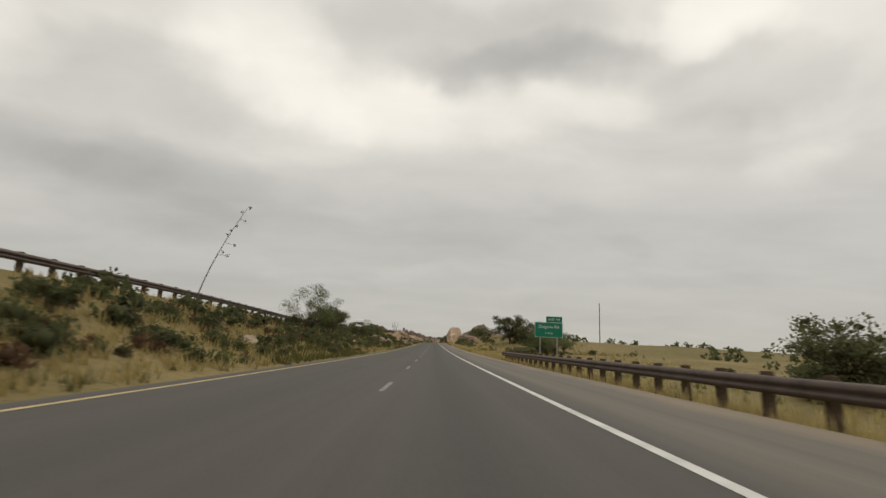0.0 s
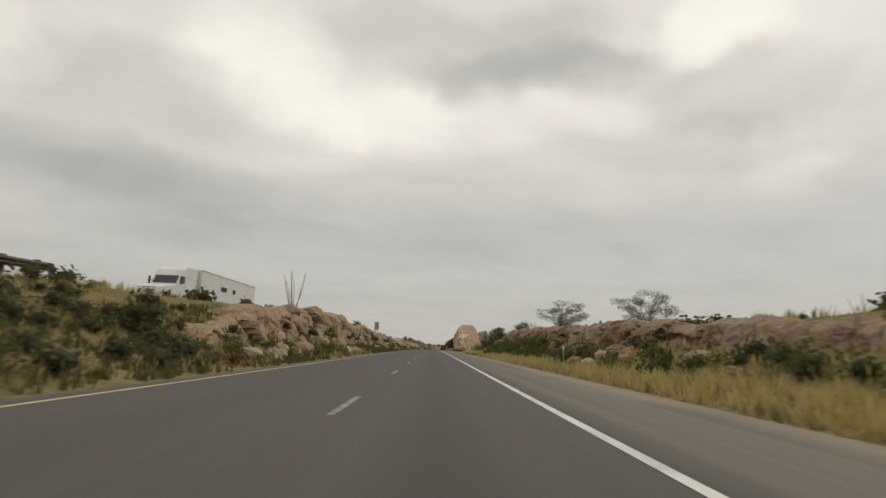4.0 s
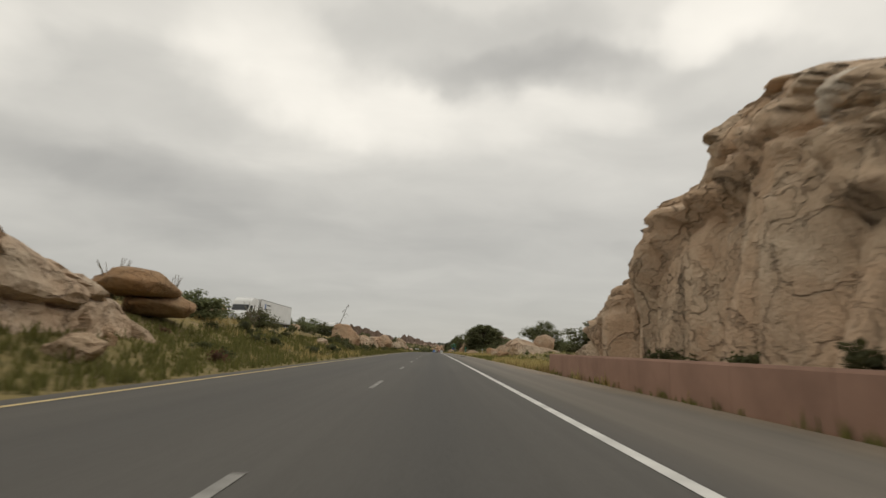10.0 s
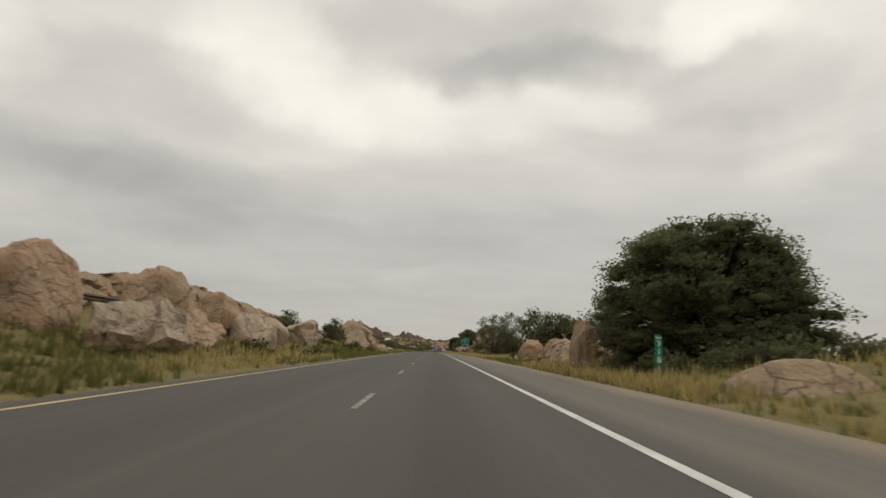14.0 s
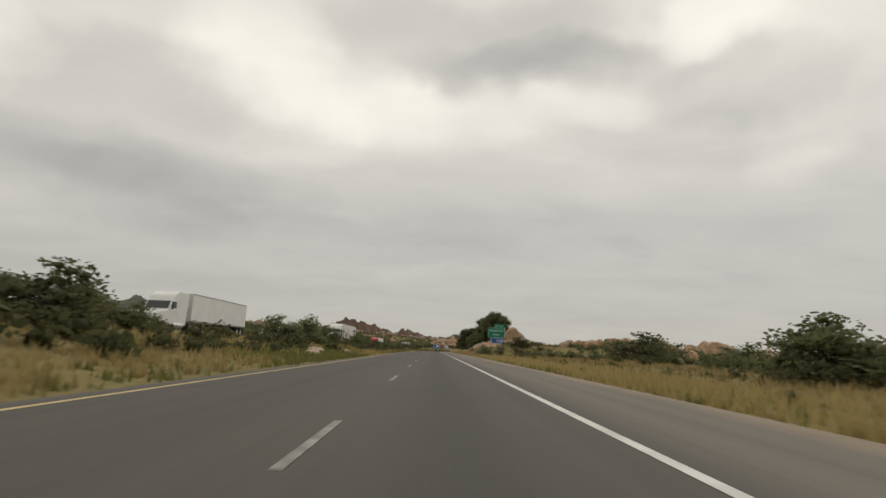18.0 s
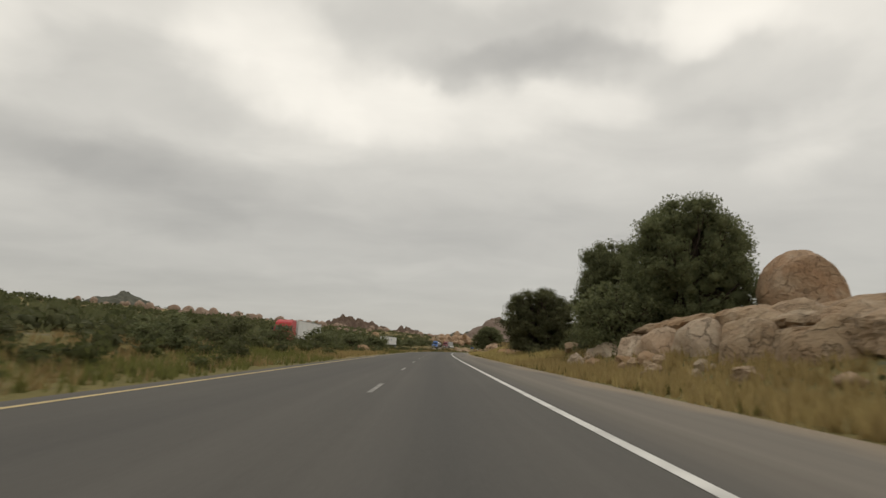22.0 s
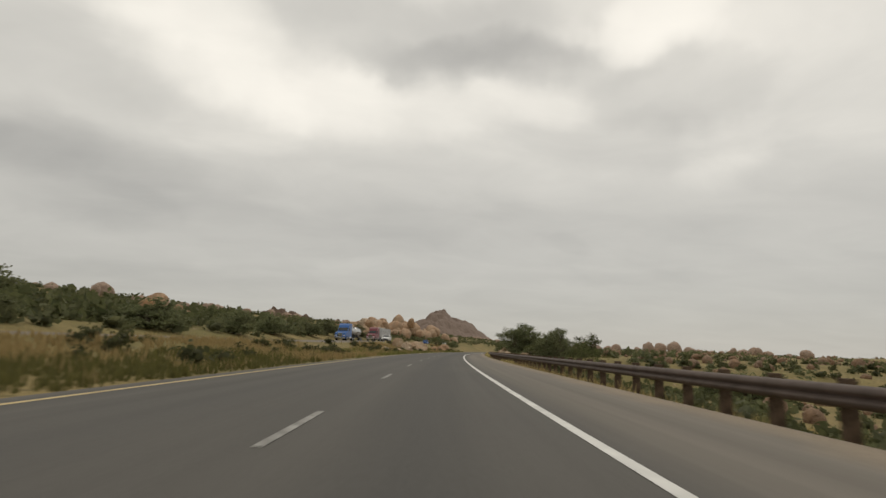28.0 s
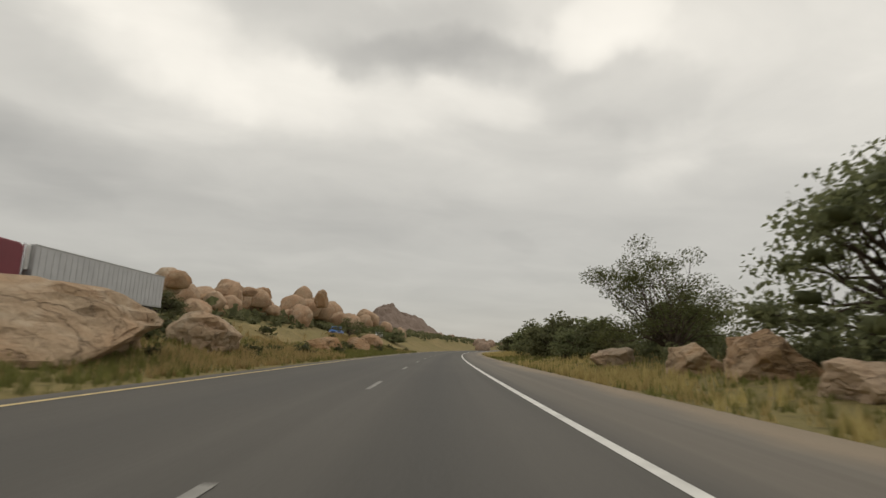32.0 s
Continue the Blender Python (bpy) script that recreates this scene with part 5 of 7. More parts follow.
# ---- trees and shrubs ----
def leaf_quads(centres, size, rs, squash=0.6):
    """One diamond-shaped leaf spray at each centre, turned every way."""
    n = len(centres)
    a = rs.normal(size=(n, 3))
    a /= np.linalg.norm(a, axis=1)[:, None]
    b = np.cross(a, rs.normal(size=(n, 3)))
    b /= np.linalg.norm(b, axis=1)[:, None]
    k = size * rs.uniform(0.6, 1.35, (n, 1))
    a, b = a * k, b * k * squash
    v = np.stack([centres - a, centres - b * rs.uniform(0.6, 1.2, (n, 1)), centres + a, centres + b * rs.uniform(0.6, 1.2, (n, 1))], 1).reshape(-1, 3)
    return v, np.arange(4 * n).reshape(-1, 4)


BLOB = []


def blob_quads(centres, radii, rs, squash=0.8):
    """A small uneven mass of inner leaves round each centre, all of four-sided faces."""
    if not BLOB:
        bm = bmesh.new()
        bmesh.ops.create_cube(bm, size=1.0)
        bmesh.ops.subdivide_edges(bm, edges=bm.edges[:], cuts=1, use_grid_fill=True)
        co = np.array([v.co for v in bm.verts])
        BLOB.append((co / np.linalg.norm(co, axis=1)[:, None], np.array([[v.index for v in f.verts] for f in bm.faces])))
        bm.free()
    co, fs = BLOB[0]
    n, k = len(centres), len(co)
    radii = np.broadcast_to(np.asarray(radii, float).reshape(-1, 1, 1), (n, 1, 1))
    v = co[None] * radii * rs.uniform(0.6, 1.25, (n, k, 1)) * np.array([1.1, 1.1, squash]) + np.asarray(centres)[:, None, :]
    return v.reshape(-1, 3), (fs[None] + (np.arange(n) * k)[:, None, None]).reshape(-1, 4)


def leafy(leaf_part, mass_part):
    """Leaf sprays and the mass within them as arrays of one mesh."""
    (v, f), (w, g) = leaf_part, mass_part
    return np.concatenate([v, w]), np.concatenate([f, g + len(v)])


def limb_mesh(lines, seg=4):
    """Tapered round limbs along lines of (point, radius)."""
    vs, fs, n = [], [], 0
    ang = np.arange(seg) * 6.2832 / seg
    for line in lines:
        pts = [np.array(p, float) for p, _ in line]
        for i, (p, rad) in enumerate(line):
            d = pts[min(i + 1, len(pts) - 1)] - pts[max(i - 1, 0)]
            d /= np.linalg.norm(d) + 1e-9
            x = np.cross(d, (0.3, 0.9, 0.2))
            x /= np.linalg.norm(x) + 1e-9
            y = np.cross(d, x)
            vs.append(pts[i] + rad * (np.cos(ang)[:, None] * x + np.sin(ang)[:, None] * y))
        for i in range(len(line) - 1):
            j = np.arange(seg)
            a = n + i * seg
            fs.append(np.stack([a + j, a + (j + 1) % seg, a + seg + (j + 1) % seg, a + seg + j], 1))
        n += len(line) * seg
    return smooth(mesh_np("trunk", np.concatenate(vs), np.concatenate(fs)))


def tree_meshes(seed, fork, low, clumps, clump_r, leaves, leaf, stems=1, flat=1.0, mass=0.28, domed=False):
    """A tree 8 m high and 10 m wide. fork: height of the first fork; low: the crown's lowest height."""
    rs = np.random.RandomState(seed)
    cen, lines = [], []
    mid, half = (8 + low) / 2, (8 - low) / 2
    lobes = [(np.array([0.0, 0.0, -0.2]), 0.72), (np.array([0.1, -0.1, 0.25]), 0.55)]
    while len(lobes) < 11:
        p = rs.uniform(-0.7, 0.7, 3)
        if np.linalg.norm(p) < 0.68 and all(np.linalg.norm(p - o) > 0.3 for o, _ in lobes):
            lobes.append((p, rs.uniform(0.24, 0.42)))
    tries = 0
    while domed and len(cen) < clumps and tries < 9000:
        tries += 1
        f, a = rs.uniform(0.0, 1.0), rs.uniform(0, 6.28)
        rim = math.sqrt(max(0.02, 1 - abs((f - 0.34) / 0.68) ** 2.4)) * (1 + 0.16 * math.sin(2 * a + seed) * math.sin(5 * f + 2 * seed) + 0.1 * math.sin(5 * a + 3 * seed + 4 * f))
        q = rim * rs.uniform(0.5, 1.0) ** 0.4
        c = np.array([math.cos(a) * q * 5.0, math.sin(a) * q * 5.0, low + f * (8 - low)])
        if all(np.linalg.norm(c - o) > clump_r * (0.8 if tries < 5000 else 0.5) for o in cen):
            cen.append(c)
    while len(cen) < clumps and tries < 6000:
        tries += 1
        o, rad = lobes[rs.randint(11)]
        p = rs.normal(size=3)
        p = o + p / np.linalg.norm(p) * rad * rs.uniform(0.55, 1.0)
        if np.linalg.norm(p) < 0.95:
            c = np.array([p[0] * 5.0, p[1] * 5.0, mid + p[2] * half * flat])
            if all(np.linalg.norm(c - o) > clump_r * (0.72 if tries < 3000 else 0.45) for o in cen):
                cen.append(c)
    cen = np.array(cen)
    lo3, hi3 = cen.min(0), cen.max(0)
    reach = np.array([5.0 - clump_r, 5.0 - clump_r, (8 - low - clump_r * 1.3) / 2])
    cen = (cen - (lo3 + hi3) / 2) / ((hi3 - lo3) / 2) * reach + np.array([0, 0, low + clump_r * 0.55 + reach[2]])
    cen = list(cen)
    for k in range(16 if low < 1 and not domed else 0):
        a, q = k * 0.3927 + rs.uniform(-0.15, 0.15), rs.uniform(0.5, 0.88)
        cen.append(np.array([math.cos(a) * q * 5, math.sin(a) * q * 5, low + rs.uniform(0.45, 1.9)]))
    roots = [np.array([rs.uniform(-0.4, 0.4) * (stems > 1), rs.uniform(-0.4, 0.4) * (stems > 1), -0.4]) for _ in range(stems)]
    forks = []
    for k, o in enumerate(roots):
        lean = rs.uniform(-0.5, 0.5, 2) * (1.6 if stems > 1 else 0.5)
        f = np.array([o[0] + lean[0], o[1] + lean[1], fork])
        m = (o + f) / 2 + rs.uniform(-0.15, 0.15, 3)
        r0 = 0.34 / math.sqrt(stems) * (0.62 if stems > 1 else 1)
        lines.append([(o, r0 * 1.35), (o + (m - o) * 0.35, r0), (m, r0 * 0.9), (f, r0 * 0.8)])
        forks.append((f, r0 * 0.8))
    for c in cen:
        f, r0 = forks[rs.randint(len(forks))]
        w = c - f
        a = f + w * 0.4 + rs.uniform(-0.4, 0.4, 3) + np.array([0, 0, 0.35])
        b = f + w * 0.75 + rs.uniform(-0.3, 0.3, 3)
        lines.append([(f - np.array([0, 0, 0.1]), r0 * 0.62), (a, r0 * 0.4), (b, r0 * 0.22), (c, r0 * 0.08)])
        for _ in range(1 if mass else 2):
            w3 = rs.normal(size=3)
            t = c + w3 / np.linalg.norm(w3) * clump_r * rs.uniform(0.4, 0.85)
            lines.append([(b, r0 * 0.16), ((b + t) / 2 + rs.uniform(-0.2, 0.2, 3), r0 * 0.1), (t, r0 * 0.03)])
    per = leaves // len(cen)
    pts = []
    for c in cen:
        d = rs.normal(size=(per, 3))
        d /= np.linalg.norm(d, axis=1)[:, None]
        rad = clump_r * rs.uniform(0.12, 1.0, (per, 1)) ** 0.55 * rs.uniform(0.75, 1.2)
        pts.append(c + d * rad * np.array([1.15, 1.15, 0.75]))
    pts = np.concatenate(pts)
    pts = pts[pts[:, 2] > low - 0.5]
    v, f = leaf_quads(pts, leaf, rs)
    if mass > 0:
        v, f = leafy((v, f), blob_quads(cen, clump_r * mass, rs))
    if domed:
        deep = [c * np.array([0.72, 0.72, 0.9]) for c in cen]
        v, f = leafy((v, f), blob_quads(deep, clump_r * 0.62, rs))
    return limb_mesh(lines), mesh_np("crown", v, f)


KINDS = {
    "oak": ([tree_meshes(1, 1.4, 0.7, 48, 1.3, 6400, 0.19), tree_meshes(2, 1.2, 0.4, 48, 1.3, 6400, 0.19), tree_meshes(3, 1.5, 0.9, 44, 1.35, 6200, 0.19)], OAK_LEAF, "oak_tree", "dense dark green oak with a rounded crown"),
    "airy": ([tree_meshes(4, 0.9, 0.9, 34, 1.15, 9000, 0.085, 4, 1.0, 0.0), tree_meshes(5, 1.1, 1.1, 32, 1.1, 9000, 0.085, 3, 1.0, 0.0)], MESQUITE_LEAF, "mesquite_tree", "light green many-stemmed mesquite with an open crown"),
    "spread": ([tree_meshes(6, 1.7, 1.1, 40, 1.2, 15000, 0.105, 1, 0.95, 0.3), tree_meshes(7, 1.8, 1.3, 38, 1.2, 15000, 0.105, 1, 0.9, 0.3)], OAK_LEAF, "oak_tree", "dark oak with a bare trunk and spreading crown"),
    "big": ([tree_meshes(11, 1.5, 0.4, 64, 1.15, 15000, 0.118), tree_meshes(12, 1.4, 0.3, 60, 1.2, 15000, 0.118)], OAK_LEAF, "oak_tree", "large dense dark green oak"),
    "tall": ([tree_meshes(24, 0.8, 0.5, 70, 0.85, 19000, 0.074, 5, 1.0, 0.0), tree_meshes(25, 0.9, 0.4, 70, 0.85, 19000, 0.074, 4, 1.0, 0.0)], MESQUITE_LEAF, "mesquite_tree", "tall leafy many-stemmed mesquite"),
    "great": ([tree_meshes(14, 1.2, 0.1, 150, 0.85, 46000, 0.074, 1, 1.0, 0.4, True), tree_meshes(15, 1.3, 0.1, 150, 0.85, 46000, 0.074, 1, 1.0, 0.4, True)], OAK_LEAF, "oak_tree", "great dense dark green oak with a lumpy crown"),
    "low": ([tree_meshes(8, 1.2, 0.2, 26, 1.7, 2900, 0.28), tree_meshes(9, 1.0, 0.2, 24, 1.8, 2900, 0.28)], OAK_LEAF, "oak_tree", "small dark green bushy oak")}


def tree(s, u, h, w, kind="oak", spin=None, label="", base=None):
    if kind == "oak" and (h < 4.7 or abs(u) > 26):
        kind = "low"
    if kind == "oak" and h >= 6.3:
        kind = "great" if h >= 7.1 and abs(u) < 20 else "big"
    meshes, leaf_mat, name, text = KINDS[kind]
    r = random.Random(int(s * 17 + u * 5))
    trunk, crown = meshes[r.randrange(len(meshes))]
    foot = on_ground(s, u) if base is None else rd(s, u, base)
    m = Matrix.Translation(foot) @ pose(0, 0, 0, 0, 0, r.uniform(0, 360) if spin is None else spin) @ Matrix.Diagonal((w / 10.5, w / 10.5, h / 8.3, 1))
    root = empty(name, m, label or text + " by the road", "tree", "roadside trees")
    part("trunk", trunk, BARK, root)
    part("crown", crown, leaf_mat, root)


# s, u, height, width, kind
for t in ((57, -13.2, 5.6, 6.0, "airy"), (67, -14.2, 3.2, 4.6, "big"), (80.5, -15.0, 4.2, 5.0, "big"), (88, -15.0, 1.6, 2.6, "airy"), (98, -15.0, 2.6, 3.2, "oak"), (106, -14.5, 2.6, 3.4, "oak"), (115.4, -14.7, 2.1, 4.8, "big"), (131, -15, 2.8, 4, "oak"), (140, -14.6, 2.4, 3.4, "oak"),
          (122.3, 16.9, 6.8, 9.4, "spread"), (98, 18.3, 5.8, 6.6, "oak"), (106, 25, 4.2, 6, "airy"), (90, 17.8, 4.6, 6.5, "airy"), (86, 18.8, 3.8, 5, "airy"), (29, 21.5, 5.0, 7.0, "oak"), (123.5, 19.6, 3.4, 5.2, "oak"), (150, 24, 3.6, 6, "oak"), (170, 17, 3.4, 5, "airy"),
          (196, 16.5, 4.6, 7.0, "airy"), (254.5, 21.4, 8.6, 10.4, "oak"), (251.5, 12.9, 5.0, 5.4, "oak"), (229, 20, 3.8, 5, "oak"), (222, 22, 3.4, 6, "oak"),
          (230, -15.2, 2.4, 3.6, "oak"), (238, -15.6, 2.0, 3.6, "oak"), (246, -15.8, 2.2, 4.0, "oak"), (253, -15.4, 2.0, 3.6, "oak"), (205, -15, 2.0, 2.6, "oak"), (197, -13.6, 1.4, 2.6, "oak"), (276, -32, 4, 5, "oak"), (290, -33, 4, 5, "oak"), (302, -33, 4.2, 6, "airy"),
          (283, 18, 3.6, 4.6, "airy"), (290, 13.5, 3.2, 5.0, "airy"), (299, 21, 3.8, 6.0, "oak"), (278, 24, 4.2, 5.4, "oak"), (313, 27, 3.6, 5, "oak"),
          (330, 24.5, 6.8, 9.0, "oak"), (318, 31, 4, 6, "oak"), (342, 26, 5, 6, "oak"),
          (378, 18.8, 4.9, 9.0, "oak"), (416, 20.0, 6.6, 9.4, "oak"), (372, 27, 3.6, 6, "oak"), (392, 32, 4, 6, "oak"), (424, 27, 4.6, 6, "oak"), (430, 18, 4.0, 5.6, "airy"), (436, 24, 4.4, 6.4, "oak"),
          (471, 14.4, 8.1, 13.8, "oak"), (508, 13.4, 6.2, 7.4, "oak"), (484, 22, 4.6, 7.0, "oak"), (462, 30, 5, 8, "oak"), (497, 17.5, 6.6, 6.4, "oak"), (506, 16.0, 5.0, 6.6, "oak"), (512, 21, 4, 6, "oak"),
          (441, 14.2, 3.3, 4.4, "oak"), (441.6, 17.0, 2.9, 4.2, "oak"), (440, 45, 4.6, 7, "oak"), (455, 52, 4, 6, "oak"),
          (425, -33, 4.6, 6, "oak"), (438, -33.5, 4, 5.5, "oak"), (374, -33, 4, 6, "oak"), (395, -35, 4.4, 6, "oak"), (350, -32.5, 3.6, 5, "oak"), (338, -33, 4, 5.5, "oak"), (322, -32, 3.8, 5, "oak"),
          (431, -15.0, 2.2, 2.6, "big"), (437, -15.0, 2.0, 3.2, "big"), (500, -16.0, 3.0, 4.0, "oak"), (548, -15.6, 5.0, 4.4, "oak"), (520, -14.5, 3.8, 4, "oak"),
          (556, 12.6, 9.6, 10.2, "tall"), (560, 17, 10.4, 9.0, "tall"), (548, 20, 3.4, 5, "oak"), (540, 18, 3.0, 4, "airy"), (572, 25, 3.6, 6, "oak"), (583, 20, 3.2, 6, "oak"), (598, 21.5, 4.2, 8.0, "oak"), (606, 27, 4.0, 8, "oak"),
          (657, 33, 5.6, 12, "oak"), (664, 41, 4.6, 8, "oak"), (640, 40, 3.6, 8, "oak"), (702, 21, 2.8, 5.5, "oak"), (661, 8.3, 2.3, 3.6, "oak"), (664, 9.2, 2.0, 3.2, "airy"),
          (566, -15.4, 2.6, 4.4, "oak"), (576, -14.8, 3.0, 5.4, "oak"), (583, -15.6, 3.2, 5.0, "oak"), (590, -15.4, 3.0, 5.0, "oak"), (597, -15.6, 1.6, 3.0, "oak"), (620, -14.6, 3.0, 4.6, "oak"), (633, -15.4, 3.4, 5.2, "oak"), (641, -14.6, 2.6, 4.0, "airy"), (650, -15.4, 2.8, 4.4, "oak"),
          (668, -14.6, 2.4, 4.4, "oak"), (677, -15.2, 2.6, 4.4, "airy"), (712, -15.0, 2.4, 4.0, "oak"), (724, -14.4, 2.2, 3.6, "oak"), (735, -15.2, 2.6, 4.8, "oak"), (748, -15.4, 2.4, 4.4, "oak"), (620, -34, 4, 8, "oak"), (600, -36, 4.4, 8, "oak"), (660, -36, 4.4, 8, "oak"), (700, -38, 4, 8, "oak"),
          (733, 12.6, 5.4, 7.0, "oak"), (745, 16.2, 10.4, 9.0, "oak"), (734, 18.4, 11.4, 11.6, "oak"), (763, 12.8, 8.6, 11.0, "oak"), (762, 24, 6, 8, "oak"),
          (785, 17.0, 7.4, 9.8, "oak"), (796, 23, 3.6, 6, "oak"), (817, 17.4, 7.6, 10.8, "spread"), (824, 24, 3.6, 6, "oak"), (864, 11.4, 7.6, 11.4, "oak"), (808, 28, 4, 7, "oak"), (852, 26, 3.0, 6, "oak"),
          (770, -16.2, 3.2, 5.4, "oak"), (792, -15.6, 3.0, 5.0, "oak"), (798, -17, 3.0, 5.0, "oak"), (822, -15.8, 3.8, 6.0, "oak"), (831, -16.2, 3.4, 5.0, "oak"), (812, -33.5, 4.8, 6, "oak"), (819, -34, 5.2, 7, "oak"), (826, -33, 4.4, 6, "oak"), (837, -33.5, 5.2, 8, "oak"), (845, -34, 4.8, 8, "oak"), (810, -33, 4, 7, "airy"),
          (883, 14.5, 5.6, 6.4, "oak"), (994, 18.6, 6.9, 9.0, "oak"), (986, 23.6, 7.8, 7.0, "airy"), (1027.5, 15.6, 8.2, 12.6, "big"), (1010, 22.4, 6.8, 7.6, "oak"), (1017, 30, 6.0, 8.0, "oak"), (1003, 15.6, 2.6, 4.0, "airy"), (1066, 10.8, 4.4, 6.0, "oak"), (1056, 11.4, 3.6, 5.0, "oak"),
          (1042, 12.6, 7.2, 9.4, "tall"), (1068, 13, 4.6, 7.0, "oak"), (1078, 11.5, 4.4, 7.0, "oak"), (1090, 12.5, 4.4, 7.5, "oak"), (1046, 15.5, 3.4, 6, "oak"), (1055, 13.5, 3.4, 6, "oak"), (1104, 14, 4.6, 8, "oak"), (1124, 13, 4.4, 8, "oak"), (1060, 22, 5.2, 8, "oak"), (1085, 20, 5, 9, "oak"), (1150, 14, 4.5, 9, "oak"),
          (960, 40, 5, 8, "oak"), (930, 46, 5, 8, "oak"), (978, 44, 5, 9, "oak"), (950, 62, 5, 8, "oak"),
          (902, -34, 4.0, 8, "oak"), (925, -36, 4.4, 8, "oak"), (946, -34, 4.0, 8, "oak"), (966, -33, 4.0, 7, "oak"), (985, -34, 4.2, 8, "oak"), (1003, -33, 4.2, 7, "oak"), (1020, -34, 4.6, 8, "oak"), (1044, -33, 4.0, 7, "oak"), (1072, -32, 3.6, 6, "oak"),
          (293, -33, 5.8, 9, "oak"), (307, -33, 3.6, 6, "oak"), (320, -33.5, 3.8, 6, "oak"), (329, -33, 4.2, 7, "oak"), (336, -33.5, 4.0, 7, "oak"), (313, -15.4, 1.9, 3.2, "airy"), (350, -14.6, 2.0, 4.0, "oak"), (362, -15, 1.8, 4.4, "oak"), (455.5, -33.5, 5.2, 7, "oak"), (467.5, -34, 5.4, 8, "oak"), (394, -15.4, 2.2, 4.0, "oak"),
          (1096, -15.5, 3.4, 6, "airy"), (1112, -14, 3.6, 6, "airy"), (1140, -15, 3.6, 7, "oak")):
    tree(*t)


def shrub_mesh(seed, leaves=480, leaf=0.085):
    rs = np.random.RandomState(seed)
    n = leaves // 9
    pts, lines = [], []
    for k in range(9):
        a, q = rs.uniform(0, 6.28), rs.uniform(0.1, 0.75)
        c = np.array([math.cos(a) * q, math.sin(a) * q, rs.uniform(0.35, 0.8) * (1.1 - 0.4 * q)])
        d = rs.normal(size=(n, 3))
        d /= np.linalg.norm(d, axis=1)[:, None]
        pts.append(c + d * 0.34 * rs.uniform(0.1, 1, (n, 1)) ** 0.5 * np.array([1, 1, 0.9]))
        lines.append([((c[0] * 0.1, c[1] * 0.1, -0.1), 0.03), (tuple(c * 0.55), 0.02), (tuple(c), 0.007)])
    p = np.concatenate(pts)
    p[:, 2] = np.abs(p[:, 2])
    v, f = leafy(leaf_quads(p, leaf, rs, 0.5), blob_quads([q.mean(0) for q in pts], 0.13, rs))
    return limb_mesh(lines, 5), mesh_np("leaves", v, f)


SHRUBS = [shrub_mesh(300 + k) for k in range(6)]
r = random.Random(5)
REGIONS = ((44, -10, 150, -16, -9.2, 0.8, 2.4), (10, 150, 250, -16, -13, 1, 2), (26, 250, 310, -16, -8.8, 0.6, 1.8), (18, 335, 424, -15.5, -8.8, 0.8, 2.0), (8, 476, 530, -15, -8.8, 0.6, 1.5),
           (30, 556, 700, -16.4, -9.5, 0.8, 2.2), (20, 700, 800, -16.4, -9.5, 0.8, 2.2), (22, 800, 970, -16.4, -9, 0.6, 1.8), (20, 970, 1110, -16, -8.8, 0.8, 1.8), (8, 160, 240, -8.9, -7.9, 0.5, 1.2),
           (14, -5, 75, 9, 32, 0.8, 2.2), (18, 85, 128, 8.6, 28, 0.8, 2.0), (10, 130, 212, 8.4, 9.6, 0.7, 1.8), (18, 214, 250, 8.6, 15, 1, 2.4), (16, 255, 305, 8.6, 24, 1, 2.6), (9, 312, 350, 7.5, 9.0, 0.7, 1.6),
           (16, 352, 400, 8.6, 30, 0.7, 2.0), (14, 420, 470, 9, 26, 0.8, 2.0), (26, 510, 700, 9.5, 34, 1, 2.8), (18, 740, 800, 8.6, 20, 0.8, 2.2), (10, 800, 870, 8.4, 9.8, 0.6, 1.4), (16, 880, 992, 9, 36, 1.2, 2.6), (18, 992, 1110, 8.6, 24, 0.8, 2.2))
for n, s0, s1, u0, u1, w0, w1 in REGIONS:
    for _ in range(int(n * 0.7)):
        s, u, w = r.uniform(s0, s1), r.uniform(u0, u1), r.uniform(w0, w1)
        stems, leaves = SHRUBS[r.randrange(6)]
        m = Matrix.Translation(on_ground(s, u, 0.05)) @ pose(0, 0, 0, 0, 0, r.uniform(0, 360)) @ Matrix.Diagonal((w / 2, w / 2, w * r.uniform(0.38, 0.6), 1))
        root = empty("shrub", m, "grey-green desert shrub in the roadside grass", "shrub", "roadside shrubs")
        part("stem", stems, STEM, root)
        part("foliage", leaves, SCRUB_LEAF, root)


for s, u, h, w in ((325.6, 9.2, 3.6, 1.3), (329.5, 8.0, 0.5, 1.7), (325.2, 8.0, 0.5, 2.2), (334, 8.0, 0.4, 2.0)):
    stems, leaves = SHRUBS[int(s) % 6]
    root = empty("shrub", Matrix.Translation(rd(s, u, h)) @ Matrix.Diagonal((w / 2, w / 2, w / 2, 1)), "leafy green bush rooted against the granite dome", "shrub", "roadside shrubs")
    part("stem", stems, STEM, root)
    part("foliage", leaves, MESQUITE_LEAF, root)


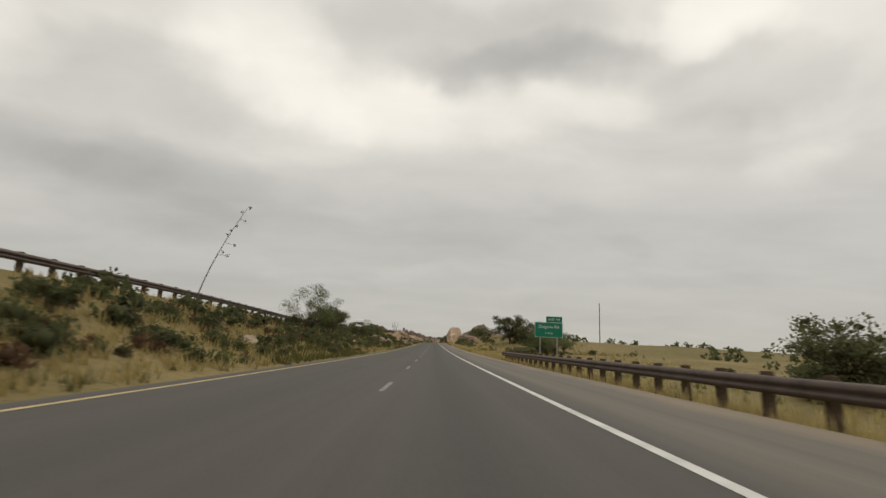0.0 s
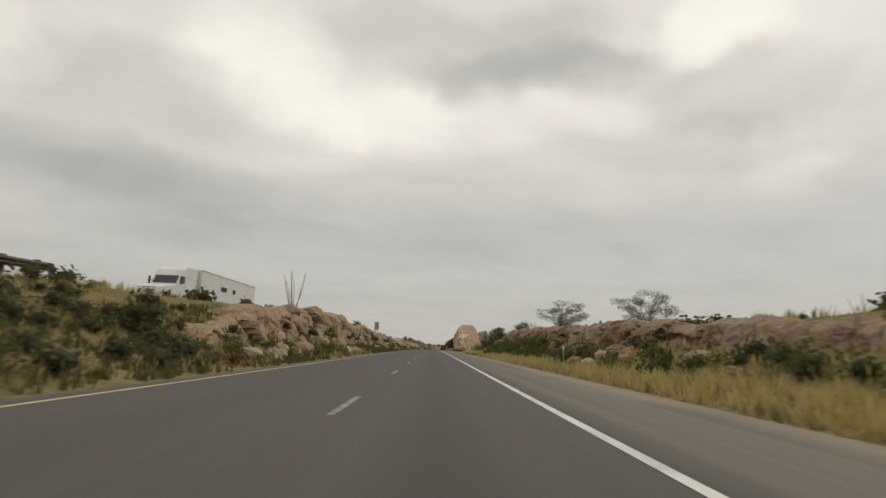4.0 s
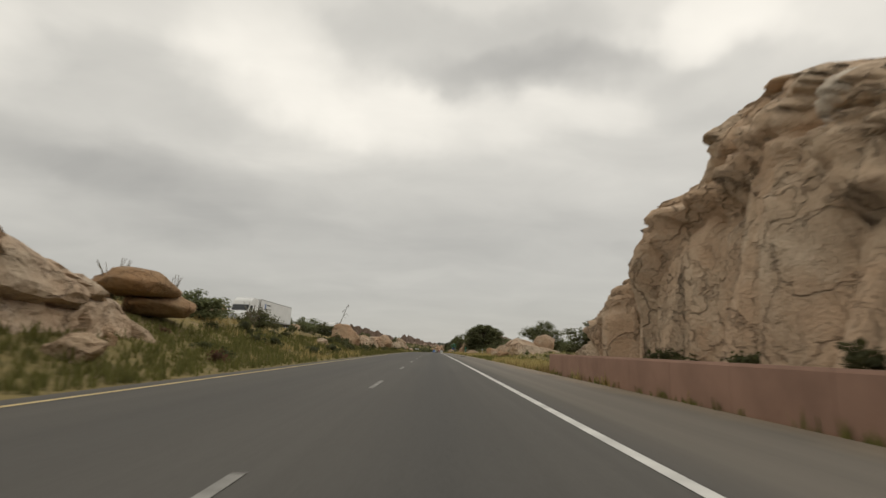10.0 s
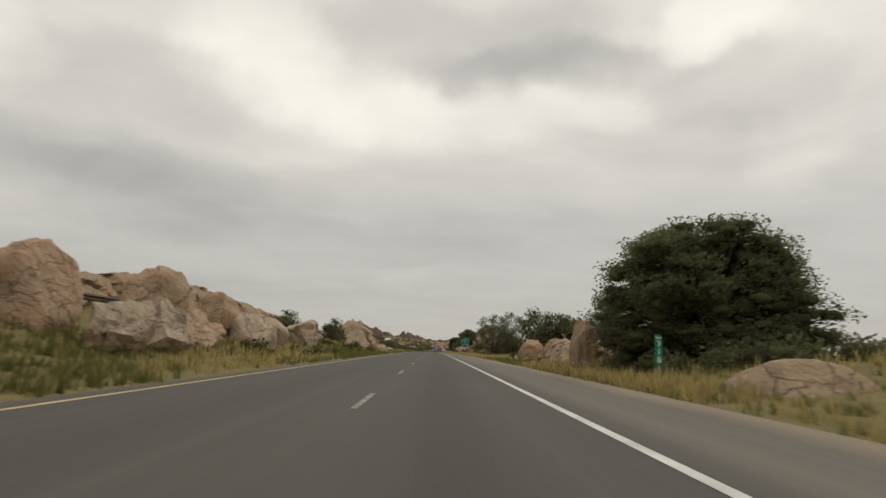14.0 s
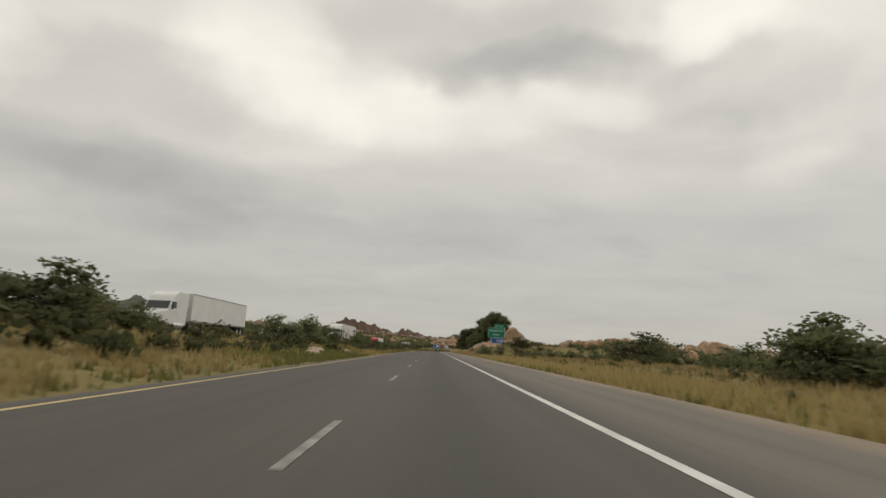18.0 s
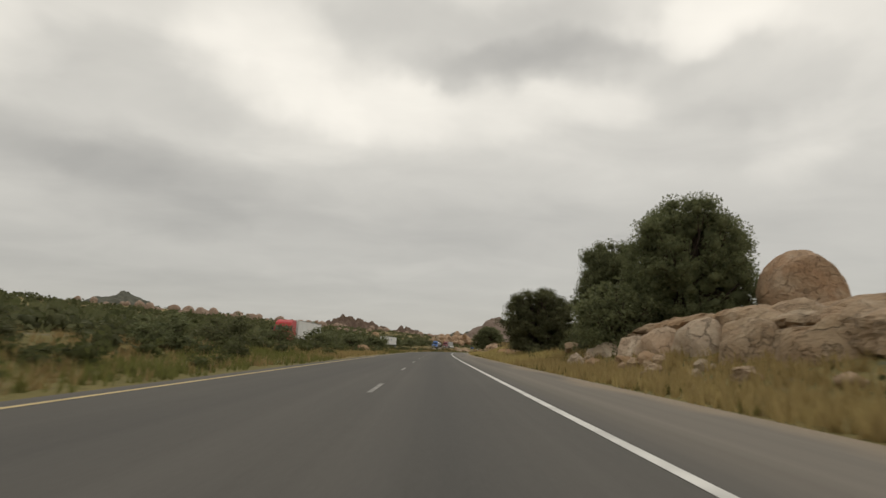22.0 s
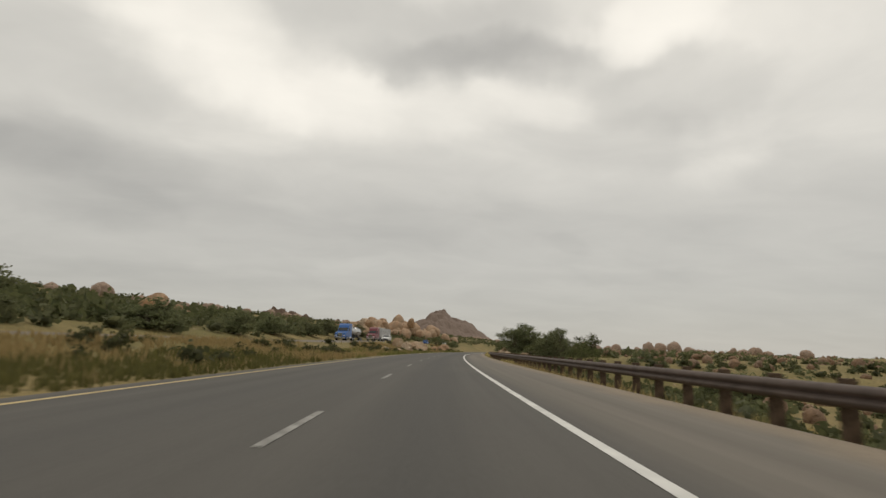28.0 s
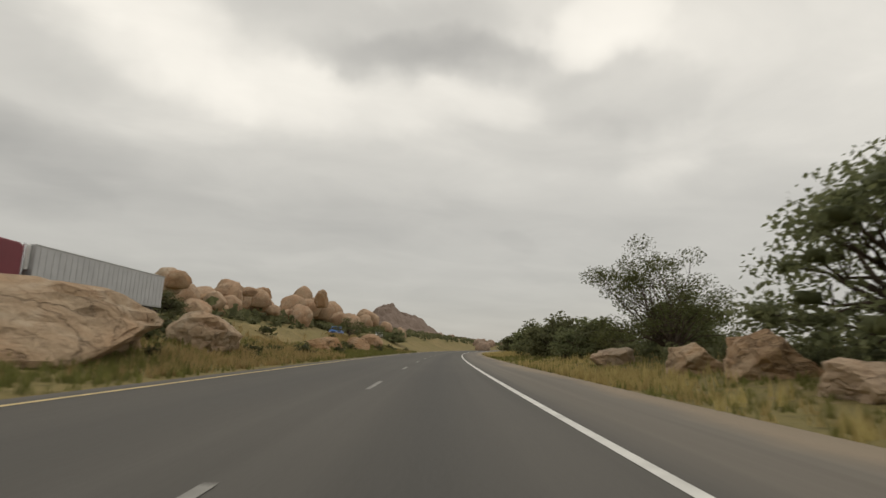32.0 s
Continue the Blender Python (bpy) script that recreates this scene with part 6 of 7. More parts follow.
def joined_scrub(label, spots, seed, mat, leaves=24, lift=0.0):
    rs = np.random.RandomState(seed)
    vs, n = [], 0
    s, u, w = (np.array(c) for c in zip(*spots))
    c = rd_np(s, u, ground_np(s, u) + lift)
    for k in range(len(s)):
        d = rs.normal(size=(leaves, 3))
        d /= np.linalg.norm(d, axis=1)[:, None]
        d[:, 2] = np.abs(d[:, 2])
        vs.append(c[k] + d * rs.uniform(0.35, 1, (leaves, 1)) * np.array([0.55, 0.55, 0.62]) * w[k])
    pts = np.concatenate(vs)
    size = np.repeat(w, leaves)[:, None] * (0.17 if leaves < 60 else 0.095 if leaves < 120 else 0.062)
    v, f = leaf_quads(pts, size, rs, 0.7)
    if leaves > 30:
        v, f = leafy((v, f), blob_quads(c + np.stack([0 * w, 0 * w, 0.22 * w], 1), 0.22 * w, rs, 0.85))
    tagged(part("scrub", mesh_np("scrub", v, f), mat), label, "scrub", kind="stuff")


def scatter(n, s0, s1, u0, u1, sizes, seed, keep=-0.05):
    rr = random.Random(seed)
    out = []
    while len(out) < n:
        s, u = rr.uniform(s0, s1), math.copysign(math.exp(rr.uniform(math.log(abs(u0)), math.log(abs(u1)))), u0)
        if noise.noise(Vector((s * 0.02, u * 0.02, seed))) > keep:
            out.append((s, u, rr.uniform(*sizes)))
    return out


joined_scrub("grey-green scrub over the plain beside the highway", scatter(520, -30, 640, 30, 500, (1.5, 3.6), 1), 1, SCRUB_LEAF)
joined_scrub("dark scrub among boulders on the lower plain", scatter(900, 640, 1500, 34, 600, (1.8, 4.2), 2, -0.2), 2, OAK_LEAF)
joined_scrub("dark scrub on the slope beyond the opposite carriageway", scatter(700, -30, 700, -32, -300, (1.5, 4.0), 3), 3, SCRUB_LEAF)
joined_scrub("dark scrub dotted over the rocky hillside", scatter(2300, 700, 2400, -32, -900, (2.0, 5.0), 4, -0.3), 4, OAK_LEAF)
joined_scrub("thick olive brush over the hillside", scatter(1700, 720, 1010, -36, -520, (2.6, 5.5), 9, -0.45), 9, SCRUB_LEAF)
joined_scrub("dark scrub where the valley closes ahead", scatter(500, 1150, 2600, 20, 400, (2.0, 5.0), 5, -0.25) + scatter(300, 1250, 2600, -32, -200, (2.0, 5), 6, -0.3), 5, OAK_LEAF)

joined_scrub("dark scrub close over the brushy hillside", scatter(620, 860, 1260, -32, -260, (1.6, 3.8), 7, -0.25), 7, OAK_LEAF, 36)
joined_scrub("grey-green scrub over the low plain", scatter(620, 860, 1150, 14, 260, (1.2, 3.2), 8, -0.3), 8, SCRUB_LEAF, 36)


def brush(label, n, s0, s1, u0, u1, sizes, seed, mat, lift=0.0, leaves=76):
    """Low growth close to the road, too thick to count."""
    rr = random.Random(seed)
    joined_scrub(label, [(rr.uniform(s0, s1), rr.uniform(u0, u1), rr.uniform(*sizes)) for _ in range(n)], seed, mat, leaves, lift)


brush("tangled grey-green brush on the median bank", 190, -20, 150, -16.6, -8.8, (0.6, 1.9), 31, SCRUB_LEAF)
brush("leafy green growth on the median bank", 150, -20, 150, -15, -7.8, (0.5, 1.4), 56, MESQUITE_LEAF, 0, 150)
brush("leafy green growth on the median bank", 70, 252, 330, -15, -7.8, (0.5, 1.3), 57, MESQUITE_LEAF, 0, 150)
brush("dark undergrowth beneath roadside oaks", 40, 84, 97, 13, 20, (0.8, 2.0), 58, OAK_LEAF, 0, 180)
brush("dark undergrowth beneath roadside oaks", 60, 728, 770, 11, 19, (1.0, 2.4), 59, OAK_LEAF, 0, 180)
brush("dark undergrowth beneath roadside oaks", 40, 778, 792, 12, 22, (1.0, 2.2), 60, OAK_LEAF, 0, 180)
brush("dark undergrowth beneath roadside oaks", 70, 1018, 1050, 11, 20, (1.0, 2.4), 61, OAK_LEAF, 0, 180)
brush("rusty dry weeds on the median bank", 170, -20, 150, -15, -7.8, (0.4, 1.1), 62, RUST_WEED)
brush("rusty dry weeds on the median bank", 60, 252, 340, -15, -7.8, (0.4, 1.0), 63, RUST_WEED)
brush("rusty dry weeds on the right-hand verge", 60, 85, 215, 8, 12, (0.4, 1.1), 64, RUST_WEED)
brush("tangled grey-green brush on the median bank", 170, -20, 150, -15, -8, (0.5, 1.5), 65, SCRUB_LEAF, 0, 150)
brush("dark bushes over the flat before the boulder heaps", 110, 655, 790, 18, 48, (0.8, 2.4), 66, OAK_LEAF)
brush("dry weeds along the top of the rock cut", 60, 160, 244, -12.8, -11.4, (0.4, 0.9), 69, RUST_WEED, 0.7)
brush("green weeds along the top of the rock cut", 50, 160, 244, -13.2, -11.6, (0.4, 1.1), 70, SCRUB_LEAF, 0.6)
brush("thick bushes before the flat orange boulder", 26, 232, 252, 9.5, 13.5, (0.9, 1.9), 68, MESQUITE_LEAF, 0, 180)
brush("green bushes behind the low wall", 13, 312, 350, 8.0, 8.9, (0.8, 1.5), 67, MESQUITE_LEAF)
brush("low brush on the rock cut's top", 50, 150, 250, -16.4, -12.5, (0.6, 1.6), 32, SCRUB_LEAF)
brush("green brush on the median bank", 80, 250, 310, -16.4, -8.6, (0.5, 1.6), 33, SCRUB_LEAF)
brush("green brush among boulders on the median", 100, 334, 530, -16.4, -8.4, (0.5, 1.7), 34, SCRUB_LEAF)
brush("dark brush along the median's far edge", 170, 556, 800, -16.8, -10.5, (0.8, 2.4), 35, SCRUB_LEAF)
brush("leafy green bushes along the median", 110, 640, 860, -15.5, -8.2, (0.7, 1.8), 80, MESQUITE_LEAF, 0, 150)
brush("low brush in the median's dry grass", 150, 800, 1120, -16.6, -8.8, (0.5, 1.8), 36, SCRUB_LEAF)
brush("dark bushes beyond the opposite carriageway", 130, 580, 800, -44, -31, (1.8, 4.2), 37, OAK_LEAF)
brush("rank green growth at the foot of the cut", 70, 126, 214, 8.2, 9.8, (0.8, 1.9), 51, MESQUITE_LEAF, 0, 180)
brush("rank green growth at the foot of the cut", 80, 150, 252, -9.2, -7.7, (0.6, 1.5), 52, MESQUITE_LEAF, 0, 180)
brush("bushes in the cracks of the rock mound", 14, 399, 420, 11.5, 16, (0.8, 1.8), 53, MESQUITE_LEAF)
brush("grass tufts on top of the rock cut", 60, 130, 212, 11.5, 17, (0.6, 1.4), 54, SCRUB_LEAF)
brush("dark undergrowth beneath the great oak", 90, 464, 480, 9.6, 20, (1.0, 2.2), 55, OAK_LEAF, 0, 200)
brush("dark undergrowth beneath the mesquites", 60, 550, 566, 9.5, 22, (1.0, 2.0), 72, OAK_LEAF, 0, 180)
brush("golden weeds on top of the rock bank", 90, 798, 870, 11.6, 15, (0.5, 1.0), 73, GRASS_DRY, 0.4)
brush("weeds rooted in the cracks of the cut", 60, 152, 246, -10.3, -9.4, (0.4, 1.0), 74, SCRUB_LEAF, 0.7, 150)
brush("bushes grown over the foot of the cut", 60, 170, 214, 8.8, 10.4, (0.9, 2.0), 75, MESQUITE_LEAF, 0.3, 180)
brush("dark bushes scattered before the boulder heaps", 120, 652, 770, 15, 46, (1.2, 2.6), 76, OAK_LEAF, 0, 150)
brush("low brush on the right-hand verge", 90, 120, 310, 8.4, 14, (0.5, 1.6), 38, SCRUB_LEAF)
brush("low brush on the right-hand verge", 120, 500, 880, 9, 30, (0.6, 2.0), 39, SCRUB_LEAF)
brush("dark bushes between the verge and the boulders", 100, 640, 810, 18, 46, (1.0, 2.4), 43, OAK_LEAF)
brush("brush and bushes below the embankment", 120, 870, 1000, 9.5, 60, (1.0, 3.0), 42, OAK_LEAF, 0, 180)
brush("dark bushes among the heaped boulders", 80, 700, 790, 40, 72, (1.0, 2.6), 71, OAK_LEAF)


BARE = tree_meshes(31, 2.4, 2.6, 9, 1.0, 60, 0.1, 2)[0]


def bare_tree(s, u, h, w):
    root = empty("dead_tree", Matrix.Translation(on_ground(s, u)) @ pose(0, 0, 0, 0, 0, 70) @ Matrix.Diagonal((w / 9, w / 9, h / 7.5, 1)), "leafless grey dead tree before the rock cut", "tree")
    part("trunk", BARE, BARK, root)


bare_tree(205, 9.4, 3.4, 2.6)
bare_tree(230, 17.3, 3.0, 3.4)


# ---- desert plants ----
def ocotillo(s, u, h, n=9, seed=0, base=None):
    rs = np.random.RandomState(seed + int(s))
    foot = on_ground(s, u) if base is None else rd(s, u, base)
    root = empty("ocotillo", Matrix.Translation(foot), "leafless spiny ocotillo with upright grey wands", "desert plant", "ocotillos")
    for k in range(n):
        a, sp = rs.uniform(0, 6.28), rs.uniform(0.12, 0.45)
        d = np.array([math.cos(a) * sp, math.sin(a) * sp, 1.0])
        line = [(np.array([0, 0, -0.1]), 0.035), (d * h * 0.3 + rs.uniform(-0.06, 0.06, 3), 0.032), (d * h * 0.65 + rs.uniform(-0.12, 0.12, 3), 0.026), (d * h * rs.uniform(0.85, 1.05), 0.012)]
        part("wand", limb_mesh([line], 5), STEM, root)


for s, u, h, base in ((176, -13.0, 4.4, None), (207, 12.8, 1.6, 3.4), (214, 13.5, 1.8, None), (205, 14.5, 1.6, 3.4), (340, -14.5, 2.2, None), (346, -14.8, 2.2, None), (360, -14.6, 2.0, None),
                      (406, -14.8, 2.2, None), (410, -15, 2.0, None), (414, -14.6, 2.4, None), (420, -15.2, 2.0, None), (448, -15.6, 2.4, None), (432, -15, 1.8, None), (1011, 19.5, 2.6, None), (1008, 22, 2.2, None), (585, 27, 3.2, None), (316, 11.2, 2.0, 3.0)):
    ocotillo(s, u, h, 9, 3, base)


def agave(s, u, h, lean, pods, seed):
    """A rosette of stiff leaves with its tall dry flower stalk."""
    rs = np.random.RandomState(seed)
    root = empty("agave", Matrix.Translation(on_ground(s, u)) @ pose(0, 0, 0, 0, 0, turn(s)), "agave with a tall dry leaning flower stalk", "desert plant", "agaves")
    vs, fs = [], []
    for k in range(22):
        a, el = k * 2.4, 0.25 + 0.9 * (k / 22)
        d = np.array([math.cos(a) * math.cos(el), math.sin(a) * math.cos(el), math.sin(el)])
        side = np.array([-math.sin(a), math.cos(a), 0]) * 0.07
        n = len(vs)
        vs += [side * 0.8, -side * 0.8, d * 0.35 - side, d * 0.35 + side, d * 0.8, d * 0.35 - np.array([0, 0, 0.04])]
        fs += [(n, n + 1, n + 2, n + 3), (n + 3, n + 2, n + 4, n + 4), (n, n + 5, n + 2, n + 1), (n + 3, n + 4, n + 5, n)]
    bm = bmesh.new()
    bv = [bm.verts.new(p) for p in vs]
    for q in fs:
        ids = list(dict.fromkeys(q))
        try:
            bm.faces.new([bv[i] for i in ids])
        except ValueError:
            pass
    part("rosette", bm, AGAVE_LEAF, root)
    steps = [np.array([lean * (f ** 1.4), 0, h * f]) for f in np.linspace(0, 1, 9)]
    part("stalk", limb_mesh([[(p, 0.05 * (1 - 0.75 * i / 8)) for i, p in enumerate(steps)]], 6), STEM, root)
    for k in range(pods):
        f = 1 - 0.55 * k / pods
        c = np.array([lean * (f ** 1.4), 0, h * f])
        d = rs.normal(size=3) * np.array([0.5, 0.5, 0.12])
        t = c + d * (0.25 + 0.5 * (1 - f) * 2)
        head = t[None] + rs.normal(size=(18, 3)) * 0.045
        v, q = leaf_quads(head, 0.05, rs)
        p = part("pod_cluster", mesh_np("pod_cluster", v, q), STEM, root)
        part("branchlet", limb_mesh([[(c, 0.014), ((c + t) / 2 + (0, 0, 0.03), 0.011), (t, 0.008)]], 5), STEM, p)


agave(34.5, -15.6, 6.6, 2.7, 9, 1)
agave(401.5, -15.3, 5.1, 1.65, 15, 2)


# ---- grass ----
def grass(name_label, s0, s1, u0, u1, density, tall, blades, mat, seed, dry):
    rs = np.random.RandomState(seed)
    n = int((s1 - s0) * abs(u1 - u0) * density)
    s, u = rs.uniform(s0, s1, n), rs.uniform(u0, u1, n)
    x, y = s * 0.11, u * 0.3
    pick = np.sin(x) + np.sin(y * 1.7 + x * 0.6) + np.sin(x * 3.1 + 1) * 0.6 + 0.9 * np.sin(s * 0.009 + 1.2) + rs.normal(size=n) * 0.8
    keep = pick > 0.0 if dry else pick <= 0.35
    s, u = s[keep], u[keep]
    n = len(s)
    foot = np.repeat(rd_np(s, u, ground_np(s, u) - 0.03), blades, 0)
    m = n * blades
    foot = foot + np.concatenate([rs.normal(size=(m, 2)) * 0.09, np.zeros((m, 1))], 1)
    a = rs.uniform(0, 6.28, m)
    hgt = np.repeat(rs.uniform(0.45, 1.0, n), blades) * rs.uniform(0.6, 1.1, m) * tall
    wid = rs.uniform(0.012, 0.03, m) * (1 + tall)
    side = np.stack([np.cos(a) * wid, np.sin(a) * wid, np.zeros(m)], 1)
    bend = np.stack([np.cos(a + 1.3), np.sin(a + 1.3), np.zeros(m)], 1) * (hgt * rs.uniform(0.05, 0.55, m))[:, None]
    tip = foot + bend + np.stack([np.zeros(m), np.zeros(m), hgt], 1)
    v = np.stack([foot - side, foot + side, tip], 1).reshape(-1, 3)
    tagged(part("grass", mesh_np("grass", v, np.arange(3 * m).reshape(-1, 3)), mat), name_label, "grass", kind="stuff")


for k, s0 in enumerate(range(-20, 1120, 95)):
    s1 = s0 + 95
    grass("tall dry yellow grass along the right verge", s0, s1, 6.15, 11.5, 6.5, 0.72, 6, GRASS_DRY, 10 + k, True)
    grass("dry yellow grass thick along the shoulder", s0, s1, 6.1, 8.6, 10, 0.5, 6, GRASS_DRY, 190 + k, True)
    grass("green grass along the right verge", s0, s1, 6.0, 12, 3.0, 0.42, 6, GRASS_GREEN, 40 + k, False)
    grass("green grass along the median", s0, s1, -13, -7.0, 9 if s0 < 330 else 8, 0.5, 6, GRASS_GREEN, 70 + k, False)
    grass("dry yellow grass along the median", s0, s1, -17, -7.3, 8.5 if s0 >= 830 else 3.4, 0.6, 6, GRASS_DRY, 100 + k, True)
    grass("dry grass further from the road", s0, s1, 11.5, 30, 1.3 if 550 <= s0 < 720 else 2.4 if 720 <= s0 < 880 else 0.6, 0.75, 7, GRASS_DRY, 130 + k, True)
    grass("green grass further from the road", s0, s1, 11.5, 34, 0.4, 0.6, 7, GRASS_GREEN, 160 + k, False)


# ---- vehicles on the opposite carriageway; they face the camera ----
def wheel_meshes(rad, wid):
    bm = bmesh.new()
    tube(bm, (-wid / 2, 0, 0), (wid / 2, 0, 0), rad, rad, 22)
    bmesh.ops.bevel(bm, geom=[e for e in bm.edges if abs(e.verts[0].co.x - e.verts[1].co.x) < 1e-4], offset=0.035, segments=2, profile=0.6, affect="EDGES")
    tyre = bpy.data.meshes.new("tyre")
    bm.to_mesh(tyre)
    bm.free()
    tyre.materials.append(RUBBER)
    bm = bmesh.new()
    tube(bm, (-wid / 2 - 0.012, 0, 0), (wid / 2 + 0.012, 0, 0), rad * 0.58, rad * 0.58, 18)
    tube(bm, (-wid / 2 - 0.05, 0, 0), (wid / 2 + 0.05, 0, 0), rad * 0.2, rad * 0.2, 10)
    rim = bpy.data.meshes.new("rim")
    bm.to_mesh(rim)
    bm.free()
    rim.materials.append(RIM)
    return tyre, rim


BIG_WHEEL, CAR_WHEEL = wheel_meshes(0.52, 0.55), wheel_meshes(0.34, 0.23)


def wheels(root, meshes, xs, ys, z):
    for y in ys:
        for x in xs:
            t = part("wheel", meshes[0], None, root, m=Matrix.Translation((x, y, z)))
            part("rim", meshes[1], None, t, "dull metal rim")


def vehicle_root(name, s, u, label, category):
    base = rd(s, u, float(opposite(np.array([s]), np.array([-23.5]))[0]) + 0.0)
    pitch = math.degrees(math.atan((rd(s + 8, u).z - rd(s - 8, u).z) / 16))
    return empty(name, Matrix.Translation(base) @ pose(0, 0, 0, 0, 0, turn(s) + 180) @ pose(0, 0, 0, -pitch, 0, 0), label, category, "oncoming traffic")


def semi(s, u, cab_mat, load, load_mat, label, art=None):
    """A tractor with its trailer; s is the front bumper."""
    root = vehicle_root("semi_truck", s, u, label, "truck")
    side = [(-6.3, 0.75), (-6.3, 3.7), (-6.0, 3.95), (-4.4, 3.98), (-3.5, 3.55), (-3.15, 3.05), (-2.55, 2.12), (-0.55, 1.85), (-0.22, 1.7), (-0.1, 1.2), (-0.1, 0.75)]
    cab = part("cab", extrude_profile(side, -1.2, 1.2, bevel=0.09), cab_mat, root)
    for p in cab.data.polygons:
        p.use_smooth = False
    part("windscreen", bx(bmesh.new(), (0, 0, 0), (2.1, 0.05, 0.86), 0.02, Matrix.Translation((0, -2.83, 2.6)) @ Matrix.Rotation(radians(32.8), 4, "X")), GLASS_DARK, root, "dark raked windscreen")
    for x in (-1.205, 1.205):
        part("side_window", box((x, -3.55, 2.62), (0.03, 0.85, 0.62), 0.01), GLASS_DARK, root, "dark side window")
        part("door_handle", box((x, -3.95, 1.95), (0.05, 0.2, 0.05), 0.01), CHROME, root)
        part("fuel_tank", tube(bmesh.new(), (x * 0.84, -5.6, 0.72), (x * 0.84, -3.6, 0.72), 0.33, 0.33, 16), CHROME, root, "round chrome fuel tank")
        mirror = part("mirror", box((x * 1.18, -2.75, 2.5), (0.16, 0.12, 0.7), 0.03), BLACK, root)
        part("mirror_arm", tube(bmesh.new(), (x * 0.98, -2.9, 2.5), (x * 1.12, -2.76, 2.5), 0.025, 0.025, 6), BLACK, mirror)
        part("headlight", box((x * 0.74, -0.1, 1.12), (0.42, 0.1, 0.26), 0.03), LAMP_GLASS, root, "clear headlight")
        part("mud_guard", extrude_profile([(-0.9, 0.5), (-0.9, 1.0), (-1.2, 1.25), (-2.0, 1.25), (-2.3, 1.0), (-2.3, 0.9), (-2.0, 1.12), (-1.2, 1.12), (-1.0, 0.9)], x * 0.72, x * 1.0), cab_mat, root)
        part("exhaust_stack", tube(bmesh.new(), (x * 0.9, -6.45, 1.0), (x * 0.9, -6.45, 4.0), 0.075, 0.075, 10), CHROME, root)
    grille = part("grille", box((0, -0.07, 1.25), (1.1, 0.08, 0.85), 0.03), CHROME, root, "chrome radiator grille")
    for k in range(5):
        part("grille_bar", box((0, -0.02, 0.92 + k * 0.165), (1.0, 0.02, 0.05), 0.004), BLACK, grille)
    part("bumper", box((0, 0.0, 0.58), (2.4, 0.3, 0.4), 0.07), CHROME, root, "chrome front bumper")
    part("chassis", box((0, -5.3, 0.82), (0.9, 8.0, 0.3), 0.02), CHASSIS, root)
    wheels(root, BIG_WHEEL, (-1.0, 1.0), (-1.55, -7.2, -8.5), 0.52)
    back = 5.4 if load == "tank" else 0.0
    if load == "tank":
        for a, b in ((-7.2, -12.2), (-12.5, -17.4)):
            bm = bmesh.new()
            ends = [(a + 0.0, 0.55), (a - 0.15, 0.9), (a - 0.45, 1.02), (b + 0.45, 1.02), (b + 0.15, 0.9), (b, 0.55)]
            for (y0, r0), (y1, r1) in zip(ends[:-1], ends[1:]):
                tube(bm, (0, y0, 2.35), (0, y1, 2.35), r0, r1, 24, caps=True)
            t = part("tank", bm, load_mat, root, "polished steel tank")
            for y in np.linspace(a - 0.8, b + 0.8, 4):
                part("hoop", tube(bmesh.new(), (0, y - 0.03, 2.35), (0, y + 0.03, 2.35), 1.045, 1.045, 24), GALVANISED, t)
            for y in (a - 1.4, b + 1.4):
                part("hatch", tube(bmesh.new(), (0, y, 3.3), (0, y, 3.5), 0.3, 0.28, 12), GALVANISED, t)
        part("walkway_rail", box((0, -12.3, 3.5), (0.5, 9.4, 0.04), 0.01), GALVANISED, root)
        part("frame", box((0, -12.3, 1.15), (1.0, 10.2, 0.25), 0.02), CHASSIS, root)
    else:
        body = part("box_body", box((0, -15.1, 2.65), (2.6, 15.9, 2.85), 0.05), load_mat, root, "long box trailer")
        for x in (-1.31, 1.31):
            part("bottom_rail", box((x, -15.1, 1.26), (0.03, 15.9, 0.14), 0.005), GALVANISED, body)
            part("top_rail", box((x, -15.1, 4.0), (0.03, 15.9, 0.1), 0.005), GALVANISED, body)
            if load == "ribbed":
                for k in range(26):
                    part("rib", box((x, -7.6 - k * 0.6, 2.62), (0.025, 0.09, 2.5), 0.004), load_mat, body)
            if art:
                for mat, y0, z0, w, h, tilt in art:
                    part("livery_shape", bx(bmesh.new(), (0, 0, 0), (0.012, w, h), 0, Matrix.Translation((x * 1.008, y0, z0)) @ Matrix.Rotation(radians(tilt), 4, "X")), mat, body)
        part("refrigeration_unit", box((0, -6.98, 3.2), (2.0, 0.32, 1.6), 0.05), TRUCK_WHITE, body)
        for x in (-0.64, 0.64):
            part("rear_door", box((x, -23.07, 2.65), (1.2, 0.04, 2.6), 0.01), load_mat, body)
    part("underride_bar", box((0, back - 22.9, 0.6), (2.3, 0.1, 0.12), 0.01), CHASSIS, root)
    part("trailer_frame", box((0, back - 19, 1.05), (1.0, 8, 0.2), 0.01), CHASSIS, root)
    for x in (-0.7, 0.7):
        part("landing_leg", box((x, -11, 0.75), (0.12, 0.12, 0.9), 0.01), CHASSIS, root)
        part("mud_flap", box((x * 1.4, back - 22.6, 0.6), (0.6, 0.02, 0.7), 0.004), RUBBER, root)
    wheels(root, BIG_WHEEL, (-1.0, 1.0), (back - 20.4, back - 21.7), 0.52)


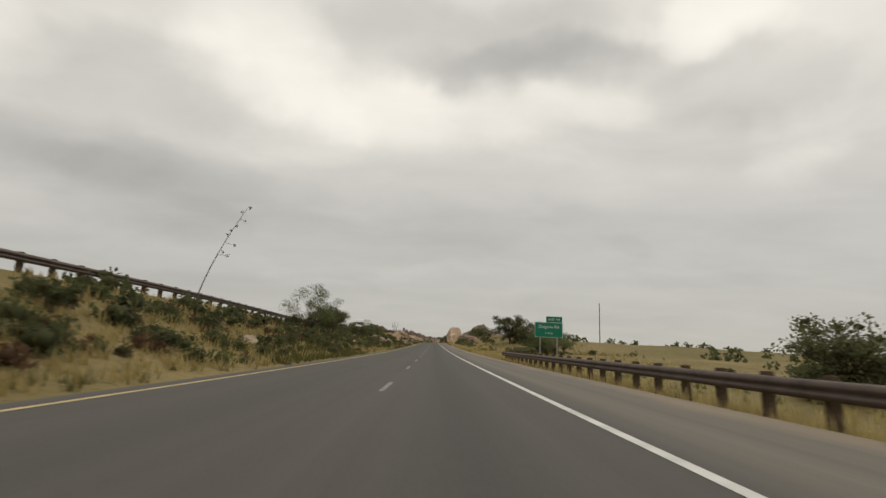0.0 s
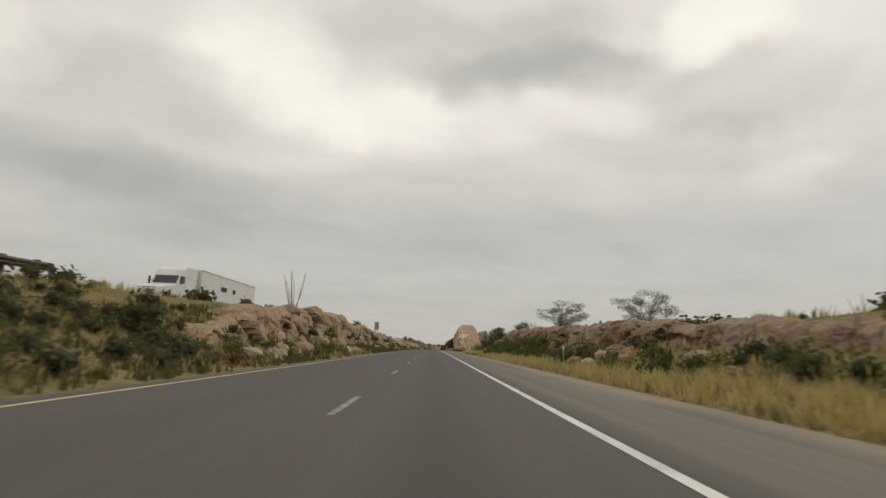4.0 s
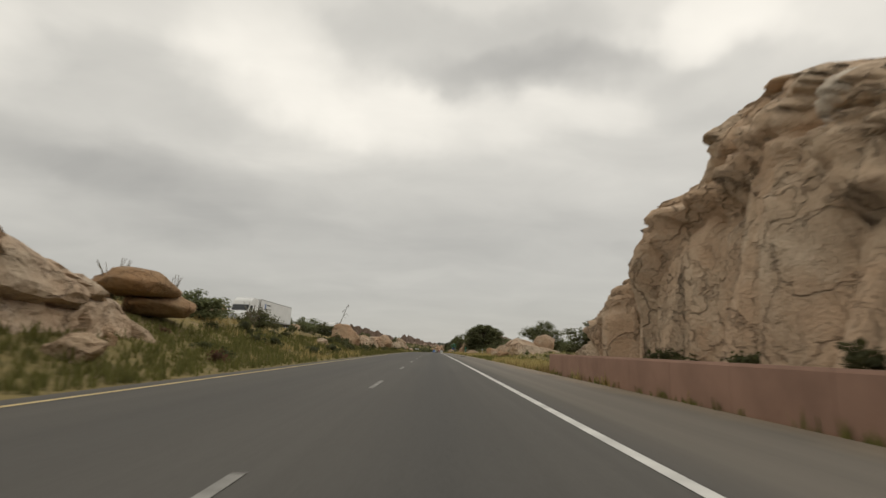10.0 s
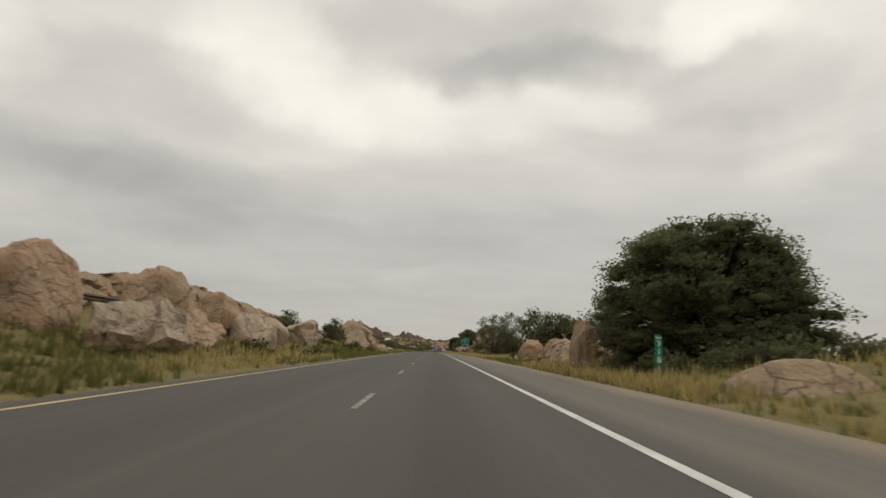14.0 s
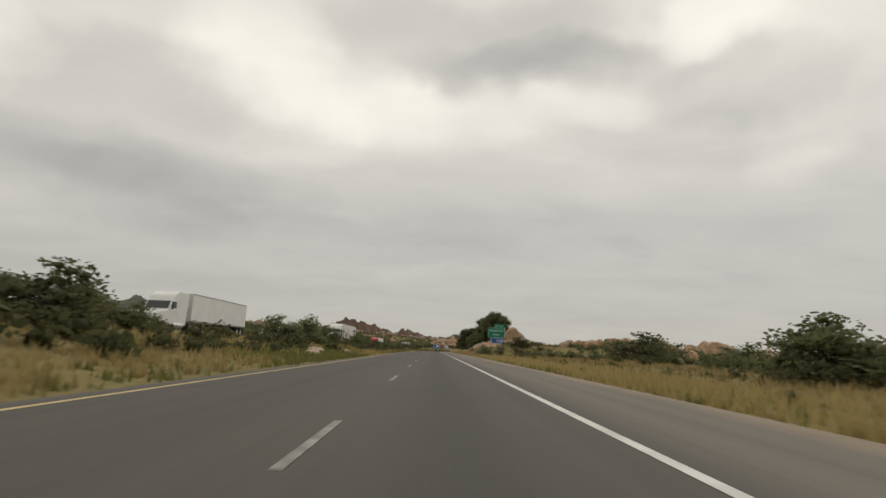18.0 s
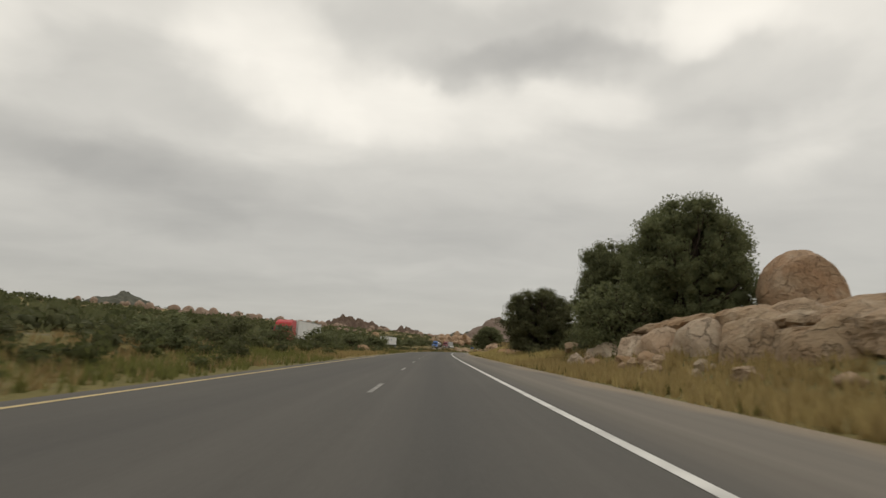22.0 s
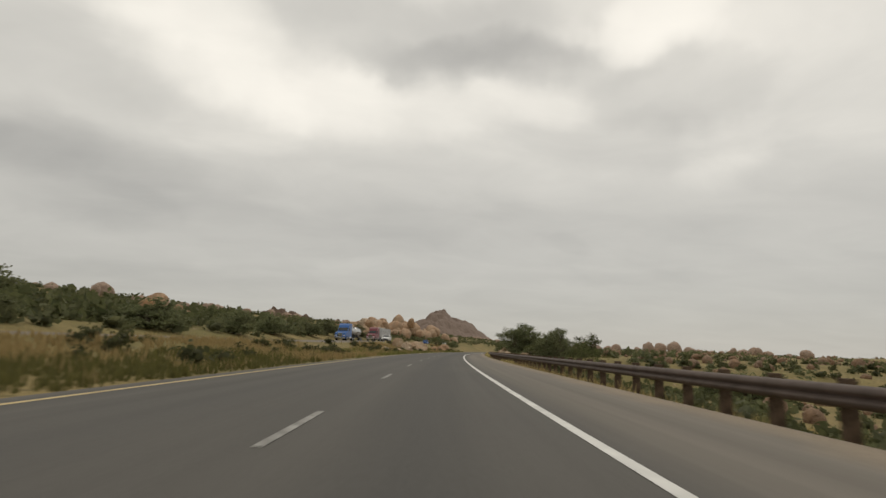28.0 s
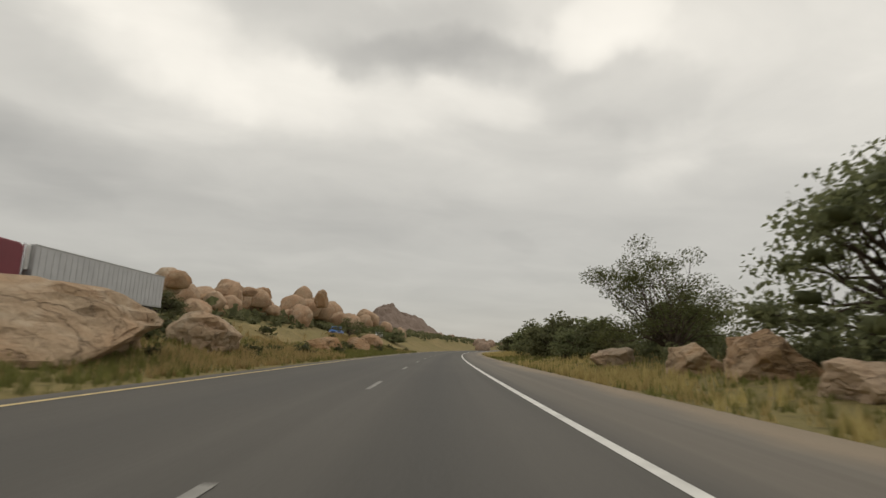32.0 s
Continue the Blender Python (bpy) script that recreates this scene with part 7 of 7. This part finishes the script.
semi(172, -24.3, TRUCK_WHITE, "box", TRUCK_WHITE, "white semi truck with a plain white box trailer", [(BLACK, -13, 2.7, 1.6, 0.5, 0), (BLACK, -16, 2.7, 0.8, 0.5, 0)])
semi(383.5, -25.2, TRUCK_WHITE, "box", TRUCK_WHITE, "white semi truck with a white refrigerated trailer", [(TRUCK_BLUE, -9, 3.1, 0.5, 0.9, 0), (BLACK, -9.5, 2.1, 1.2, 0.12, 20), (BLACK, -10.6, 3.4, 1.6, 0.16, 0)])
semi(442.5, -25.0, TRUCK_WHITE, "box", TRUCK_WHITE, "white semi truck with a white box trailer", [(BLACK, -15, 2.3, 2.4, 0.6, 0)])
semi(617, -26.2, TRUCK_WHITE, "box", TRUCK_WHITE, "white semi truck with a plain white box trailer")
semi(674, -19.9, TRUCK_WHITE, "box", TRUCK_WHITE, "white semi truck with a red and black striped trailer",
     [(TRUCK_RED, -12, 2.5, 4.5, 0.22, 28), (TRUCK_RED, -17.5, 1.75, 9.0, 0.14, 3), (BLACK, -17.5, 1.55, 9.4, 0.2, 3), (BLACK, -20.6, 3.05, 3.6, 0.5, 0), (BLACK, -20.8, 2.45, 3.2, 0.3, 0), (BLACK, -9.4, 1.9, 1.6, 0.9, 10)])
semi(774, -23.6, TRUCK_RED, "box", TRUCK_WHITE, "bright red semi truck with a plain white trailer")
semi(886, -26.4, TRUCK_WHITE, "box", TRUCK_WHITE, "white semi truck with a white box trailer", [(TRUCK_BLUE, -12, 2.9, 1.4, 0.5, 0)])
semi(1005, -26.6, TRUCK_BLUE, "tank", TANK_STEEL, "blue semi truck with a polished steel tanker trailer")
semi(1037.5, -26.9, TRUCK_MAROON, "ribbed", TRUCK_GREY, "maroon semi truck with a ribbed grey trailer")


def travel_trailer(s, u):
    """A fifth-wheel caravan behind a pickup."""
    root = vehicle_root("travel_trailer", s, u, "white fifth-wheel caravan with brown stripes and dark windows", "caravan")
    prof = [(-0.0, 1.75), (-0.15, 2.8), (-0.9, 3.65), (-10.2, 3.75), (-10.4, 3.55), (-10.4, 0.75), (-2.7, 0.75), (-2.3, 1.75)]
    body = part("body", extrude_profile(prof, -1.22, 1.22, bevel=0.05), TRUCK_WHITE, root)
    for x in (-1.225, 1.225):
        for y, z, w, h in ((-4.4, 2.6, 1.2, 0.7), (-7.8, 2.6, 1.6, 0.75), (-1.6, 2.75, 0.7, 0.4)):
            part("window", box((x, y, z), (0.03, w, h), 0.02), GLASS_DARK, body, "dark tinted window")
        part("door", box((x, -5.9, 2.0), (0.03, 0.7, 1.95), 0.02), TRUCK_GREY, body)
        part("stripe", box((x, -6.4, 1.55), (0.012, 7.4, 0.12)), POST_WOOD, body)
        part("stripe", bx(bmesh.new(), (0, 0, 0), (0.012, 3.0, 0.14), 0, Matrix.Translation((x, -1.9, 2.1)) @ Matrix.Rotation(radians(18), 4, "X")), POST_WOOD, body)
        part("awning", tube(bmesh.new(), (x * 1.04, -8.6, 3.55), (x * 1.04, -3.4, 3.55), 0.07, 0.07, 8), TRUCK_GREY, body)
    part("air_conditioner", box((0, -5.5, 3.88), (0.9, 1.0, 0.28), 0.06), TRUCK_WHITE, root)
    part("roof_vent", box((0, -8.4, 3.82), (0.4, 0.4, 0.14), 0.02), TRUCK_WHITE, root)
    wheels(root, CAR_WHEEL, (-1.0, 1.0), (-6.4, -7.3), 0.36)
    for x in (-0.8, 0.8):
        part("landing_leg", box((x, -2.9, 0.45), (0.1, 0.1, 0.95), 0.01), CHASSIS, root)
    for x in (-0.4, 0.4):
        part("tail_light", box((x * 2.6, -10.42, 1.4), (0.14, 0.03, 0.3), 0.01), TRUCK_RED, root)


def car(s, u, mat, label, kind="wagon"):
    root = vehicle_root("car", s, u, label, "car")
    if kind == "pickup":
        prof = [(-5.5, 0.5), (-5.5, 1.05), (-3.6, 1.08), (-3.5, 1.75), (-3.2, 1.85), (-2.0, 1.85), (-1.55, 1.2), (-0.2, 1.08), (-0.02, 0.85), (0.0, 0.45)]
    else:
        prof = [(-4.6, 0.45), (-4.65, 1.0), (-4.3, 1.55), (-3.9, 1.66), (-2.2, 1.66), (-1.3, 1.1), (-0.2, 0.92), (-0.02, 0.75), (0.0, 0.35)]
    end = -prof[0][0]
    part("body", extrude_profile(prof, -0.92, 0.92, bevel=0.07), mat, root)
    for x in (-0.925, 0.925):
        part("side_window", box((x, -2.6 if kind == "pickup" else -3.0, 1.4), (0.02, 1.1 if kind == "pickup" else 2.0, 0.36), 0.01), GLASS_DARK, root)
        part("headlight", box((x * 0.74, -0.06, 0.74), (0.34, 0.1, 0.16), 0.03), LAMP_GLASS, root)
        part("mirror", box((x * 1.1, -1.7, 1.12), (0.14, 0.1, 0.14), 0.03), BLACK, root)
    slope = (-1.775, 1.53, 40.0) if kind == "pickup" else (-1.75, 1.4, 58.0)
    part("windscreen", bx(bmesh.new(), (0, 0, 0), (1.6, 0.03, 0.75), 0.01, Matrix.Translation((0, slope[0], slope[1])) @ Matrix.Rotation(radians(slope[2]), 4, "X")), GLASS_DARK, root)
    part("bumper", box((0, 0.0, 0.48), (1.8, 0.16, 0.2), 0.05), BLACK, root)
    part("grille", box((0, -0.01, 0.72), (0.9, 0.06, 0.16), 0.02), BLACK, root)
    wheels(root, CAR_WHEEL, (-0.82, 0.82), (-0.9, -end + 0.95), 0.34)


travel_trailer(663.6, -27.3)
car(656, -27.3, TRUCK_WHITE, "white pickup drawing a caravan", "pickup")
car(1028, -20.8, TRUCK_WHITE, "white estate car on the opposite carriageway")
car(1120, -24.3, TRUCK_BLUE, "blue pickup on the opposite carriageway", "pickup")
car(1150, -20.8, TRUCK_WHITE, "white car on the opposite carriageway")
car(560, -24.3, TRUCK_WHITE, "white car on the opposite carriageway")


# ---- scraps on the shoulder ----
def tyre_scrap(s, u, length, spin):
    bm = bmesh.new()
    n = 8
    for i in range(n):
        a = i / (n - 1) - 0.5
        bx(bm, (a * length, 0.06 * math.sin(a * 5), 0.02 + 0.03 * abs(math.sin(a * 4))), (length / n * 1.2, 0.14 + 0.04 * math.cos(a * 9), 0.03), 0.006)
    ob = part("tyre_scrap", bm, RUBBER, m=Matrix.Translation(rd(s, u, 0.0)) @ pose(0, 0, 0, 0, 0, turn(s) + spin))
    tagged(ob, "torn strip of black tyre tread on the shoulder", "tyre scrap", "tyre scraps")


tyre_scrap(394, 4.3, 0.8, 15)
tyre_scrap(405, 4.0, 0.5, 70)
tyre_scrap(96, 4.2, 0.6, 40)
tyre_scrap(772, 3.6, 0.5, 100)
